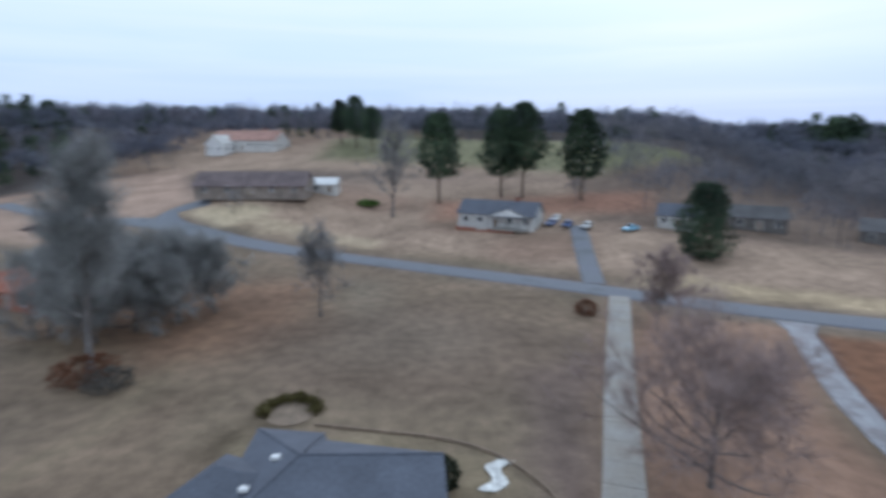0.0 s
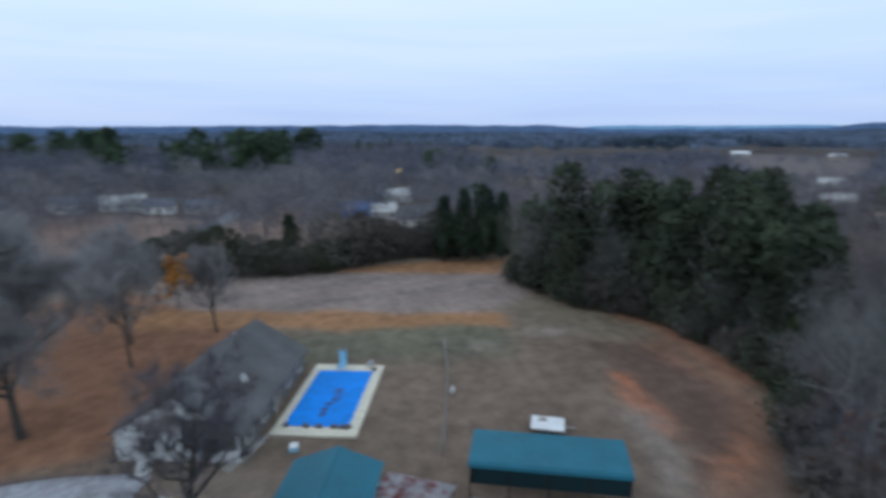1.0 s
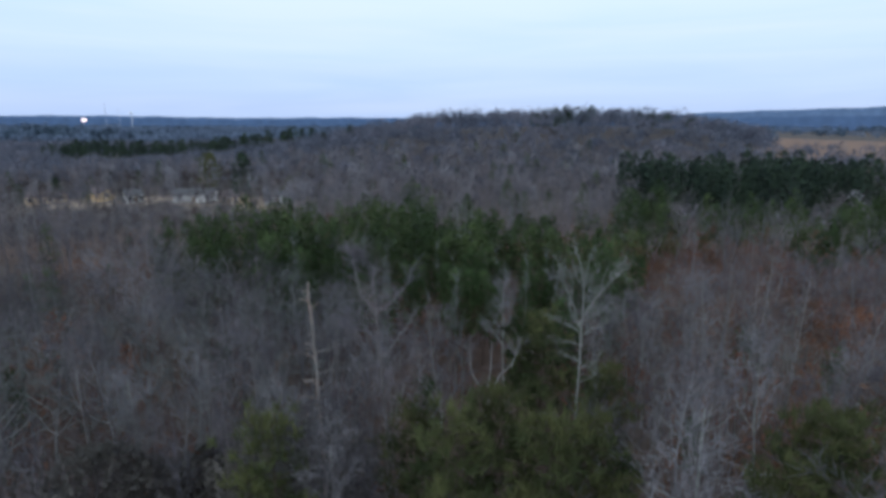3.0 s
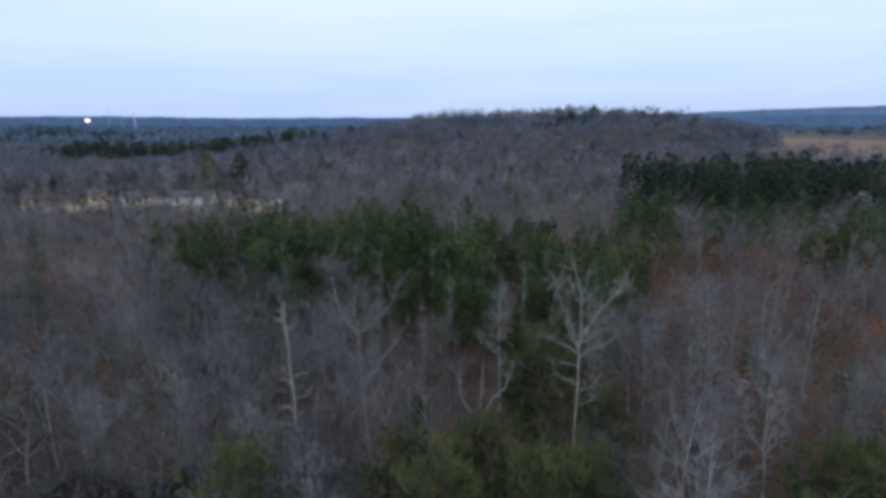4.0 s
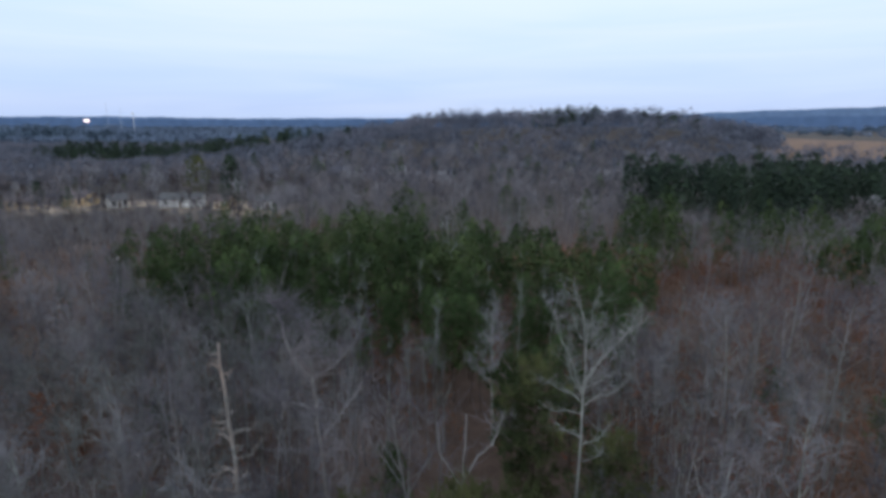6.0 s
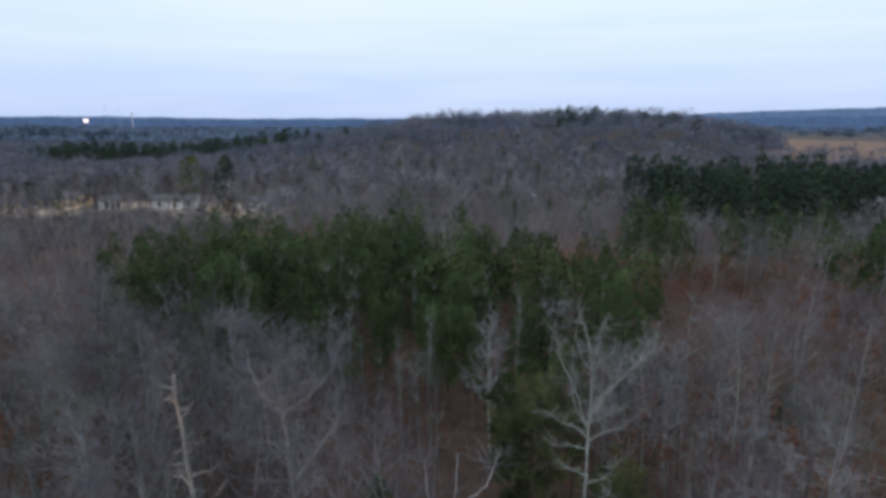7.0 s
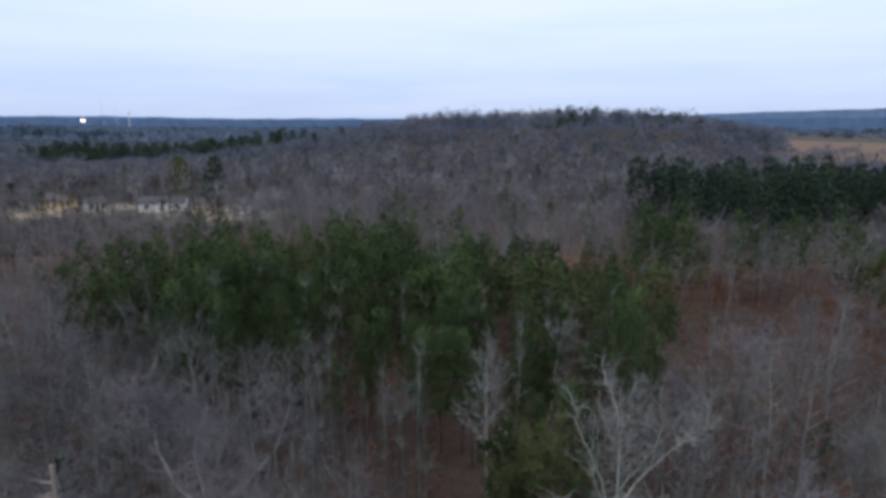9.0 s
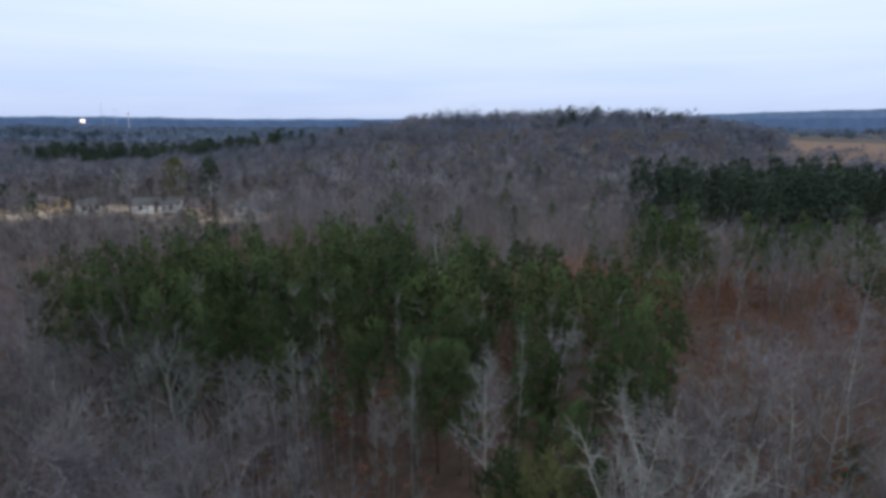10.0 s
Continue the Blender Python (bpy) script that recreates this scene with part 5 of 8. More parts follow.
for s in (-1, 1):
    part("wheel", tube((-0.45, s * 0.4, 0.26), (-0.45, s * 0.62, 0.26), 0.26, 0.26, 12), M["dark"], mower)
    part("wheel", tube((0.6, s * 0.38, 0.18), (0.6, s * 0.52, 0.18), 0.18, 0.18, 12), M["dark"], mower)

barrel = thing("barrel", (-29.6, -27.3, ground_at(-29.6, -27.3)), 0, "blue plastic barrel beside the carport", "barrel")
part("drum", tube((0, 0, -0.03), (0, 0, 0.9), 0.3, 0.3, 16), M["blue_plastic"], barrel)
part("lid", tube((0, 0, 0.9), (0, 0, 0.95), 0.31, 0.29, 16), M["blue_plastic"], barrel)
boxc = thing("garden_shed", (-27.2, -28.2, ground_at(-27.2, -28.2)), 30, "low grey tool shed with a flat lid", "shed")
part("body", box(1.6, 2.4, 1.1, (0, 0, -0.05), bevel=0.04), M["shingle_dark"], boxc)
part("lid", box(1.75, 2.55, 0.08, (0, 0, 1.05), bevel=0.02, tilt=(0, 4)), M["shingle_brown"], boxc)

pole = thing("utility_pole", (-26.9, -15.5, ground_at(-26.9, -15.5)), 20, "grey wooden utility pole with a white transformer", "utility pole")
part("pole", tube((0, 0, -0.3), (0, 0, 8.6), 0.17, 0.12, 10), M["wood"], pole)
can = part("transformer", tube((0.38, 0, 6.4), (0.38, 0, 7.3), 0.26, 0.26, 14), M["white"], pole)
part("bushing", tube((0.38, 0, 7.3), (0.38, 0, 7.6), 0.05, 0.03, 8), M["steel"], can)
part("lamp_arm", tube((0, 0, 7.3), (-0.9, 0.5, 7.5), 0.03, 0.03, 6), M["steel"], pole)
part("lamp_head", box(0.45, 0.22, 0.14, (-1.0, 0.55, 7.42), 150, bevel=0.04), M["white"], pole)
pole2 = thing("utility_pole", (-27.9, -12.6, ground_at(-27.9, -12.6)), 0, "short grey service pole with a meter box", "utility pole")
part("pole", tube((0, 0, -0.3), (0, 0, 5.0), 0.12, 0.1, 8), M["wood"], pole2)
part("meter_box", box(0.35, 0.2, 0.5, (0.18, 0, 1.4), bevel=0.03), M["steel"], pole2)

# ---------------------------------------------------------------- pool
POOL = np.array([(-61.1, -4.4), (-59.6, 3.2), (-44.7, -0.2), (-46.3, -8.4)])
pool_c = POOL.mean(0)
ax = (POOL[1] + POOL[2] - POOL[0] - POOL[3]) / 2
axl = (POOL[3] + POOL[2] - POOL[0] - POOL[1]) / 2
pool_turn = math.degrees(math.atan2(axl[1], axl[0]))
PL, PW = 15.1, 7.9
pool = thing("swimming_pool", (pool_c[0], pool_c[1], ground_at(*pool_c) + 0.06), pool_turn, "swimming pool under a bright blue winter cover", "pool")
bm = bmesh.new()
outer = [(-PL / 2, -PW / 2), (PL / 2, -PW / 2), (PL / 2, PW / 2), (-PL / 2, PW / 2)]
inner = [(-PL / 2 + 2.0, -PW / 2 + 1.05), (PL / 2 - 1.7, -PW / 2 + 1.05), (PL / 2 - 1.7, PW / 2 - 1.25), (-PL / 2 + 2.0, PW / 2 - 1.25)]
rings = []
for outl, z in ((outer, -0.25), (outer, 0.14), (inner, 0.14), (inner, -0.5)):
    rings.append([bm.verts.new((px, py, z)) for px, py in outl])
for ra, rb in zip(rings[:-1], rings[1:]):
    for i in range(4):
        j = (i + 1) % 4
        bm.faces.new((ra[i], ra[j], rb[j], rb[i]))
bm.faces.new(rings[3])
bmesh.ops.recalc_face_normals(bm, faces=bm.faces)
bmesh.ops.bevel(bm, geom=[e for e in bm.edges if abs(e.verts[0].co.z - 0.14) < 1e-4 and abs(e.verts[1].co.z - 0.14) < 1e-4], offset=0.04, segments=2, affect="EDGES")
part("deck", bm, M["cream"], pool, "cream concrete deck")
for px in np.arange(-PL / 2 + 1.5, PL / 2, 1.5):
    for py, wd in ((-PW / 2 + 0.52, 1.0), (PW / 2 - 0.62, 1.2)):
        part("joint", box(0.025, wd, 0.012, (px, py, 0.137)), M["concrete"], pool)
nx_, ny_ = 60, 30
cx0, cx1, cy0, cy1 = -PL / 2 + 1.75, PL / 2 - 1.45, -PW / 2 + 0.82, PW / 2 - 1.02
gxs, gys = np.meshgrid(np.linspace(cx0, cx1, nx_), np.linspace(cy0, cy1, ny_), indexing="ij")
edge = np.minimum(np.minimum(gxs - cx0, cx1 - gxs), np.minimum(gys - cy0, cy1 - gys))
gzs = 0.175 - 0.07 * smooth(0.25, 1.6, edge) + 0.012 * wave(gxs, gys, 0.35, 3.3) * smooth(0.0, 0.4, edge)
gxs = gxs + np.where(edge < 0.05, 0.10 * wave(gys * 2.0, gxs, 0.6, 1.0), 0)
gys = gys + np.where(edge < 0.05, 0.08 * wave(gxs * 2.0, gys, 0.6, 2.0), 0)
ids = np.arange(nx_ * ny_).reshape(nx_, ny_)
qa, qb, qc, qd = ids[:-1, :-1].ravel(), ids[1:, :-1].ravel(), ids[1:, 1:].ravel(), ids[:-1, 1:].ravel()
cover = new("cover", mesh_data("cover", np.stack([gxs.ravel(), gys.ravel(), gzs.ravel()], 1), np.concatenate([np.stack([qa, qb, qc], 1), np.stack([qa, qc, qd], 1)]), [M["cover"]], smooth=True))
cover.parent = pool
r = random.Random(5)
for k in range(6):
    px, py = -1.3 + 1.0 * k, 0.1 + 0.35 * math.sin(k * 1.1)
    for _ in range(7):
        bm = box(r.uniform(0.2, 0.42), r.uniform(0.12, 0.3), 0.035, (px + r.uniform(-0.3, 0.3), py + r.uniform(-0.28, 0.28), 0.095), r.uniform(0, 180), bevel=0.015)
        part("debris", bm, M["muck"], pool, "dark wet leaves in the cover's fold")
for k, (px, py) in enumerate([(6.0, -2.9), (6.1, -1.0), (6.1, 0.2), (6.1, 1.6), (6.1, 2.4), (6.1, 2.9), (-6.3, 3.0)]):
    bag = thing("water_bag", tuple(pool.matrix_basis @ Vector((px, py, 0.13))), 30 * k, "dark weight holding the pool cover's edge", "weight", "weights on the pool cover")
    part("bag", box(0.7, 0.4, 0.2, (0, 0, 0.03), bevel=0.09), M["bag"], bag)
    part("strap", box(0.08, 0.47, 0.24, (0, 0, 0.03), bevel=0.02), M["muck"], bag)
slide = thing("pool_slide", tuple(pool.matrix_basis @ Vector((-6.6, -1.1, 0.13))), pool_turn, "light blue plastic pool slide", "slide")
bm = bmesh.new()
prev = None
for k in range(9):
    t = k / 8
    px, pz = -1.5 + 2.5 * t, 1.15 * (1 - t) ** 1.5 + 0.3
    py = 0.5 * math.sin(t * 2.2)
    row = [bm.verts.new((px, py + q, pz + (0.22 if abs(q) > 0.3 else 0))) for q in (-0.42, -0.28, 0.28, 0.42)]
    if prev:
        for i in range(3):
            bm.faces.new((prev[i], prev[i + 1], row[i + 1], row[i]))
    prev = row
bmesh.ops.solidify(bm, geom=bm.faces[:], thickness=0.05)
part("chute", bm, M["slide"], slide)
for s in (-0.3, 0.3):
    part("leg", tube((-1.4, s, 0), (-1.4, s, 1.4), 0.04, 0.04, 8), M["white"], slide)
    part("ladder_rail", tube((-1.9, s, 0), (-1.4, s, 1.9), 0.03, 0.03, 8), M["white"], slide)
    part("leg", tube((0.0, s + 0.4, 0), (0.0, s + 0.4, 0.6), 0.04, 0.04, 8), M["white"], slide)
for k in range(4):
    part("rung", tube((-1.84 + 0.09 * k, -0.3, 0.3 + 0.34 * k), (-1.84 + 0.09 * k, 0.3, 0.3 + 0.34 * k), 0.02, 0.02, 6), M["white"], slide)
chair = thing("lounge_chair", tuple(pool.matrix_basis @ Vector((-6.7, 2.4, 0.13))), 200, "grey folded patio chair at the pool's corner", "chair")
part("seat", box(0.6, 0.55, 0.06, (0, 0, 0.42), bevel=0.02), M["siding"], chair)
part("backrest", box(0.06, 0.55, 0.75, (-0.34, 0, 0.42), bevel=0.02, tilt=(0, -14)), M["siding"], chair)
for lx, ly in ((-0.26, -0.24), (0.26, -0.24), (-0.26, 0.24), (0.26, 0.24)):
    part("leg", tube((lx, ly, 0), (lx, ly, 0.43), 0.02, 0.02, 6), M["dark"], chair)
for k, (bx, by, s) in enumerate([(-44.0, -5.7, 0.7), (-41.8, -2.2, 0.5)]):
    b = thing("storage_tub", (bx, by, ground_at(bx, by)), 25 * k, "pale plastic storage tub abandoned on grass", "tub", "tubs on the grass")
    part("tub", box(s * 1.2, s, s * 0.6, (0, 0, -0.02), bevel=0.06), M["slide"], b)
    part("lid", box(s * 1.25, s * 1.05, 0.05, (0, 0, s * 0.58), bevel=0.02), M["white"], b)

# wire fence across the yard
FENCE = curve_points([(-64, 11.1), (-57, 10.1), (-51.8, 9.1), (-46, 7.9), (-40.3, 6.5)], 2.4)
fence = thing("fence", (FENCE[0][0], FENCE[0][1], 0), 0, "grey chain-link fence across the back yard", "fence")
o = FENCE[0]
for p in FENCE:
    z = ground_at(*p)
    part("post", tube((p[0] - o[0], p[1] - o[1], z - 0.2), (p[0] - o[0], p[1] - o[1], z + 1.25), 0.035, 0.035, 6), M["steel"], fence)
for p, q in zip(FENCE[:-1], FENCE[1:]):
    zp, zq = ground_at(*p), ground_at(*q)
    part("top_rail", tube((p[0] - o[0], p[1] - o[1], zp + 1.2), (q[0] - o[0], q[1] - o[1], zq + 1.2), 0.025, 0.025, 6), M["steel"], fence)
    segs = []
    for k in range(24):
        for s in (0, 1):
            a0, a1 = k / 24, min(1, (k + 3) / 24)
            A, B = p + (q - p) * a0, p + (q - p) * a1
            segs.append((A[0] - o[0], A[1] - o[1], zp + (0.05 if s else 1.15), B[0] - o[0], B[1] - o[1], zq + (1.15 if s else 0.05), 0.008, 0.008))
    wire = new("wire_mesh", mesh_data("wire_mesh", *rods(segs, 3), [M["steel"]]))
    wire.parent = fence
sack = thing("white_sack", (-51.5, 9.6, ground_at(-51.5, 9.6)), 0, "white sack leaning at the fence", "sack")
part("sack", box(0.55, 0.4, 0.75, (0, 0, -0.03), bevel=0.15), M["tarp"], sack)
part("tie", tube((0, 0, 0.7), (0, 0, 0.85), 0.06, 0.1, 8), M["tarp"], sack)

# white sheet and bed edging by the near house
bm = bmesh.new()
bmesh.ops.create_grid(bm, x_segments=26, y_segments=14, size=0.5)
for v in bm.verts:
    px, py = v.co.x * 4.4, v.co.y * 1.3
    v.co = (px, py + 0.45 * math.sin(px * 1.9), 0.12 + 0.14 * noise.noise((px * 2.2, py * 2.6, 3)) + 0.05 * noise.noise((px * 7, py * 7, 1)))
bmesh.ops.solidify(bm, geom=bm.faces[:], thickness=0.012)
me = bpy.data.meshes.new("plastic_sheet")
bm.to_mesh(me)
bm.free()
me.materials.append(M["tarp"])
ob = new("plastic_sheet", me)
ob.matrix_world = pose(-6.1, -38.0, ground_at(-6.1, -38) + 0.02, 0, 0, 70)
tagged(ob, "crumpled white plastic sheet on the lawn", "sheet")
EDGE = curve_points([(9.5, -46.4), (4, -45), (-2, -43.6), (-6.3, -41.2), (-8.8, -38), (-10.3, -34.8), (-10.5, -29)], 0.6)
edging = thing("bed_edging", (0, 0, 0), 0, "brown curved landscape edging round the lawn", "edging")
for p, q in zip(EDGE[:-1], EDGE[1:]):
    mid = (p + q) / 2
    part("edging_block", box(0.58, 0.22, 0.28, (mid[0], mid[1], ground_at(*mid) - 0.06), math.degrees(math.atan2(q[1] - p[1], q[0] - p[0])), bevel=0.03), M["wood"], edging)
bed = thing("planting_bed", (12.2, -48.6, ground_at(12.2, -48.6)), 0, "round planting bed with an olive shrub rim", "flower bed")
bm = bmesh.new()
bmesh.ops.create_circle(bm, cap_ends=True, segments=28, radius=2.3)
for v in bm.verts:
    v.co.z = 0.07
part("mulch", bm, M["wood"], bed)
rr_ = np.random.RandomState(8)
ang = 3.0 + rr_.rand(420) * 3.6
cen = np.stack([np.cos(ang) * (2.5 + 0.3 * rr_.randn(420)), np.sin(ang) * (2.5 + 0.3 * rr_.randn(420)), 0.15 + 0.5 * rr_.rand(420)], 1)
rim_ob = new("shrub_rim", mesh_data("shrub_rim", *tufts(rr_, cen, 0.45, 3, up=0.6, wide=0.2), [M["olive"]]))
rim_ob.parent = bed


# ---------------------------------------------------------------- single trees and shrubs of the yards
def lone_tree(x, y, seed, tall, r0, label, twig_mat="yard_twig", name="bare_tree", spray=7, wide=0.018, wood="bark", **kw):
    w, f, t = bare_tree(seed, tall, r0, **kw)
    ob = tree_thing(name, w, bare_crown(f, t, spray, wide, 1.25), M[wood], M[twig_mat], label, sides=6)
    ob.matrix_basis = pose(x, y, ground_at(x, y))
    return ob


M["dark_bark"] = material("dark_wet_bark", (0.085, 0.08, 0.072), 0.9, grain=3, stain=0.4, shine=0.15)
M["thicket_twig"] = material("pale_lichened_twigs", (0.315, 0.315, 0.31), 0.9, grain=0.8, stain=0.3, per_object=0.12, bump=0, shine=0.08, thin=0.3)
M["red_twig"] = material("reddish_twigs", (0.345, 0.27, 0.255), 0.9, grain=1.5, stain=0.3, bump=0, shine=0.08, thin=0.3)
lone_tree(-50.6, -29.8, 21, 17.5, 0.42, "broad leafless oak on the orange leaf-covered lawn", base=0.24, spread=0.37, limbs=22, branches=8, twigs=11, rise=0.07, lift=0.7, twig_r=0.016, trunk_top=0.92, twig_len=1.3, spray=17, wide=0.02, wood="dark_bark")
lone_tree(-22.2, -35.8, 22, 11.2, 0.24, "low spreading reddish tree beside the concrete drive", "red_twig", base=0.15, spread=0.66, limbs=24, branches=9, twigs=13, rise=0.08, lift=0.85, twig_len=1.7, twig_r=0.010, trunk_top=0.75, spray=10, wide=0.009)
lone_tree(-32.5, -69.0, 23, 9, 0.16, "small leafless tree where the drive meets the road", "red_twig", base=0.2, spread=0.45, limbs=14, branches=7, twigs=9, lift=0.9, twig_len=1.3, twig_r=0.015, spray=14)
lone_tree(14.1, -77.0, 24, 11, 0.2, "slender leafless tree in the open field", base=0.3, spread=0.34, limbs=16, branches=7, twigs=9, twig_len=1.2, twig_r=0.015)
lone_tree(36.0, -58.0, 25, 23.5, 0.42, "very tall leafless tree at the field's edge", "thicket_twig", spray=12, wide=0.02, base=0.3, spread=0.17, limbs=20, branches=8, twigs=10, twig_r=0.018)
for k, (tx, ty, th) in enumerate([(38, -72, 11), (33.5, -75, 10.5), (30, -79, 9.5), (43, -74, 11.5), (48, -70, 10), (36, -80, 10), (41, -68, 9), (34.5, -70, 9.5), (46, -78, 10.5)]):
    lone_tree(tx, ty, 30 + k, th, 0.18, "dense thicket tree of tangled grey twigs", "thicket_twig", base=0.10, spread=0.42, limbs=18, branches=7, twigs=9, lift=0.8, twig_len=1.5, twig_r=0.015, spray=15, wide=0.02)
lone_tree(6.5, -150, 40, 21, 0.4, "tall leafless tree on the rise across the road", base=0.25, spread=0.36, limbs=18, branches=7, twigs=8, twig_r=0.025, spray=12)
lone_tree(48.8, -148.3, 41, 6, 0.12, "small round leafless tree before the ranch house", base=0.2, spread=0.45, limbs=12, branches=5, twigs=6, twig_r=0.025)
lone_tree(-35.0, -11.9, 42, 11.5, 0.38, "forked leafless tree with a thick dark trunk beside the parked car", "twig", base=0.2, spread=0.5, limbs=16, branches=7, twigs=8, rise=0.14, lift=1.0, twig_r=0.014, trunk_top=0.8, spray=12, wide=0.013, wood="dark_bark")
for k, (tx, ty, th) in enumerate([(-72.4, -28.1, 12), (-75, -18.3, 10), (-65, -25.6, 13), (-82, -34, 11), (-90, -48, 12), (-66, -52, 13), (-94, -60, 11), (-77, -42, 12)]):
    lone_tree(tx, ty, 50 + k, th, 0.2, "leafless tree on the leaf-strewn lawn", base=0.25, spread=0.38, limbs=15, branches=7, twigs=8, twig_len=1.3, twig_r=0.017, spray=11, wood="dark_bark")
# orange-leaved beech by the field
w, f, t = bare_tree(61, 6.0, 0.1, base=0.15, spread=0.3, limbs=12, branches=5, twigs=3)
r_ = np.random.RandomState(61)
cen = np.array([s[3:6] for s in f])
ob = tree_thing("beech_tree", w, tufts(r_, cen, 0.45, 5, wide=0.3), M["bark"], M["leaf_orange"], "small beech still holding bright orange leaves")
ob.matrix_basis = pose(-87.8, -26.7, ground_at(-87.8, -26.7)) @ Matrix.Diagonal((1.9, 1.9, 1.35, 1))

def full_pine(name, seed, tall, r0, base, wide, n, size, mat, label, group="", point=0.45, sides=7):
    """A pine or other evergreen with a dense, lumpy crown on boughs."""
    r = np.random.RandomState(seed)
    segs, _ = limb(r, (0, 0, -0.3), (r.randn() * 0.02, r.randn() * 0.02, 1), tall * 0.97, r0, r0 * 0.15, 6, 0.05, 0.02)
    for k in range(22):
        g = base - 0.06 + (0.95 - base) * k / 22
        a, ln = k * 2.4, wide * 0.75 * (1.05 - 0.8 * max(0.0, g - base) / (1 - base)) * (0.6 + 0.5 * r.rand())
        segs.append((0, 0, g * tall, math.cos(a) * ln, math.sin(a) * ln, g * tall + 0.3 * ln, r0 * 0.22, 0.02))
    v, f, nn = pine_dome(seed, tall, base, wide, n, size, 0.25, point)
    ob = thing(name, (0, 0, 0), label=label, category="tree", group=group)
    stem = new("trunk", mesh_data("trunk", *rods(segs, sides), [M["pine_bark"]], smooth=True))
    crown = new("crown", mesh_data("crown", v, f, [M[mat]], nn))
    stem.parent = crown.parent = ob
    return ob


roadside = [full_pine("tall_pine", 70 + k, 26, 0.42, 0.3 - 0.04 * k, 7.2 + 0.5 * k, 3000, 1.15, "needles", "tall dark pine standing behind the pale house", "pines behind the pale house", 0.4) for k in range(2)]
for k, (px, py, sc) in enumerate([(-7.0, -164, 1.0), (-26.0, -166, 1.0), (-32.0, -163, 1.06), (-47.5, -155, 0.97), (20, -262, 0.8), (29, -276, 0.95), (38, -288, 0.85)]):
    m = pose(px, py, ground_at(px, py), 0, 0, px * 37)
    o2 = roadside[k] if k < 2 else copy_thing(roadside[k % 2], m)
    o2.matrix_basis = m @ Matrix.Diagonal((sc, sc, sc, 1))
mag = full_pine("magnolia", 74, 15.0, 0.4, 0.02, 6.0, 3600, 0.85, "needles", "broad dark evergreen magnolia on the sandy lawn", "", 0.38)
mag.matrix_basis = pose(-57.8, -105.5, ground_at(-57.8, -105.5))
for k, (px, py, th, wd) in enumerate([(-109.5, 19.5, 13.5, 2.6), (-109.3, 23.5, 15.0, 2.9), (-108.6, 27.5, 15.8, 3.0), (-107.8, 31.5, 14.2, 2.8), (-112.5, -11.5, 10.2, 2.4), (-114.0, 30.0, 14.0, 2.8)]):
    full_pine("hedge_pine", 76 + k, th, 0.18, 0.08, wd, 1000, 0.8, "needles", "dark narrow evergreen at the end of the field", "evergreens of the hedgerow", 0.5, 5).matrix_basis = pose(px, py, ground_at(px, py))


def shrub(name, x, y, seed, wide, tall, mat, label, count=420, size=0.42, group=""):
    r = np.random.RandomState(seed)
    ob = thing(name, (x, y, ground_at(x, y)), 0, label, "shrub", group)
    segs = []
    for k in range(9):
        a = k * 0.7
        segs.append((0, 0, -0.1, math.cos(a) * wide * 0.6, math.sin(a) * wide * 0.6, tall * 0.7, 0.04, 0.01))
    st = new("stems", mesh_data("stems", *rods(segs, 4), [M["bark"]]))
    st.parent = ob
    a, u = r.rand(count) * 6.283, r.rand(count)
    k = np.sqrt(np.clip(1 - (2 * u - 0.9) ** 2 * 0.95, 0.02, 1)) * (0.25 + 0.85 * np.sqrt(r.rand(count)))
    c = np.stack([np.cos(a) * k * wide, np.sin(a) * k * wide, u * tall], 1)
    fo = new("foliage", mesh_data("foliage", *tufts(r, c, size, 3, up=0.4, wide=0.3, out_from=(0, 0, tall * 0.3)), [M[mat]]))
    fo.parent = ob
    return ob


shrub("shrub", -2.0, -36.9, 80, 1.0, 2.4, "shrub", "dark green rounded shrub at the house corner", 500, 0.3)
shrub("shrub", 36, -57, 81, 3.2, 2.6, "leaf_brown", "dull brown brushy shrub bed under the tall tree", 500, 0.35)
shrub("shrub", 32.5, -55, 82, 2.5, 2.0, "brush", "dark brown low shrub under the tall tree", 350, 0.32)
shrub("shrub", 14, -160, 83, 3.0, 1.3, "green_shrub", "bright green low shrub near the ranch house", 500, 0.5)
shrub("shrub", -24.9, -76, 84, 1.6, 2.2, "leaf_brown", "brown shrub at the roadside", 300, 0.3)
hedge = [shrub("hedge_shrub", -104, -20, 90 + k, 3.4 + 0.4 * k, 5.0 + k, "shrub" if k == 1 else "brush", "dark brushy shrub in the field hedgerow", 800, 0.45, "hedgerow shrubs") for k in range(4)]
HEDGE = curve_points([(-110, -40), (-106.5, -28), (-104.5, -16), (-105.5, -5), (-111, 3), (-115, 12), (-116, 34)], 3.6)
r_ = np.random.RandomState(14)
for k, p in enumerate(HEDGE):
    q = p + r_.randn(2) * 1.0 - (1.5, 0)
    m = pose(q[0], q[1], ground_at(*q), 0, 0, r_.rand() * 360)
    ob = hedge[k] if k < 4 else copy_thing(hedge[r_.randint(4)], m)
    sc = 0.95 + 0.55 * r_.rand()
    ob.matrix_basis = m @ Matrix.Diagonal((sc, sc, sc, 1))
edge_kinds = [shrub("edge_shrub", 0, 0, 110 + k, 2.0 + 0.4 * k, 3.4 + 0.6 * k, "shrub" if k == 1 else "brush", "dark brushy shrub at the edge of the wood", 640, 0.36, "shrubs along the wood's edge") for k in range(3)]
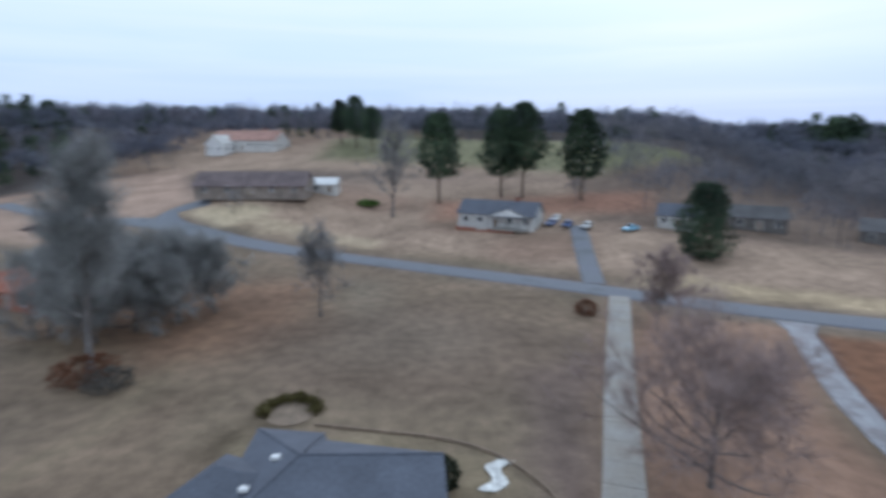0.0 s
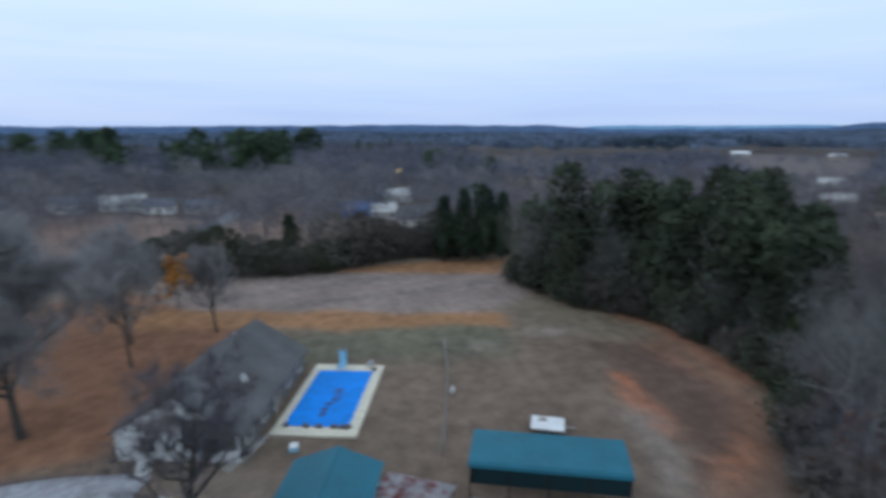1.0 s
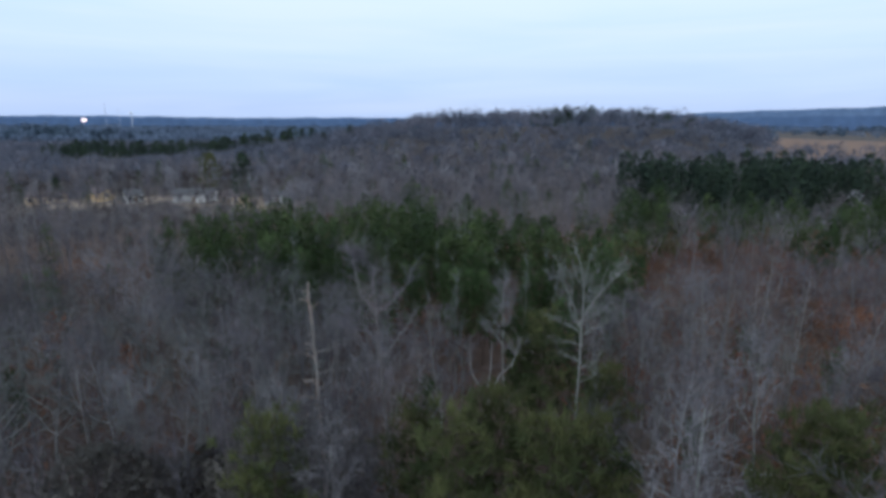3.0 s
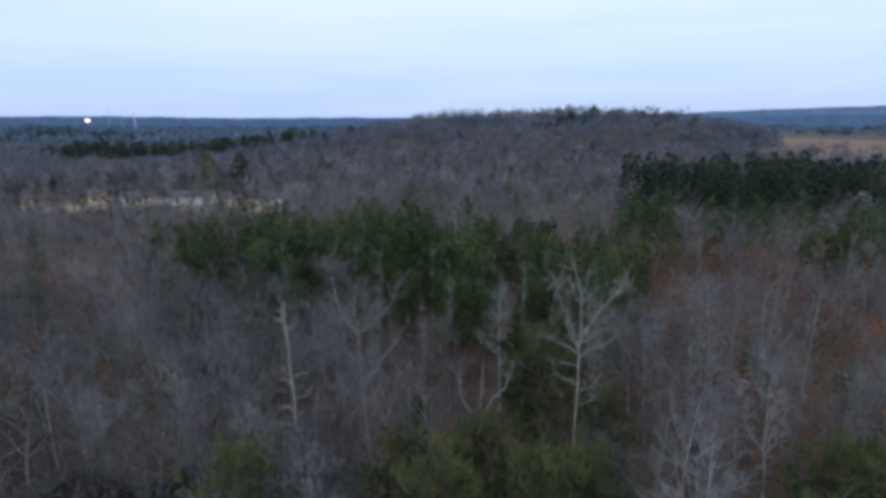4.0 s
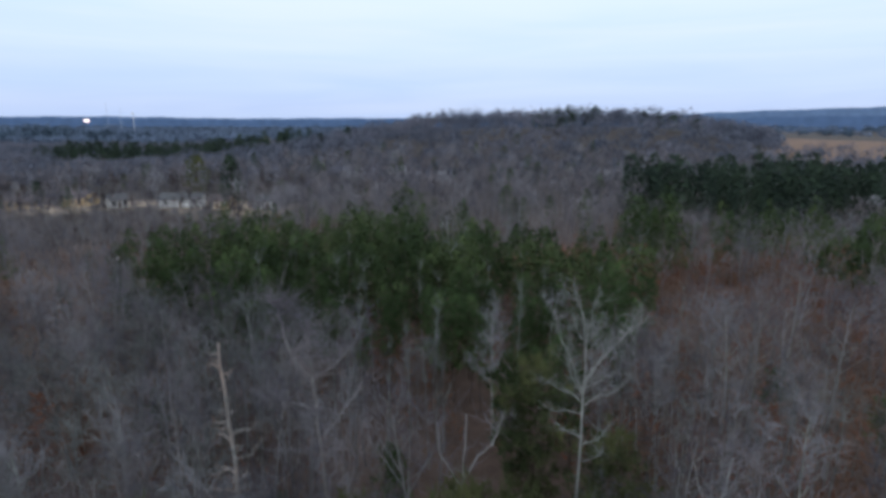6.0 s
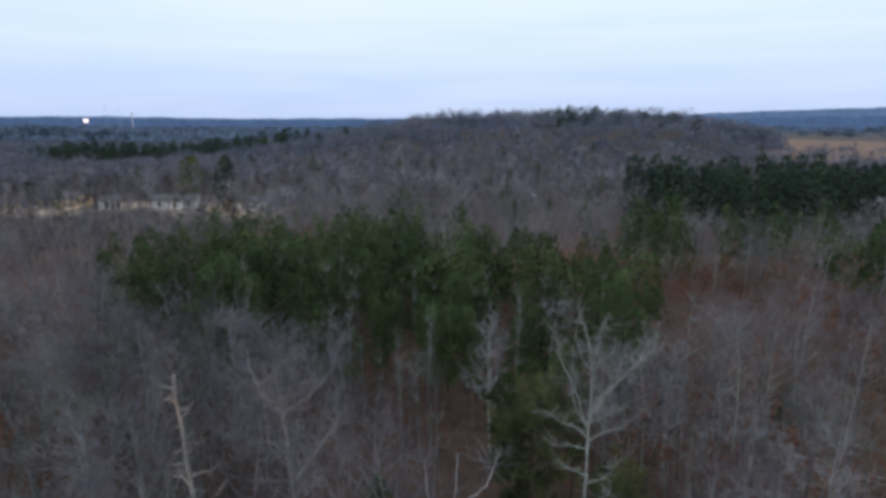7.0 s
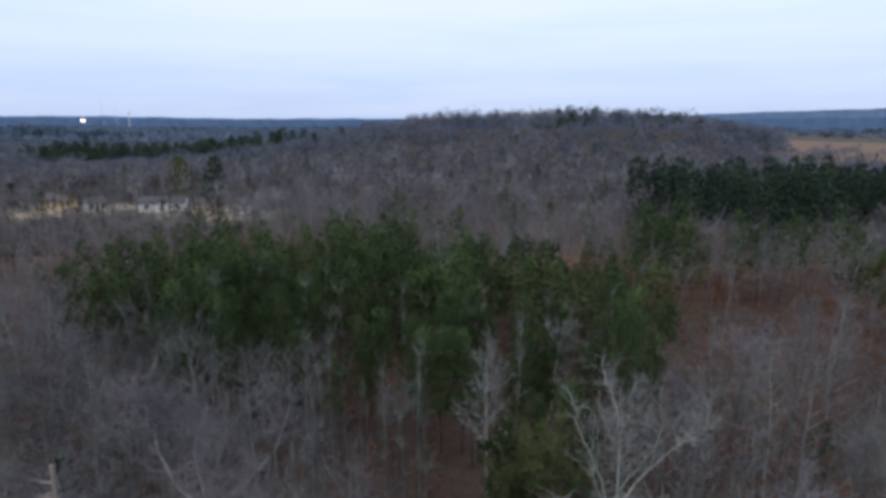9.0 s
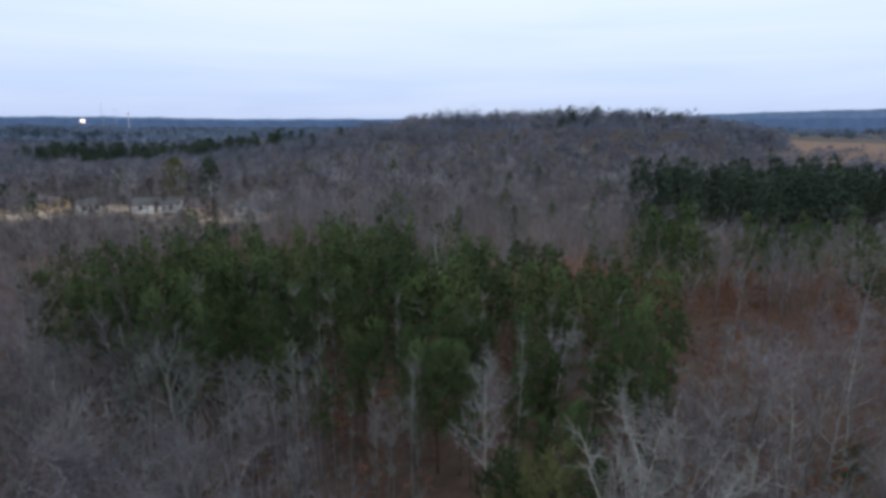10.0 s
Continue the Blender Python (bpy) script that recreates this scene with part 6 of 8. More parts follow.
EDGE_LINE = curve_points([(-92, 30), (-76, 34.5), (-70, 43), (-53, 45), (-42, 42.5), (-34, 34.5), (-26, 31), (-21.5, 31.5), (-18, 35.5), (-10, 37.5), (-4, 32), (3, 23.5), (14, 20)], 2.8)
for k, p in enumerate(EDGE_LINE):
    q = p + r_.randn(2) * 0.8 + (0, 1.2)
    m = pose(q[0], q[1], ground_at(*q), 0, 0, r_.rand() * 360)
    ob = edge_kinds[k] if k < 3 else copy_thing(edge_kinds[r_.randint(3)], m)
    sc = 0.75 + 0.65 * r_.rand()
    ob.matrix_basis = m @ Matrix.Diagonal((sc, sc, sc, 1))

# pale rock on the lawn before the wood
rock = thing("rock", (-15.5, 33.6, ground_at(-15.5, 33.6)), 25, "pale weathered rock lying on the lawn", "rock")
bm = bmesh.new()
bmesh.ops.create_icosphere(bm, subdivisions=3, radius=0.5)
rr_ = random.Random(12)
for v in bm.verts:
    k = 1 + 0.16 * math.sin(5.1 * v.co.x + 1.3) * math.cos(4.3 * v.co.y) + 0.07 * math.sin(11 * v.co.z + 7 * v.co.x) + rr_.uniform(-0.03, 0.03)
    v.co = Vector((v.co.x * k * 1.3, v.co.y * k * 0.85, max(-0.12, v.co.z * k * 0.6) + 0.1))
part("stone", bm, M["concrete"], rock)

# masts and a tank on the horizon
for mx, my, top, label in ((-769, 1301, 74, "thin grey radio mast on the horizon"), (-748, 1316, 62, "short grey radio mast on the horizon")):
    mast = thing("radio_mast", (mx, my, ground_at(mx, my)), 0, label, "mast", "masts on the horizon")
    foot = ground_at(mx, my)
    part("pole", tube((0, 0, -0.5), (0, 0, top - foot), 0.4, 0.2, 6), M["steel"], mast)
    for k in range(3):
        a = k * 2.094
        part("guy_wire", tube((math.cos(a) * 14, math.sin(a) * 14, -0.5), (0, 0, (top - foot) * 0.8), 0.05, 0.05, 3), M["steel"], mast)
tank = thing("water_tower", (-724, 1326, ground_at(-724, 1326)), 0, "small white water tower above the far woods", "water tower")
part("leg", tube((0, 0, -0.5), (0, 0, 47 - ground_at(-724, 1326)), 0.8, 0.8, 8), M["white"], tank)
bm = bmesh.new()
bmesh.ops.create_uvsphere(bm, u_segments=14, v_segments=9, radius=3.2)
bmesh.ops.scale(bm, vec=(1, 1, 0.75), verts=bm.verts)
bmesh.ops.translate(bm, vec=(0, 0, 48.5 - ground_at(-724, 1326)), verts=bm.verts)
part("bowl", bm, M["white"], tank)

# ---------------------------------------------------------------- woods
def light_tree(seed, tall, blades=120, trunk_r=0.13, wide=0.03, spread=0.2, base=0.3, long=0.16, limbs=8):
    """A cheap leafless tree for the depth of the wood: stem, limbs and a crown of fine blades."""
    r = np.random.RandomState(seed)
    segs, _ = limb(r, (0, 0, -0.4), (r.randn() * 0.04, r.randn() * 0.04, 1), tall * 0.95, trunk_r, trunk_r * 0.3, 2, 0.05, 0.05)
    sp, tips = [], []
    for k in range(limbs):
        f = base + (1 - base) * (k + r.rand()) / limbs * 0.95
        p = np.array([segs[min(1, int(f * 2))][0], segs[min(1, int(f * 2))][1], f * tall * 0.95])
        az = k * 2.4 + r.randn() * 0.4
        w = np.array([np.cos(az), np.sin(az), 0.9 + 0.9 * f + 0.3 * r.randn()])
        w /= np.linalg.norm(w)
        ln = tall * spread * (1.5 - 0.8 * f) * (0.7 + 0.6 * r.rand())
        sp.append((*p, *(p + w * ln), trunk_r * 0.4, 0))
        n = blades // limbs
        q = p + w * ln * (0.25 + 0.8 * r.rand(n, 1))
        w2 = w + r.randn(n, 3) * 0.5 + (0, 0, 0.35)
        w2 /= np.linalg.norm(w2, axis=1)[:, None]
        tips += [(*a, *(a + b * tall * long * c), 0, 0) for a, b, c in zip(q, w2, 0.6 + 0.8 * r.rand(n))]
    return joined(rods(segs, 3), spikes(sp), sprays(tips, 1, wide, 1.0, 0.15, seed))


def bush_mesh(seed, wide, tall, count, size):
    r = np.random.RandomState(seed)
    a, k, h = r.rand(count) * 6.283, np.sqrt(r.rand(count)), r.rand(count)
    c = np.stack([np.cos(a) * k * wide * (1 - 0.5 * h), np.sin(a) * k * wide * (1 - 0.5 * h), h * tall], 1)
    return tufts(r, c, size, 1, up=0.5, wide=0.2)


YOUNG_PINES = [[(-47, 90), (-32, 68), (-21, 61), (-8, 60), (1, 61), (5.5, 56), (6, 43), (10.5, 42.5), (18.5, 56), (30, 76), (28, 92), (13, 98), (1, 110), (-14, 111), (-40, 100)],
               [(34, 99), (43, 98), (46, 115), (38, 117)], [(51, 104), (65, 104), (68, 121), (54, 121)], [(60, 86), (97, 92), (96, 106), (64, 102)]]
TALL_PINES = [[(52, 162), (70, 148), (94, 145), (108, 156), (190, 150), (210, 188), (64, 192)], [(-80, 35), (-75, 36), (-71, 43), (-53, 45), (-49, 45), (-48, 52), (-60, 62), (-76, 60), (-82, 48)],
              [(-245, 338), (-150, 332), (-92, 352), (-84, 372), (-150, 372), (-240, 378)], [(-118, 8), (-112, 34), (-122, 38), (-128, 10)]]
CLEARINGS = [[(-165, 113), (-60, 112), (-44, 116), (-44, 198), (-90, 203), (-165, 203)], [(174, 296), (242, 242), (919, 919), (660, 1120)],
             [(-190, 190), (-215, 195), (-440, 315), (-560, 450), (-400, 455), (-235, 260)]]


def any_of(polys, x, y, soft):
    k = np.zeros(np.shape(x))
    for p in polys:
        k = np.maximum(k, inside(p, x, y, soft))
    return k


def wood_density(x, y):
    k = inside(FOREST_EDGE, x, y, 1.0) * (1 - 0.9 * any_of(CLEARINGS, x, y, 2))
    k = k * (1 - 0.42 * smooth(8, 20, x) * (1 - smooth(70, 110, y)))
    return k * (0.75 + 0.3 * wave(x, y, 14, 5.5))


# open country with trees: behind the fields to the west, and over the road
def country_density(x, y):
    s = x * ROAD_N[0] + y * ROAD_N[1] - 95.0
    u = x * ROAD_U[0] + y * ROAD_U[1]
    west = smooth(-108, -125, x) * (1 - inside(FOREST_EDGE, x, y, 2)) * (0.6 + 0.32 * smooth(240, 380, np.hypot(x, y)))
    south = smooth(150, 200, s + 22 * wave(x, y, 40, 2.2)) * (1 - smooth(20, 60, u)) * 0.9
    meadow = inside([(60, -240), (-70, -180), (-130, -215), (-60, -330), (40, -400), (140, -380), (160, -260)], x, y, 8)
    low = smooth(45, 75, s) * smooth(-25, 25, u) * (0.4 + 0.5 * smooth(90, 170, s))
    far = np.hypot(x, y)
    side = x / np.maximum(1.0, -y)
    rise = smooth(300, 340, far) * smooth(-120, -170, y) * 0.95
    east = smooth(0.40, 0.46, side) * smooth(215, 245, far) * smooth(-90, -130, y) * 0.9
    slope = smooth(0.26, 0.36, -side) * smooth(36, 50, s) * smooth(-60, -110, y) * (1 - smooth(20, 60, u)) * 0.9
    clear = np.exp(-(near_line(ROAD, x, y) / 9) ** 4) + np.exp(-(near_line(SIDE_ROAD, x, y) / 7) ** 4)
    for h in FAR_HOUSES:
        clear = clear + np.exp(-(near_line([(h[0] * 0.80, h[1] * 0.80), (h[0], h[1])], x, y) / 5.5) ** 4)
    clear = clear + np.exp(-(np.hypot(x - 88, y + 292) / 26) ** 4) + inside(EAST_FIELD, x, y, 4)
    open_land = np.maximum(np.maximum(west, np.maximum(south, low)) * (1 - meadow), np.maximum(slope, np.maximum(rise, east)))
    return open_land * (1 - np.clip(clear, 0, 1))


rnd = np.random.RandomState(11)
NEAR_PINES = [(4, 30), (-0.8, 30.5), (8.3, 28), (6, 26.8), (1.5, 27.3), (20, 27), (23, 29), (17.5, 25), (-9, 29.5), (12, 37), (9, 44), (27, 26)]
HEROES = [(-6.8, 32.3), (9.6, 34.9), (7.0, 52.9), (5.0, 85.6)]

# single trees of the near wood
near_spots = [p for p in scatter(rnd, -58, 62, 14, 76, 3.1, wood_density)
              if min(math.hypot(p[0] - hx, p[1] - hy) for hx, hy in HEROES) > 2.2
              and min(math.hypot(p[0] - hx, p[1] + 1 - hy) for hx, hy in NEAR_PINES) > 3.0]
young = [p for p in near_spots if any_of(YOUNG_PINES, p[0], p[1], 1.0) > 0.4]
clump = [p for p in near_spots if any_of(TALL_PINES, p[0], p[1], 1.0) > 0.4]
bare = sorted((p for p in near_spots if any_of(YOUNG_PINES + TALL_PINES + [[(2, 32), (13, 32), (15, 60), (1, 60)]], p[0], p[1], 1.0) <= 0.4), key=lambda p: math.hypot(p[0] - 3, p[1] - 22))
thin_r = np.random.RandomState(12)
bare = [p for p in bare if not (-32 < p[0] < -7 and p[1] < 39 and thin_r.rand() < 0.45)]
bare_rest, bare = bare[298:], bare[:298]

bare_kinds = []
M["pale_bark"] = material("pale_grey_bark", (0.28, 0.27, 0.265), 0.9, grain=3, stain=0.25, per_object=0.2, shine=0.08)
M["pale_twig"] = material("pale_winter_twigs", (0.245, 0.235, 0.25), 0.9, grain=1.2, stain=0.12, per_object=0.2, bump=0, shine=0.08)
for k in range(8):
    w, f, t = bare_tree(100 + k, 10.4 + 0.55 * k, 0.095 + 0.01 * k, base=0.36 + 0.06 * (k % 3), spread=0.21 + 0.025 * (k % 4), limbs=13, branches=4, twigs=3, rise=0.07, lift=0.75, twig_r=0.016, twig_len=1.2)
    ob = tree_thing("bare_tree", w, bare_crown(f, t, 4, 0.017, 1.1), M["pale_bark" if k % 3 == 0 else "bark"], M["pale_twig" if k % 4 == 0 else "twig"], "leafless grey hardwood tree standing in the winter wood", "leafless trees of the wood", sides=4)
    bare_kinds.append(ob)


def plant(kinds, spots, r, lo=0.8, hi=1.2):
    """Sets the first use of each kind where it stands, and copies for the rest."""
    used = set()
    for p in spots:
        k = kinds[r.randint(len(kinds))]
        sc = lo + (hi - lo) * r.rand()
        m = pose(p[0], p[1], ground_at(*p), 0, 0, r.rand() * 360)
        ob = k if k not in used else copy_thing(k, m)
        used.add(k)
        ob.matrix_basis = m @ Matrix.Diagonal((sc, sc, sc * (0.92 + 0.16 * r.rand()), 1))
    for k in kinds:
        if k not in used:
            k.matrix_basis = pose(spots[0][0] + 60, spots[0][1] + 40, 0)


plant(bare_kinds, bare, rnd, 0.58, 0.98)

young_kinds = []
for k in range(5):
    w, c = pine_tree(200 + k, 9.9 + 0.45 * k, 0.10, base=0.36, width=0.115, whorls=12, per=5, blades=12, size=0.6, wide=0.085, up=1.0)
    young_kinds.append(tree_thing("young_pine", w, c, M["pine_bark"], M["young_needles"], "young green pine with a soft rounded crown", "young pines in the wood", sides=4))
plant(young_kinds, young[:260], rnd, 0.85, 1.12)
bushy_kinds = []
for k in range(3):
    w, c = pine_tree(210 + k, 11.4 + 0.5 * k, 0.13, base=0.12, width=0.2, whorls=14, per=7, blades=22, size=0.6, wide=0.065, up=0.9)
    bushy_kinds.append(tree_thing("bushy_pine", w, c, M["pine_bark"], M["olive_needles"], "bushy yellow-green pine rising among bare trees", "bushy pines in the wood", sides=5))
plant(bushy_kinds, [np.array(p, float) for p in NEAR_PINES], rnd, 0.88, 1.08)

M["grey_twig"] = material("lichened_grey_twigs", (0.225, 0.23, 0.225), 0.9, grain=0.6, grain_amount=0.3, stain=0.15, stain_amount=0.3, per_object=0.25, bump=0, tint=(0.17, 0.17, 0.155), tint_amount=0.7, shine=0.08, thin=0.35)
# broad-crowned hardwoods of the wood's near side
broad_kinds = []
for k in range(4):
    w, f, t = bare_tree(150 + k, 12.0 + 0.6 * k, 0.2, base=0.3, spread=0.34, limbs=14, branches=5, twigs=4, rise=0.07, lift=0.6, twig_r=0.018, twig_len=1.2, trunk_top=0.85)
    broad_kinds.append(tree_thing("broad_tree", w, bare_crown(f, t, 5, 0.013, 1.2), M["pale_bark"], M["grey_twig"], "broad leafless hardwood with a dense grey twiggy crown", "broad hardwoods of the wood", sides=5))
broad_spots = [p for p in scatter(rnd, -48, -8, 25, 60, 6.0, lambda x, y: inside(FOREST_EDGE, x, y, 1.0) * 0.95) if math.hypot(p[0] + 6.3, p[1] - 31.6) > 3.5]
plant(broad_kinds, broad_spots, rnd, 0.68, 1.02)

tall_kinds = [full_pine("clump_pine", 220 + k, 18.8 + 0.9 * k, 0.22, 0.07 + 0.05 * (k % 2), 3.9 + 0.3 * k, 1500, 0.95, "clump_needles", "tall dark green pine at the edge of the yard", "tall pines by the yard", 0.3, 5) for k in range(4)]
clump_spots = list(clump) + list(scatter(rnd, -84, -58, 30, 64, 4.6, lambda x, y: any_of(TALL_PINES[1:2], x, y, 1.0)))
low_pines = [(-93, 32), (-90.5, 35), (-83, 36.5), (-80.5, 34), (-79.5, 39.5), (-78, 43.5), (-81.5, 45)]
plant(tall_kinds, clump_spots[:110] + low_pines, rnd, 0.82, 1.06)
for ob in bpy.data.objects:
    if ob.name.startswith("clump_pine") and ob.location.y > 20 and -98 < ob.location.x < -40:
        x = ob.location.x
        k = 1 - 0.30 * float(smooth(-80, -83, x)) - 0.06 * float(smooth(-76, -70, x)) - 0.14 * float(smooth(-62, -52, x)) - 0.12 * float(smooth(-52, -46, x))
        ob.matrix_basis = ob.matrix_basis @ Matrix.Diagonal((k, k, k, 1))
# grey hardwoods between the low pines, and evergreen bushes along their feet
for k, (px, py, sc) in enumerate([(-84.5, 38.5, 1.0), (-79.5, 38.5, 1.1), (-87.5, 38, 0.95), (-77, 37, 0.9), (-74, 41.5, 1.0), (-70.5, 46, 0.95), (-91, 44, 1.0), (-82.5, 43, 1.15), (-86.5, 33.5, 0.9), (-89, 31.5, 0.8), (-95, 36, 1.0)]):
    m = pose(px, py, ground_at(px, py), 0, 0, 71 * k)
    copy_thing(broad_kinds[k % 4], m).matrix_basis = m @ Matrix.Diagonal((sc, sc, sc, 1))
bush_kinds = [full_pine("evergreen_bush", 230 + k, 4.6 + 0.5 * k, 0.08, 0.02, 2.2 + 0.2 * k, 420, 0.6, "clump_needles", "dark evergreen bush at the edge of the field", "evergreen bushes by the field", 0.3, 4) for k in range(3)]
plant(bush_kinds, [(-94, 29.6), (-90.6, 28.9), (-87, 30.2), (-83.6, 31.5), (-79.5, 32.8), (-76, 34.2), (-74, 38), (-71.5, 42.2), (-67, 43), (-63, 43.6), (-59, 43.8), (-55, 44.2), (-51, 43.6), (-47.5, 42.8), (-44, 42.2), (-40.5, 40), (-37.5, 37)] + [(p[0] - 1.5 + 1.2 * rnd.randn(), p[1] + 1.2 * rnd.randn()) for p in HEDGE[:-3]], rnd, 0.7, 1.15)

# trees of the wood that stand out
M["white_twig"] = material("whitish_twigs", (0.19, 0.19, 0.18), 0.9, grain=1.2, stain=0.3, bump=0, shine=0.08)


def white_tree(x, y, seed, tall, r0, label, crown_mat="pale_twig", sprays_n=4, **kw):
    w, f, t = bare_tree(seed, tall, r0, **kw)
    ob = tree_thing("pale_tree", w, bare_crown(f, t, sprays_n, 0.012, 1.2), M["white_bark"], M[crown_mat], label, sides=6)
    ob.matrix_basis = pose(x, y, ground_at(x, y))


white_tree(7.0, 52.9, 713, 12.0, 0.12, "slim white-barked tree among the pines", base=0.4, spread=0.14, limbs=12, branches=5, twigs=4, twig_r=0.025)
white_tree(5.0, 85.6, 714, 14.5, 0.2, "straight pale stem rising through the pines", base=0.55, spread=0.16, limbs=9, branches=4, twigs=3, twig_r=0.03)
white_tree(14.2, 27.5, 715, 13.5, 0.17, "pale leafless tree with a ragged top", base=0.3, spread=0.28, limbs=12, branches=5, twigs=4, twig_r=0.02)
for k, (px, py) in enumerate([(-14, 45), (-21, 38), (19, 47), (28, 55), (36, 44), (14, 66), (43, 70), (24, 38), (-28, 52)]):
    white_tree(px, py, 730 + k, 9.3 + 0.8 * (k % 4), 0.10, "pale grey leafless tree in the winter wood", base=0.4, spread=0.17, limbs=12, branches=4, twigs=4, twig_r=0.018)
snag = thing("dead_tree", (-6.8, 32.3, ground_at(-6.8, 32.3)), 0, "bare bleached snag with broken branch stubs", "dead tree")
rs = random.Random(3)
bm = bmesh.new()
path_ = [(0.35, 0, -0.3), (0.2, 0, 5), (0.16, 0.03, 8), (0.02, 0.05, 10.5), (0.06, 0, 12.5), (-0.08, 0.02, 14.2), (-0.1, 0, 15.8), (-0.24, 0.02, 17.0), (-0.2, 0, 18.1)]
for k, (p, q) in enumerate(zip(path_[:-1], path_[1:])):
    tube(p, q, 0.125 - 0.009 * k, 0.125 - 0.009 * (k + 1), 9, bm)
part("trunk", bm, M["dead_wood"], snag, "bleached bare trunk")
for k in range(26):
    z = 9.5 + 8.4 * k / 26
    a = rs.choice((0.2, 3.0, 1.2, 4.2)) + rs.uniform(-0.5, 0.5)
    ln = rs.choice((0.25, 0.4, 0.7, 0.95, 1.5 if z < 14 else 0.6)) * rs.uniform(0.8, 1.1)
    cx = 0.1 - 0.035 * (z - 8)
    bm = tube((cx, 0, z), (cx + math.cos(a) * ln * 0.6, math.sin(a) * ln * 0.6, z + ln * rs.uniform(-0.05, 0.25)), 0.042, 0.03, 5)
    e = Vector((cx + math.cos(a) * ln * 0.6, math.sin(a) * ln * 0.6, z + ln * 0.1))
    tube(e, e + Vector((math.cos(a + 0.4) * ln * 0.4, math.sin(a + 0.4) * ln * 0.4, ln * rs.uniform(0.0, 0.3))), 0.03, 0.012, 5, bm)
    part("stub", bm, M["dead_wood"], snag)


def crooked_tree(name, x, y, runs, label, seed, twigs=26, bark="pale_bark", twig="twig", reach=1.0, stem="bark"):
    """A pale tree with a few long bent limbs, each a run of points, and short twigs along them."""
    r = np.random.RandomState(seed)
    ob = thing(name, (x, y, ground_at(x, y)), label=label, category="tree")
    tips = []
    for g, (pts_, r0, r1) in enumerate(runs):
        p = np.array(pts_, float) - (x, y, 0)
        n = len(p) - 1
        fine = np.linspace(0, n, 3 * n + 1)
        q = np.stack([np.interp(fine, np.arange(n + 1), p[:, c]) for c in range(3)], 1)
        q[1:-1] += r.randn(len(q) - 2, 3) * 0.035
        word = "limb" if g else "trunk"
        arm = new(word, mesh_data(word, *bent_tube(q, 0.5 * (r0 + (r1 - r0) * fine / n), 6), [M[bark if g else stem]], smooth=True))
        arm.parent = ob
        for _ in range(int(twigs * n / 4)):
            q = p[(k := r.randint(n))] + (p[k + 1] - p[k]) * r.rand()
            if q[2] > 9:
                w = r.randn(3) * (0.6, 0.5, 0.3) + (0, 0, 0.35)
                tips.append((*q, *(q + w * reach * (0.5 + 0.9 * r.rand())), 0.014 + 0.006 * reach, 0))
    crown = new("crown", mesh_data("crown", *joined(spikes(tips), sprays(tips, 4 if reach > 0.8 else 2, 0.011, reach, 0.7, seed)), [M[twig]]))
    crown.parent = ob


crooked_tree("crooked_tree", -2.6, 33.3, [
    ([(-2.6, 33.3, -0.3), (-2.7, 33.3, 7), (-3.0, 33.2, 12.5), (-3.3, 33.1, 16.1)], 0.2, 0.1),
    ([(-3.3, 33.1, 16.1), (-4.0, 32.9, 17.1), (-4.3, 32.8, 18.1), (-4.4, 32.7, 19.2), (-4.4, 32.8, 19.6)], 0.1, 0.05),
    ([(-4.4, 32.8, 19.6), (-4.7, 32.6, 19.8), (-4.9, 32.6, 20.1)], 0.05, 0.02), ([(-4.4, 32.7, 19.2), (-4.1, 32.9, 19.3), (-3.8, 33.0, 19.9)], 0.05, 0.02),
    ([(-3.3, 33.1, 16.0), (-2.7, 33.9, 16.1), (-2.1, 34.0, 16.6), (-1.4, 34.2, 17.4), (-0.9, 34.3, 18.8)], 0.08, 0.03),
    ([(-3.0, 33.2, 14.1), (-3.8, 33.0, 14.8), (-4.7, 32.6, 15.1), (-5.1, 32.5, 15.4)], 0.07, 0.03), ([(-3.2, 33.1, 15.8), (-3.4, 33.1, 17.3), (-3.4, 33.1, 18.3), (-3.2, 33.2, 18.7)], 0.06, 0.025),
    ([(-2.9, 33.2, 13.0), (-1.8, 33.6, 14.4), (-0.9, 34.4, 15.6)], 0.07, 0.03)], "pale lichened tree with long crooked limbs", 712, 70)
crooked_tree("forked_tree", 3.6, 33.9, [
    ([(3.6, 33.9, -0.3), (3.6, 33.9, 6), (3.7, 33.8, 10.5)], 0.17, 0.11), ([(3.7, 33.8, 10.4), (3.8, 33.8, 12.8), (3.8, 33.8, 13.8)], 0.07, 0.03),
    ([(3.6, 33.9, 9.8), (2.6, 33.8, 11.6), (2.5, 33.8, 12.5), (2.4, 33.8, 13.4), (1.9, 33.7, 13.6), (1.5, 33.7, 13.9)], 0.08, 0.02),
    ([(3.7, 33.8, 10.3), (4.4, 33.7, 11.7), (5.1, 33.7, 12.3), (5.3, 33.7, 12.9), (5.5, 33.6, 13.6), (5.6, 33.6, 14.2)], 0.08, 0.02), ([(5.3, 33.7, 12.9), (5.0, 33.7, 13.3), (4.7, 33.7, 13.7)], 0.04, 0.02)],
    "pale dead-topped tree with a forked crown", 716, 14)
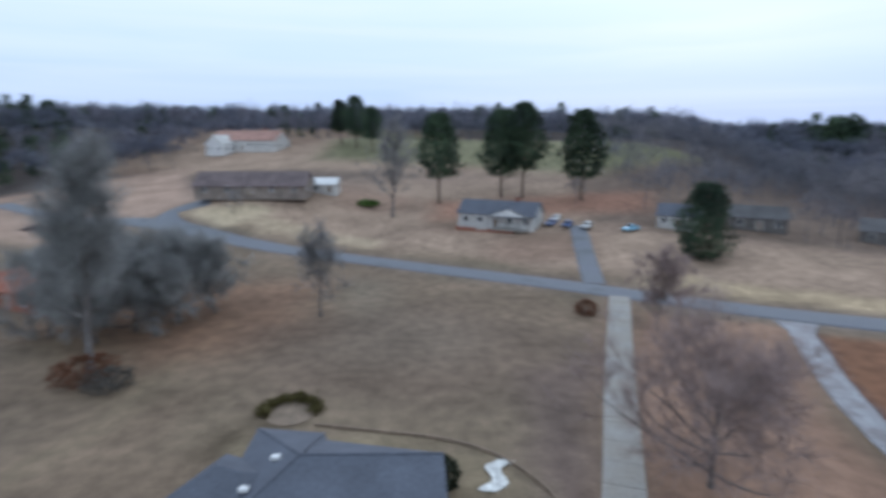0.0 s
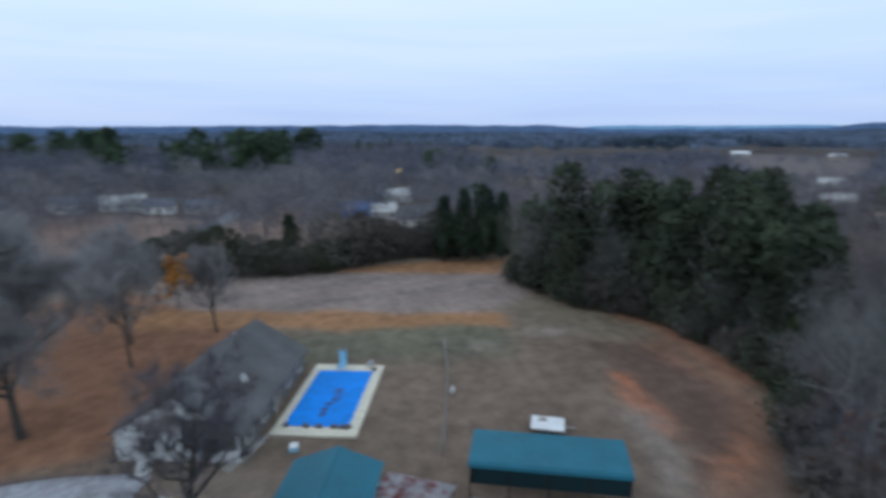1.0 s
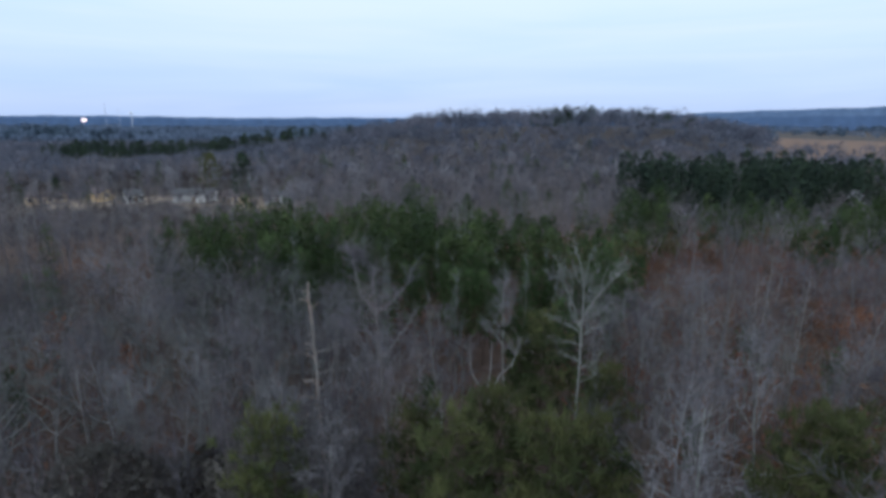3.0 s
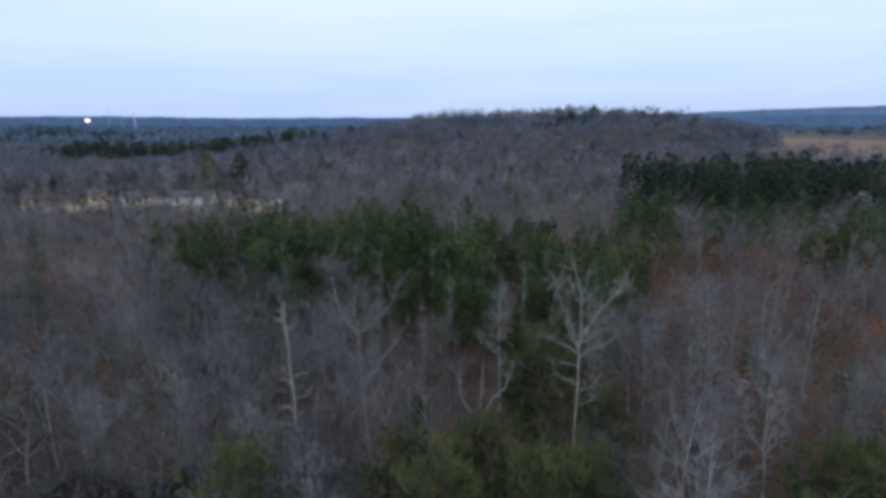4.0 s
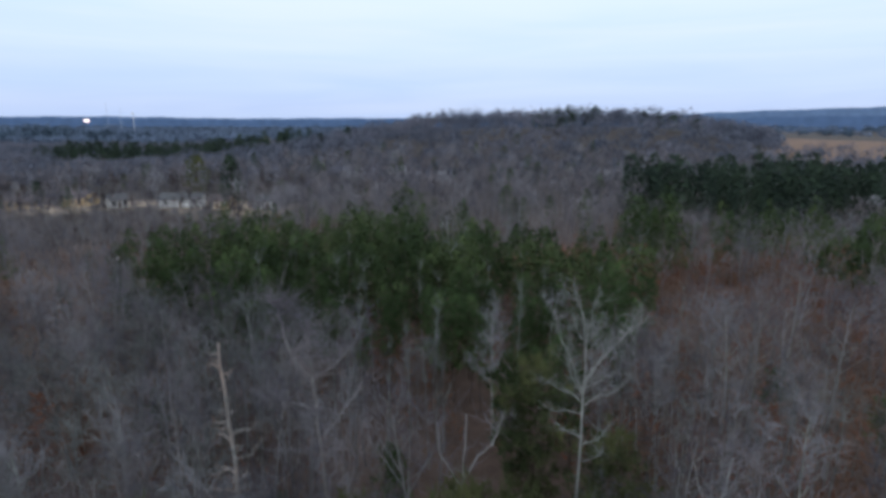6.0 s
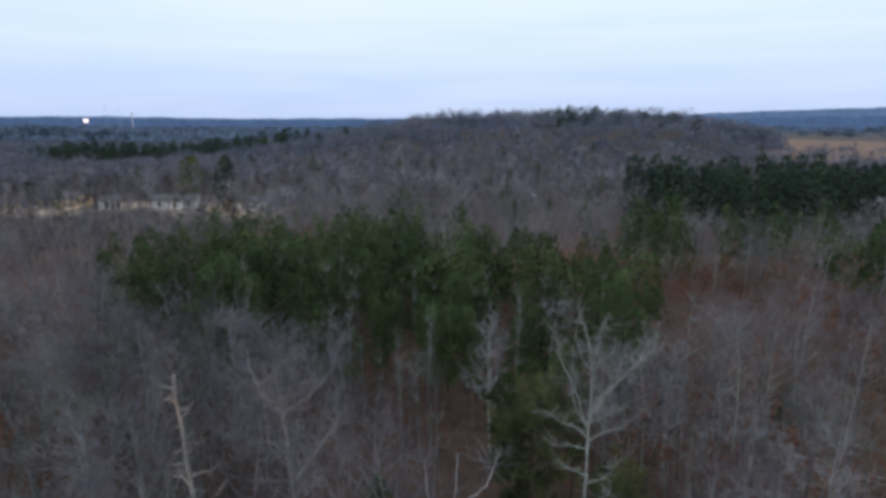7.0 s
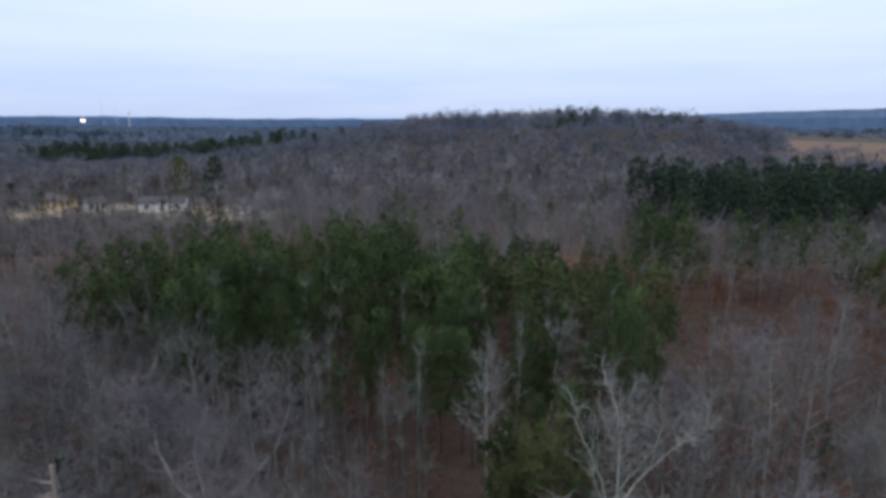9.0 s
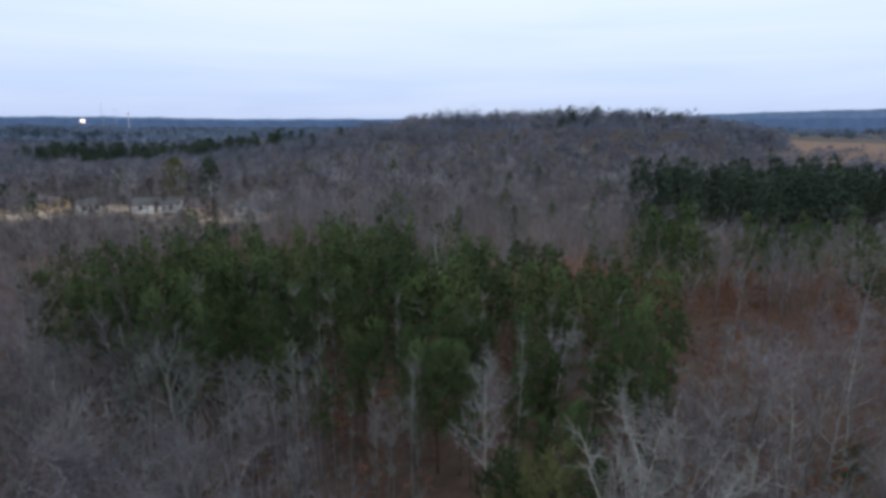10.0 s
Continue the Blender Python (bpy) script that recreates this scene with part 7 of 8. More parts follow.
crooked_tree("sycamore", 9.6, 34.9, [
    ([(9.6, 34.9, -0.3), (9.6, 34.9, 6.5), (9.6, 34.9, 14.4)], 0.145, 0.096),
    ([(9.6, 34.9, 14.4), (9.7, 34.9, 15.5), (9.6, 34.9, 17.0)], 0.097, 0.067),
    ([(9.6, 34.9, 17.0), (9.5, 35.0, 17.9), (9.2, 35.1, 18.9), (8.9, 35.2, 19.7), (9.0, 35.1, 20.4)], 0.058, 0.019),
    ([(9.7, 35.2, 16.8), (9.8, 35.2, 17.6), (9.9, 35.1, 18.3), (9.9, 35.1, 18.9), (10.2, 35.0, 19.5)], 0.053, 0.014),
    ([(9.6, 34.7, 17.1), (9.9, 34.6, 17.6), (10.2, 34.5, 18.0), (10.4, 34.4, 18.1)], 0.039, 0.014),
    ([(9.6, 34.8, 17.0), (9.2, 34.9, 17.4), (9.0, 35.0, 18.1), (8.8, 35.1, 18.5)], 0.039, 0.014),
    ([(9.6, 35.1, 14.2), (9.2, 35.3, 15.5), (8.8, 35.4, 16.4), (8.4, 35.5, 17.2), (8.3, 35.5, 17.9), (8.0, 35.6, 18.6), (7.8, 35.6, 18.8)], 0.073, 0.014),
    ([(9.1, 35.5, 15.7), (9.0, 35.5, 16.9), (8.9, 35.6, 18.0)], 0.029, 0.010),
    ([(9.4, 34.6, 14.7), (9.8, 34.4, 15.6), (10.3, 34.2, 16.6), (10.9, 34.0, 17.5), (11.2, 33.8, 18.1), (11.5, 33.7, 18.9)], 0.082, 0.019),
    ([(11.2, 33.8, 18.1), (11.7, 33.6, 18.6), (11.7, 33.6, 19.6)], 0.039, 0.010),
    ([(10.8, 33.8, 17.6), (11.3, 33.6, 18.2), (11.9, 33.3, 19.0)], 0.039, 0.010),
    ([(10.6, 34.8, 16.3), (10.7, 34.7, 17.4), (10.9, 34.6, 18.5)], 0.034, 0.010),
    ([(9.4, 34.4, 14.8), (10.2, 34.1, 15.4), (10.8, 33.8, 16.0), (11.4, 33.5, 16.0)], 0.044, 0.014),
    ([(9.6, 34.6, 13.9), (8.8, 34.8, 14.5), (8.2, 34.9, 14.7), (7.7, 35.0, 15.1)], 0.06, 0.014),
    ([(9.5, 34.5, 13.9), (10.1, 34.3, 14.4), (10.9, 34.1, 14.8), (11.5, 33.9, 15.7)], 0.06, 0.014),
    ([(9.8, 35.3, 12.9), (9.0, 35.5, 13.1), (8.2, 35.6, 13.0)], 0.06, 0.014),
    ([(9.7, 34.7, 12.1), (9.0, 34.9, 12.2), (8.3, 35.0, 12.7)], 0.06, 0.014),
    ([(9.8, 35.1, 11.4), (10.5, 35.0, 11.7), (11.1, 34.8, 12.8)], 0.06, 0.014),
    ([(9.8, 34.8, 10.6), (10.5, 34.6, 11.1), (10.7, 34.6, 11.4)], 0.06, 0.014),
    ([(9.7, 35.4, 14.0), (9.1, 35.5, 15.0), (8.9, 35.6, 16.3), (8.9, 35.6, 17.6)], 0.06, 0.014),
    ([(9.7, 35.5, 14.5), (10.4, 35.3, 15.9), (10.8, 35.2, 16.7), (11.8, 34.9, 18.8)], 0.06, 0.014)],
    "tall pale-barked sycamore with upswept white limbs", 711, 36, "white_bark", "white_twig", 0.7, "white_bark")

# lone evergreens beyond the wood and on the hill
def lone_pine(name, x, y, seed, tall, wide, mat, label, base=0.12, n=420, size=0.9, point=0.45, group=""):
    ob = thing(name, (x, y, ground_at(x, y)), 0, label, "tree", group)
    stem = new("trunk", mesh_data("trunk", *rods([(0, 0, -0.4, 0, 0, tall * 0.92, tall * 0.018, 0.05)], 6), [M["pine_bark"]], smooth=True))
    v, f, nn = pine_dome(seed, tall, base, wide, n, size, 0.22, point)
    leaf = new("crown", mesh_data("crown", v, f, [M[mat]], nn))
    stem.parent = leaf.parent = ob


lone_pine("tall_pine", -64.5, 184, 901, 17, 4.3, "needles", "broad dark pine behind the far houses", 0.1, 700, 1.1)
lone_pine("broad_evergreen", -80.5, 196, 902, 16.0, 4.6, "gold_green", "yellow-green evergreen tree behind the far houses", 0.25, 520, 1.0, 0.4)
lone_pine("broad_evergreen", -52, 194, 906, 8.5, 2.6, "gold_green", "small yellow-green tree behind a far house", 0.2, 300, 0.7, 0.4)
for k, (px, py, th, wd) in enumerate([(-5.5, 147, 11, 3.0), (21, 168, 10, 3.0), (20, 141, 9.5, 2.3), (40, 292, 10, 4.2), (-19, 128, 8, 2.0), (8, 152, 8, 2.0), (-128, 186, 9, 2.0), (-112, 176, 7.5, 2.4), (30, 150, 9, 2.2), (-38, 140, 8, 2.2)]):
    lone_pine("green_pine", px, py, 910 + k, th, wd, "needles" if k in (3, 6, 7) else "young_needles", "single green pine standing above the leafless wood", 0.15, 320, 0.8, 0.55, "single pines")
for k, (px, py, th, wd) in enumerate([(57, 335, 10, 5), (64, 342, 12.5, 5), (71, 345, 12, 5), (78, 347, 13.5, 5.5), (86, 349, 12, 5), (94, 350, 12.5, 5), (68, 325, 10, 4), (75, 330, 11, 4), (121, 345, 10, 5), (129, 343, 10.5, 5), (137, 340, 9.5, 4.5), (150, 336, 9, 4.5), (166, 330, 8.5, 4), (-70, 340, 11, 3.5), (-55, 345, 12, 3.5)]):
    lone_pine("hill_pine", px, py, 940 + k, th, wd, "needles", "dark pine on the crest of the wooded hill", 0.1, 240, 1.3, 0.45, "pines on the hill")

# slim trees round the foot of the snag
for k, (px, py) in enumerate([(-6.1, 29.8), (-7.3, 30.2), (-6.6, 28.9), (-5.6, 31.0), (-8.1, 31.4)]):
    ob = copy_thing(bare_kinds[k], pose(px, py, ground_at(px, py)))
    ob.matrix_basis = pose(px, py, ground_at(px, py), 0, 0, 77 * k) @ Matrix.Diagonal((0.95, 0.95, 1.0 - 0.03 * k, 1))

# slim pale poles along the near side of the young pines
def pole_tree(seed, tall):
    r = np.random.RandomState(seed)
    segs, pts = limb(r, (0, 0, -0.3), (r.randn() * 0.03, r.randn() * 0.03, 1), tall, 0.055, 0.018, 5, 0.05, 0.02)
    tips = []
    for k in range(26):
        q, w, _r = pts[2 + r.randint(3)]
        e = w + r.randn(3) * 0.4
        tips.append((*q, *(q + e * (0.5 + 0.7 * r.rand())), 0.014, 0))
    return joined(rods(segs, 4), spikes(tips), sprays(tips, 3, 0.012, 1.0, 0.5, seed))


poles = [pole_tree(800 + k, 8.2 + 0.5 * k) for k in range(7)]
in_stand = scatter(rnd, -45, 30, 58, 110, 4.5, lambda x, y: 0.3 * any_of(YOUNG_PINES, x, y, 1.0))
pole_spots = scatter(rnd, -22, 34, 40, 62, 2.3, lambda x, y: 0.62 * (1 - any_of(YOUNG_PINES, x, y, 1.0)) * smooth(40, 50, y + 0.25 * abs(x)))
tagged(new("pole_trees", mesh_data("pole_trees", *placed(poles, [(x, y, 0.8 + 0.3 * rnd.rand()) for x, y in pole_spots] + [(x, y, 1.0 + 0.25 * rnd.rand()) for x, y in in_stand], rnd), [M["grey_twig"]])), "slim grey leafless poles below the young pines", "saplings", kind="stuff")

# the deeper wood, too many to count
light = [light_tree(300 + k, 10.5 + 0.55 * k, blades=110, wide=0.026, spread=0.2, trunk_r=0.09, base=0.42) for k in range(9)]
back_light = [dome_crown(310 + k, 10.0 + 0.55 * k, 3.4 + 0.25 * k, 60, 0.95, slim=0.15, base=0.36, lobes=4, fringe=0.6, stem=0.1) for k in range(8)]
light_pine = [pine_dome(330 + k, 9.6 + 0.5 * k, 0.34, 1.5 + 0.1 * k, 260, 0.55, slim=0.2, point=0.45) for k in range(8)]
dark_pine = [pine_dome(340 + k, 16.5 + 0.8 * k, 0.1, 3.5 + 0.2 * k, 230, 1.3, slim=0.28, point=0.42) for k in range(5)]


def far_from_near(x, y):
    return 1 - (np.abs(x - 2) < 60) * (y < 76) * (y > 14)


def sized(spots, lo, hi):
    """Places with a size each; the trees before the dark stand are lower."""
    return [(x, y, (lo + (hi - lo) * rnd.rand()) * (0.55 if 44 < x < 150 and 116 < y < 150 else 1.0)) for x, y in spots]


def stuff(name, mesh, mats, label, category):
    return tagged(new(name, mesh_data(name, mesh[0], mesh[1], mats, *mesh[2:])), label, category, kind="stuff")


deep = scatter(rnd, -190, 230, 14, 270, 3.9, lambda x, y: wood_density(x, y) * far_from_near(x, y) * (1 - any_of(TALL_PINES, x, y, 2)) * (np.hypot(x, y) < 280))
deep = deep[any_of(YOUNG_PINES, deep[:, 0], deep[:, 1], 1.0) < 0.5]
stand = scatter(rnd, -52, 100, 38, 126, 2.25, lambda x, y: any_of(YOUNG_PINES, x, y, 1.0) * far_from_near(x, y) * (0.8 + 0.3 * wave(x, y, 9, 7.3)))
pine_k = any_of(YOUNG_PINES, deep[:, 0], deep[:, 1], 2.0) + 0.08 * (rnd.rand(len(deep)) < 0.5)
is_pine = pine_k > 0.3
is_pine |= rnd.rand(len(deep)) < 0.06
back = np.hypot(deep[:, 0], deep[:, 1]) > 150
pale = rnd.rand(len(deep)) < 0.3
meadow_trees = sized(scatter(rnd, -560, -190, 180, 460, 8.5, lambda x, y: 0.6 * any_of(CLEARINGS[2:], x, y, 4)), 0.3, 0.55)
rest = [(p[0], p[1], 0.65 + 0.3 * rnd.rand()) for p in bare_rest]
stuff("pale_winter_wood", placed(light, sized(deep[~is_pine & ~back & pale], 0.65, 1.05) + rest[::4], rnd), [M["pale_twig"]], "pale grey leafless trees standing through the winter wood", "woods")
stuff("winter_wood", placed(light, sized(deep[~is_pine & ~back & ~pale], 0.65, 1.05) + rest[1::4] + rest[2::4] + rest[3::4], rnd), [M["twig"]], "leafless grey and mauve hardwoods filling the winter wood", "woods")
stuff("pale_back_wood", placed(back_light, sized(deep[~is_pine & back & pale], 0.75, 1.1), rnd), [M["pale_twig"]], "pale crowns standing out of the wood's far side", "woods")
stuff("back_wood", placed(back_light, sized(deep[~is_pine & back & ~pale], 0.75, 1.15) + meadow_trees, rnd), [M["twig"]], "leafless crowns of the wood's far side", "woods")
pv = [(x, y, sc * (1.14 if x > 31 else 1.0)) for x, y, sc in sized(np.concatenate([deep[is_pine], stand]), 0.66, 1.14)]
yards = scatter(rnd, -165, -40, 110, 168, 3.4, lambda x, y: 0.95 - 0.25 * smooth(150, 170, y))
yards = [(x, y, (0.34 + 0.26 * rnd.rand())) for x, y in yards]
among = scatter(rnd, -165, -42, 188, 208, 5.0, lambda x, y: 0.3 + 0.6 * smooth(194, 200, y))
among = [(x, y, 0.55 + 0.4 * rnd.rand()) for x, y in among if min(math.hypot(x - h[0], y - h[1] + 2) for h in BACK_HOUSES) > 4.4]
slender = [(x, y, 0.5 + 0.35 * rnd.rand()) for x, y in scatter(rnd, -165, -44, 171, 184, 4.6, lambda x, y: 0.45 + 0.45 * wave(x, y, 9, 3.3))]
stuff("yard_saplings", placed(back_light, yards[::3] + yards[1::3], rnd), [M["dark_twig"]], "low leafless saplings before the far houses", "saplings")
stuff("grey_saplings", placed(back_light, yards[2::3], rnd), [M["twig"]], "grey low saplings before the far houses", "saplings")
columns = [dome_crown(390 + k, 9.0 + 0.7 * k, 1.5 + 0.2 * k, 46, 0.8, slim=0.2, base=0.15, lobes=4, fringe=0.5, stem=0.14) for k in range(5)]
stuff("slender_yard_trees", placed(columns, slender, rnd), [M["dark_twig"]], "dark slender leafless trees before the far houses", "woods")
stuff("yard_trees", placed(back_light, among, rnd), [M["dark_twig"]], "dark leafless trees standing among the far houses", "woods")
stuff("young_pine_stand", placed(light_pine, pv, rnd), [M["young_needles"]], "stand of young green pines within the wood", "woods")
tallest = scatter(rnd, -260, 250, 30, 400, 6.0, lambda x, y: any_of(TALL_PINES, x, y, 2) * (1 - (x < -40) * (x > -98) * (y < 75)))
stuff("dark_pine_stand", placed(dark_pine, [(x, y, (0.76 if x > 0 else 0.74) + 0.2 * rnd.rand()) for x, y in tallest], rnd), [M["dark_needles"]], "dark stands of tall pines behind the wood", "woods")

far_light = [dome_crown(360 + k, 12 + 0.6 * k, 8.0 + 0.4 * k, 62, 1.6, slim=0.2, base=0.3, lobes=6, fringe=0.4, stem=0.14) for k in range(8)]
near_domes = [dome_crown(370 + k, 11 + 0.5 * k, 7.0 + 0.5 * k, 200, 0.85, slim=0.13, base=0.28, lobes=7, fringe=0.7, stem=0.16) for k in range(8)]
hill_spots = scatter(rnd, -420, 480, 60, 640, 9.5, lambda x, y: wood_density(x, y) * (np.hypot(x, y) >= 275) * (np.hypot(x, y) < 640) * (1 - any_of(TALL_PINES, x, y, 2)))
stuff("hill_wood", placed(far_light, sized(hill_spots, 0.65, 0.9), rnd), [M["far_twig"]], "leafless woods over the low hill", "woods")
country = scatter(rnd, -620, 360, -560, 110, 9.2, lambda x, y: country_density(x, y) * (np.hypot(x, y) < 620))
kind_r = rnd.rand(len(country)) - 0.10 * smooth(0.35, 0.8, wave(country[:, 0], country[:, 1], 30, 4.7)) - 0.3 * (country[:, 0] > 0.6 * -country[:, 1]) * (country[:, 1] < -100)
country_s = country @ ROAD_N - 95.0
country_big = 1 + 0.08 * smooth(130, 190, country_s) * (1 - smooth(20, 60, country @ ROAD_U))
extra = scatter(rnd, -275, -112, -220, 125, 7.8, lambda x, y: 1.1 * country_density(x, y) * (np.hypot(x, y) < 275))
bare_k = kind_r > 0.035
sizes = country_big * (0.7 + 0.45 * rnd.rand(len(country)))
close_k = np.hypot(country[:, 0], country[:, 1]) < 270
skyline = [(x, y, 1.25 + 0.35 * rnd.rand()) for x, y in ((191, -282), (184, -288), (149, -305), (140, -309), (117, -319), (112, -321), (94, -327), (58, -335), (52, -336), (-16, -340), (-60, -338))]
rows_of = lambda keep: [(x, y, b) for (x, y), b in zip(country[keep], sizes[keep])]
broad_crowns = [(x + 3 * rnd.randn(), y + 2 * rnd.randn(), 1.3 + 0.3 * rnd.rand()) for x, y in ((-193, -44), (-198, -37), (-191, -29), (-199, -21), (-192, -13), (-205, -6), (-236, 8), (-232, -60), (-240, -84), (-228, -98), (-172, -84), (-166, -128), (-182, -118), (-196, -132), (-240, 40), (-225, 55), (-262, 22), (-250, -20), (-150, -140), (-205, -150))]
# paler twigs than their neighbours: the crowns' lit tops put into the colour
stuff("broad_country_trees", placed(near_domes, broad_crowns, rnd), [M["yard_twig"]], "large rounded leafless trees over the far gardens", "woods")
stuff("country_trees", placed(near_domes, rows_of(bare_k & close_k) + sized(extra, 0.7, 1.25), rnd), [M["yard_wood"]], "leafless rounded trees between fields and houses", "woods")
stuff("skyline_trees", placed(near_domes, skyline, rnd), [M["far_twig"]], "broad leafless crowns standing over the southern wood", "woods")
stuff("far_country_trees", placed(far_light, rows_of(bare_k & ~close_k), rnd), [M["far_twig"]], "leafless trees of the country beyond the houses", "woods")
far_pine = [pine_dome(350 + k, 16 + k, 0.12, 3.8 + 0.25 * k, 170, 2.0, slim=0.34, point=0.4) for k in range(6)]
groves = []
for gx0, gy0, gx1, gy1, wide_, n_ in ((-222, -288, -228, -282, 9, 12), (-281, -285, -331, -222, 6, 34), (-341, -133, -342, -127, 3, 5), (-297, -72, -311, -30, 4, 16), (-386, -205, -372, -190, 5, 7), (-377, -153, -380, -146, 3, 5), (-364, -90, -372, -28, 5, 18), (-462, -90, -545, -20, 9, 30), (-424, -192, -508, -200, 7, 12)):
    for _ in range(n_):
        f_ = rnd.rand()
        groves.append((gx0 + (gx1 - gx0) * f_ + rnd.randn() * wide_, gy0 + (gy1 - gy0) * f_ + rnd.randn() * wide_, 1.05 + 0.4 * rnd.rand()))
stuff("country_pines", placed(far_pine, sized(country[(kind_r <= 0.035) & ~close_k], 0.6, 1.0) + groves, rnd), [M["needles"]], "dark pines scattered among far houses", "woods")

# the far woods out to the horizon: small ragged crowns
far_crowns = [dome_crown(400 + k, 13, 13, 30, 3.6, slim=0.36, base=0.25, lobes=6, fringe=0.1, stem=0) for k in range(6)]
close_crowns = [dome_crown(420 + k, 12, 10.0, 66, 1.65, slim=0.22, base=0.3, lobes=6, fringe=0.35, stem=0) for k in range(8)]


def ring_places(r, n, lo, hi):
    d = np.sqrt(lo * lo + (hi * hi - lo * lo) * r.rand(n))
    a = radians(-46) + r.rand(n) * radians(270)
    return np.stack([-d * np.sin(a), d * np.cos(a)], 1)


ring = np.concatenate([ring_places(rnd, 4600, 600, 1100), ring_places(rnd, 3800, 1100, 2200)])
patch = wave(ring[:, 0], ring[:, 1], 90, 8.8)
ring_keep = any_of(CLEARINGS, ring[:, 0], ring[:, 1], 3) < 0.5
ring, patch = ring[ring_keep], patch[ring_keep]
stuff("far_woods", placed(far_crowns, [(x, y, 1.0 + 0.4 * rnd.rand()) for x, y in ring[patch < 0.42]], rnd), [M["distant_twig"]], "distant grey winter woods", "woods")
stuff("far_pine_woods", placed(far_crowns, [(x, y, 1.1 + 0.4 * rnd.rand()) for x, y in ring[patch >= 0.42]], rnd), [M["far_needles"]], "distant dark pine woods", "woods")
# close crowns that fill the hill and the wooded rise
fill = scatter(rnd, -420, 480, 215, 560, 9.0, lambda x, y: inside(FOREST_EDGE, x, y, 2) * (1 - any_of(CLEARINGS + TALL_PINES, x, y, 3)))
fill2 = scatter(rnd, -620, 420, -620, 100, 14.5, lambda x, y: np.clip(1.3 * country_density(x, y), 0, 1) * smooth(250, 300, np.hypot(x, y)))
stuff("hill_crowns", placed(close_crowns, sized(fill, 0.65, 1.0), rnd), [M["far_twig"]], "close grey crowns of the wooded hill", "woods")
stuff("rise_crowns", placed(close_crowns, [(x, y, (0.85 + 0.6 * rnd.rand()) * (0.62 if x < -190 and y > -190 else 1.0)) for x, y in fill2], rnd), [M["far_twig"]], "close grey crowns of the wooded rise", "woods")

# low growth under the trees
low_brown = [bush_mesh(500 + k, 1.0, 2.6 + 0.4 * (k % 3), 30, 0.42) for k in range(6)]
under = scatter(rnd, -64, 84, 16, 120, 1.9, lambda x, y: wood_density(x, y) * (0.35 + 0.4 * smooth(6, 22, x) + 0.5 * wave(x, y, 11, 6.1)))
stuff("undergrowth", placed(low_brown, sized(under, 0.6, 1.7), rnd), [M["leaf_brown"]], "rust-brown saplings and undergrowth below the trees", "undergrowth")


# half-grown oaks that keep their brown leaves, and small evergreens
def leafy_sapling(seed, tall):
    r = np.random.RandomState(seed)
    w, f, t = bare_tree(seed, tall, 0.05, base=0.3, spread=0.2, limbs=9, branches=3, twigs=1)
    c = np.array([s_[3:6] for s_ in f]) + r.randn(len(f), 3) * 0.12
    return rods(w, 3), tufts(r, c, 0.3, 3, up=0.1, wide=0.2)


saplings = [leafy_sapling(540 + k, 6.0 + 0.6 * k) for k in range(6)]
rust = scatter(rnd, -60, 84, 18, 125, 2.9, lambda x, y: wood_density(x, y) * (1 - any_of(YOUNG_PINES, x, y, 1.5)) * np.clip(0.07 + 0.85 * smooth(6, 24, x) * (1 - smooth(90, 125, y)) + 0.35 * wave(x, y, 13, 8.1), 0, 1))
stuff("brown_leaved_saplings", placed([c for _, c in saplings], sized(rust, 0.7, 1.3), rnd), [M["leaf_brown"]], "half-grown oaks holding rust-brown leaves in the wood", "saplings")
for p in scatter(rnd, -52, 40, 26, 70, 8.0, lambda x, y: wood_density(x, y) * 0.55 * (1 - any_of(YOUNG_PINES, x, y, 2.0))):
    ob = copy_thing(young_kinds[rnd.randint(5)], pose(p[0], p[1], ground_at(*p)))
    ob.matrix_basis = pose(p[0], p[1], ground_at(*p), 0, 0, rnd.rand() * 360) @ Matrix.Diagonal((0.75, 0.75, 0.55 + 0.35 * rnd.rand(), 1))

brush_kinds = [light_tree(520 + k, 5.0 + 0.7 * k, blades=150, trunk_r=0.05, wide=0.014, spread=0.3, base=0.04, long=0.2, limbs=10) for k in range(5)]
rim_line = np.array([p for p in FOREST_EDGE[3:15]])
hedge_spots = scatter(rnd, -122, -98, -44, 36, 2.2, lambda x, y: np.exp(-(near_line(HEDGE, x + 1.5, y) / 2.6) ** 2))
brush_spots = scatter(rnd, -74, 34, 14, 52, 1.5, lambda x, y: np.exp(-(near_line(rim_line, x, y - 2.5) / 4.0) ** 2) * inside(FOREST_EDGE, x, y + 1, 1.0))
stuff("hedge_brush", placed(brush_kinds, sized(hedge_spots, 0.6, 1.15), rnd), [M["twig"]], "tangled grey brush in the field hedgerow", "brush")
brush_spots = np.array([p for p in brush_spots if p[0] > -40 or rnd.rand() < 0.35])
stuff("edge_brush", placed(brush_kinds, sized(brush_spots, 0.55, 1.2), rnd), [M["twig"]], "tangled grey brush along the edge of the wood", "brush")


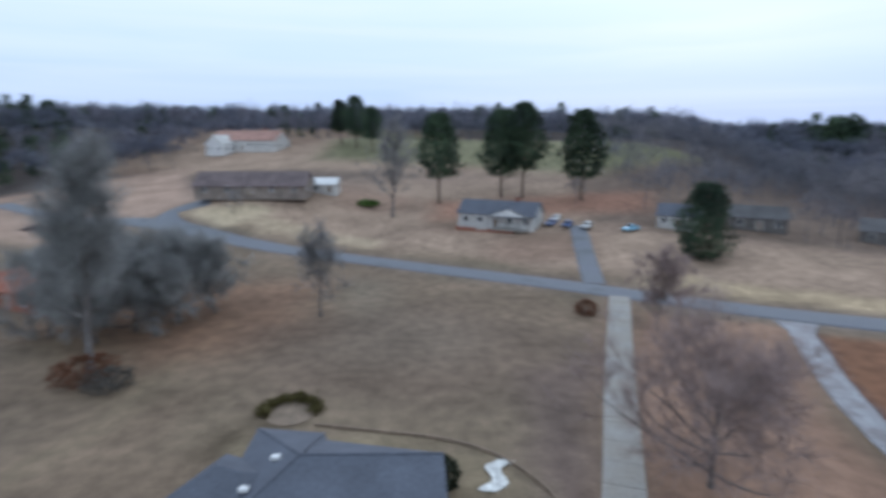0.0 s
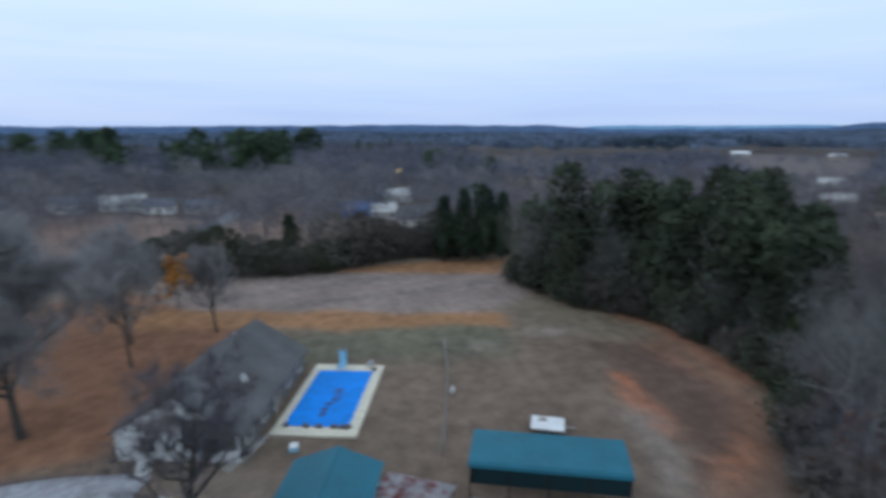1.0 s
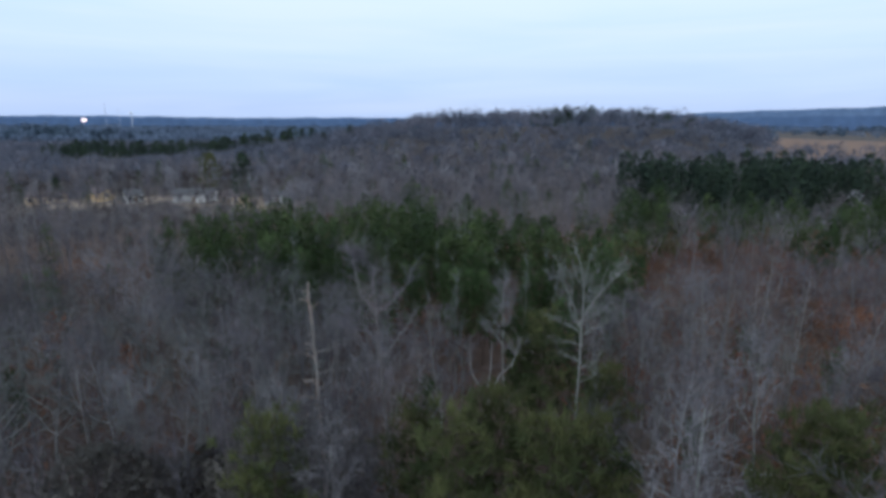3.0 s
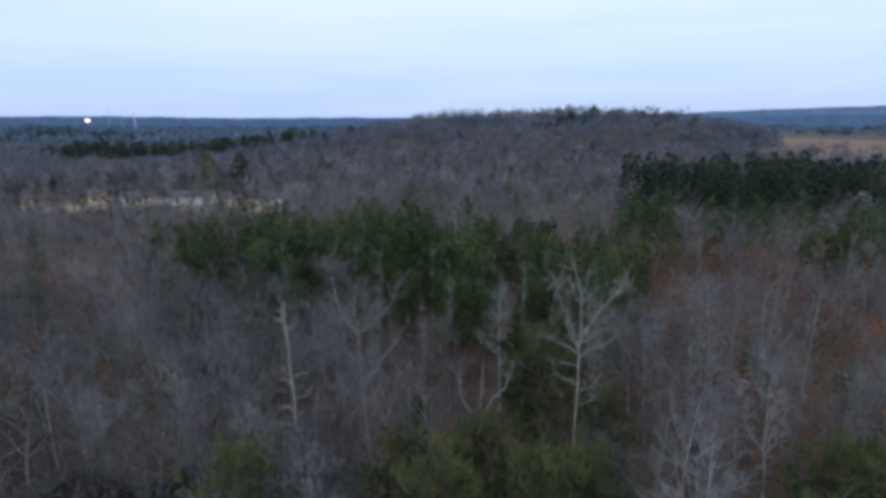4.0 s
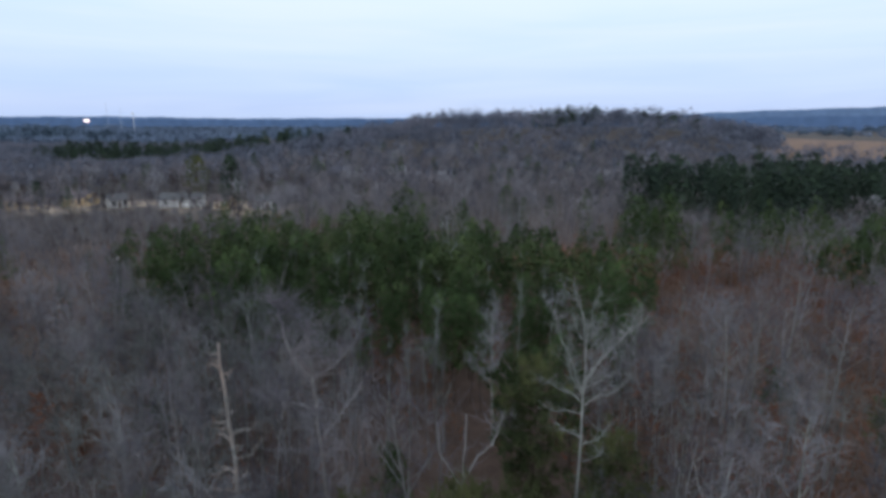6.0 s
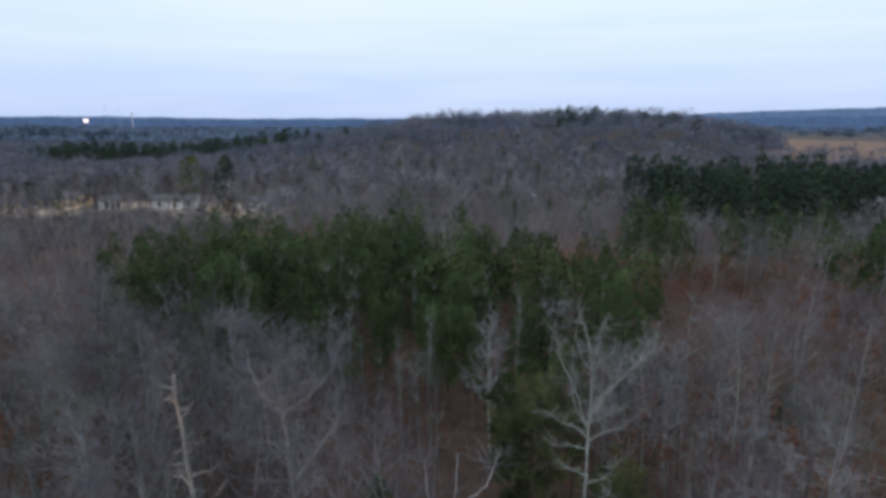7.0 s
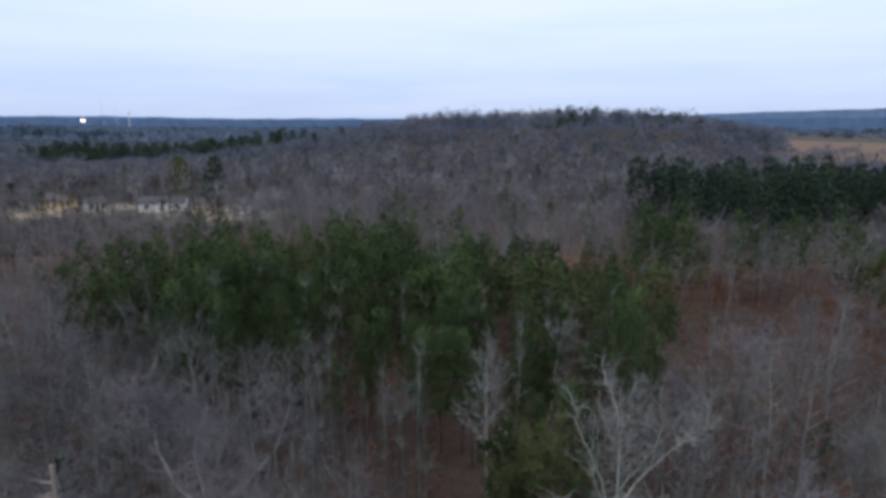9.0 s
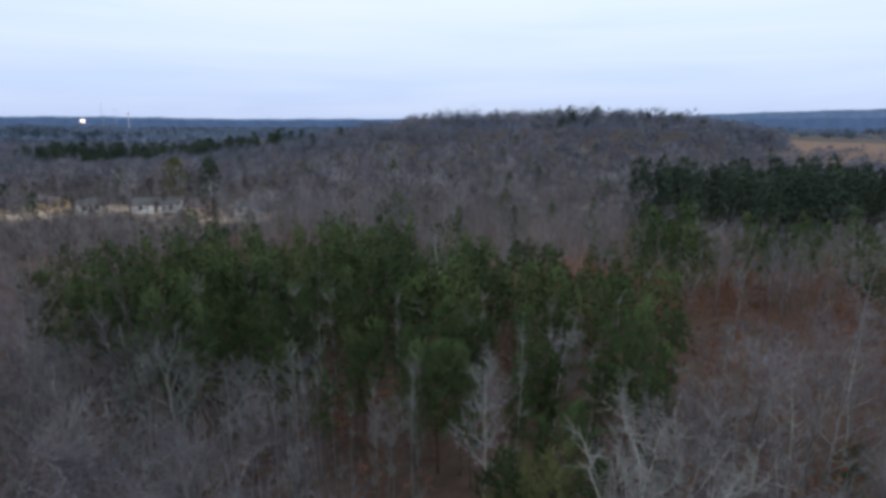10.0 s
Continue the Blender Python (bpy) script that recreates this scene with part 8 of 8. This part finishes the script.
# ---------------------------------------------------------------- ridges at the horizon, glowing in haze blue
def ridge_backdrop(name, far, base, rise, seed, colour, east, dip=0.0):
    """A plain strip of distance that glows in haze blue, well beyond everything that shifts."""
    a = np.linspace(radians(-60), radians(240), 1400)
    top = base + rise * (0.5 * np.sin(a * 3.1 + seed) + 0.35 * np.sin(a * 7.7 + 2 * seed) + 0.2 * np.sin(a * 19 + seed * 3)) + rise * 0.10 * np.sin(a * 141 + seed) * np.sin(a * 37) + rise * 0.12 * np.sin(a * 83 + 1) + rise * 0.06 * np.sin(a * 411) + east * smooth(radians(-8), radians(-42), a) - dip * smooth(radians(41), radians(46), a) * smooth(radians(70), radians(63), a)
    x, y = -far * np.sin(a), far * np.cos(a)
    v = np.concatenate([np.stack([x, y, np.full(len(a), -60.0)], 1), np.stack([x, y, top], 1), np.stack([x * 1.02, y * 1.02, np.full(len(a), -60.0)], 1)])
    n, k = len(a), np.arange(len(a) - 1)
    f = np.concatenate([np.stack([k, k + 1, k + n + 1], 1), np.stack([k, k + n + 1, k + n], 1), np.stack([k + n, k + n + 1, k + 2 * n + 1], 1), np.stack([k + n, k + 2 * n + 1, k + 2 * n], 1)])
    m = bpy.data.materials.new(name)
    m.use_nodes = True
    b = m.node_tree.nodes["Principled BSDF"]
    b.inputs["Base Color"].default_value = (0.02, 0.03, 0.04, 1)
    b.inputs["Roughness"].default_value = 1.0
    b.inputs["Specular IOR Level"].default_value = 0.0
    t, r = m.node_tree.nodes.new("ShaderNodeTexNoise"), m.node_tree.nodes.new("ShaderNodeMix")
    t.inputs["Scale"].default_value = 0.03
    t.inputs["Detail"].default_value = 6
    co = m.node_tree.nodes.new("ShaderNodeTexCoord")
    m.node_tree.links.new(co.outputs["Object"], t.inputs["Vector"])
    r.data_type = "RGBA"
    # aerial haze is painted in as a mottled blue emission
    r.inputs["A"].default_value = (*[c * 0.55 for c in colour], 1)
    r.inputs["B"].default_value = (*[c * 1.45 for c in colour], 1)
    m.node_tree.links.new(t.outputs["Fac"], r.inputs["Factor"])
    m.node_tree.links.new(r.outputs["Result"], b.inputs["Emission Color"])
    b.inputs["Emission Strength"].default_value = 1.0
    tagged(new(name, mesh_data(name, v, f, [m])), "wooded ridge along the horizon, haze painted as blue glow", "backdrop", kind="structure")


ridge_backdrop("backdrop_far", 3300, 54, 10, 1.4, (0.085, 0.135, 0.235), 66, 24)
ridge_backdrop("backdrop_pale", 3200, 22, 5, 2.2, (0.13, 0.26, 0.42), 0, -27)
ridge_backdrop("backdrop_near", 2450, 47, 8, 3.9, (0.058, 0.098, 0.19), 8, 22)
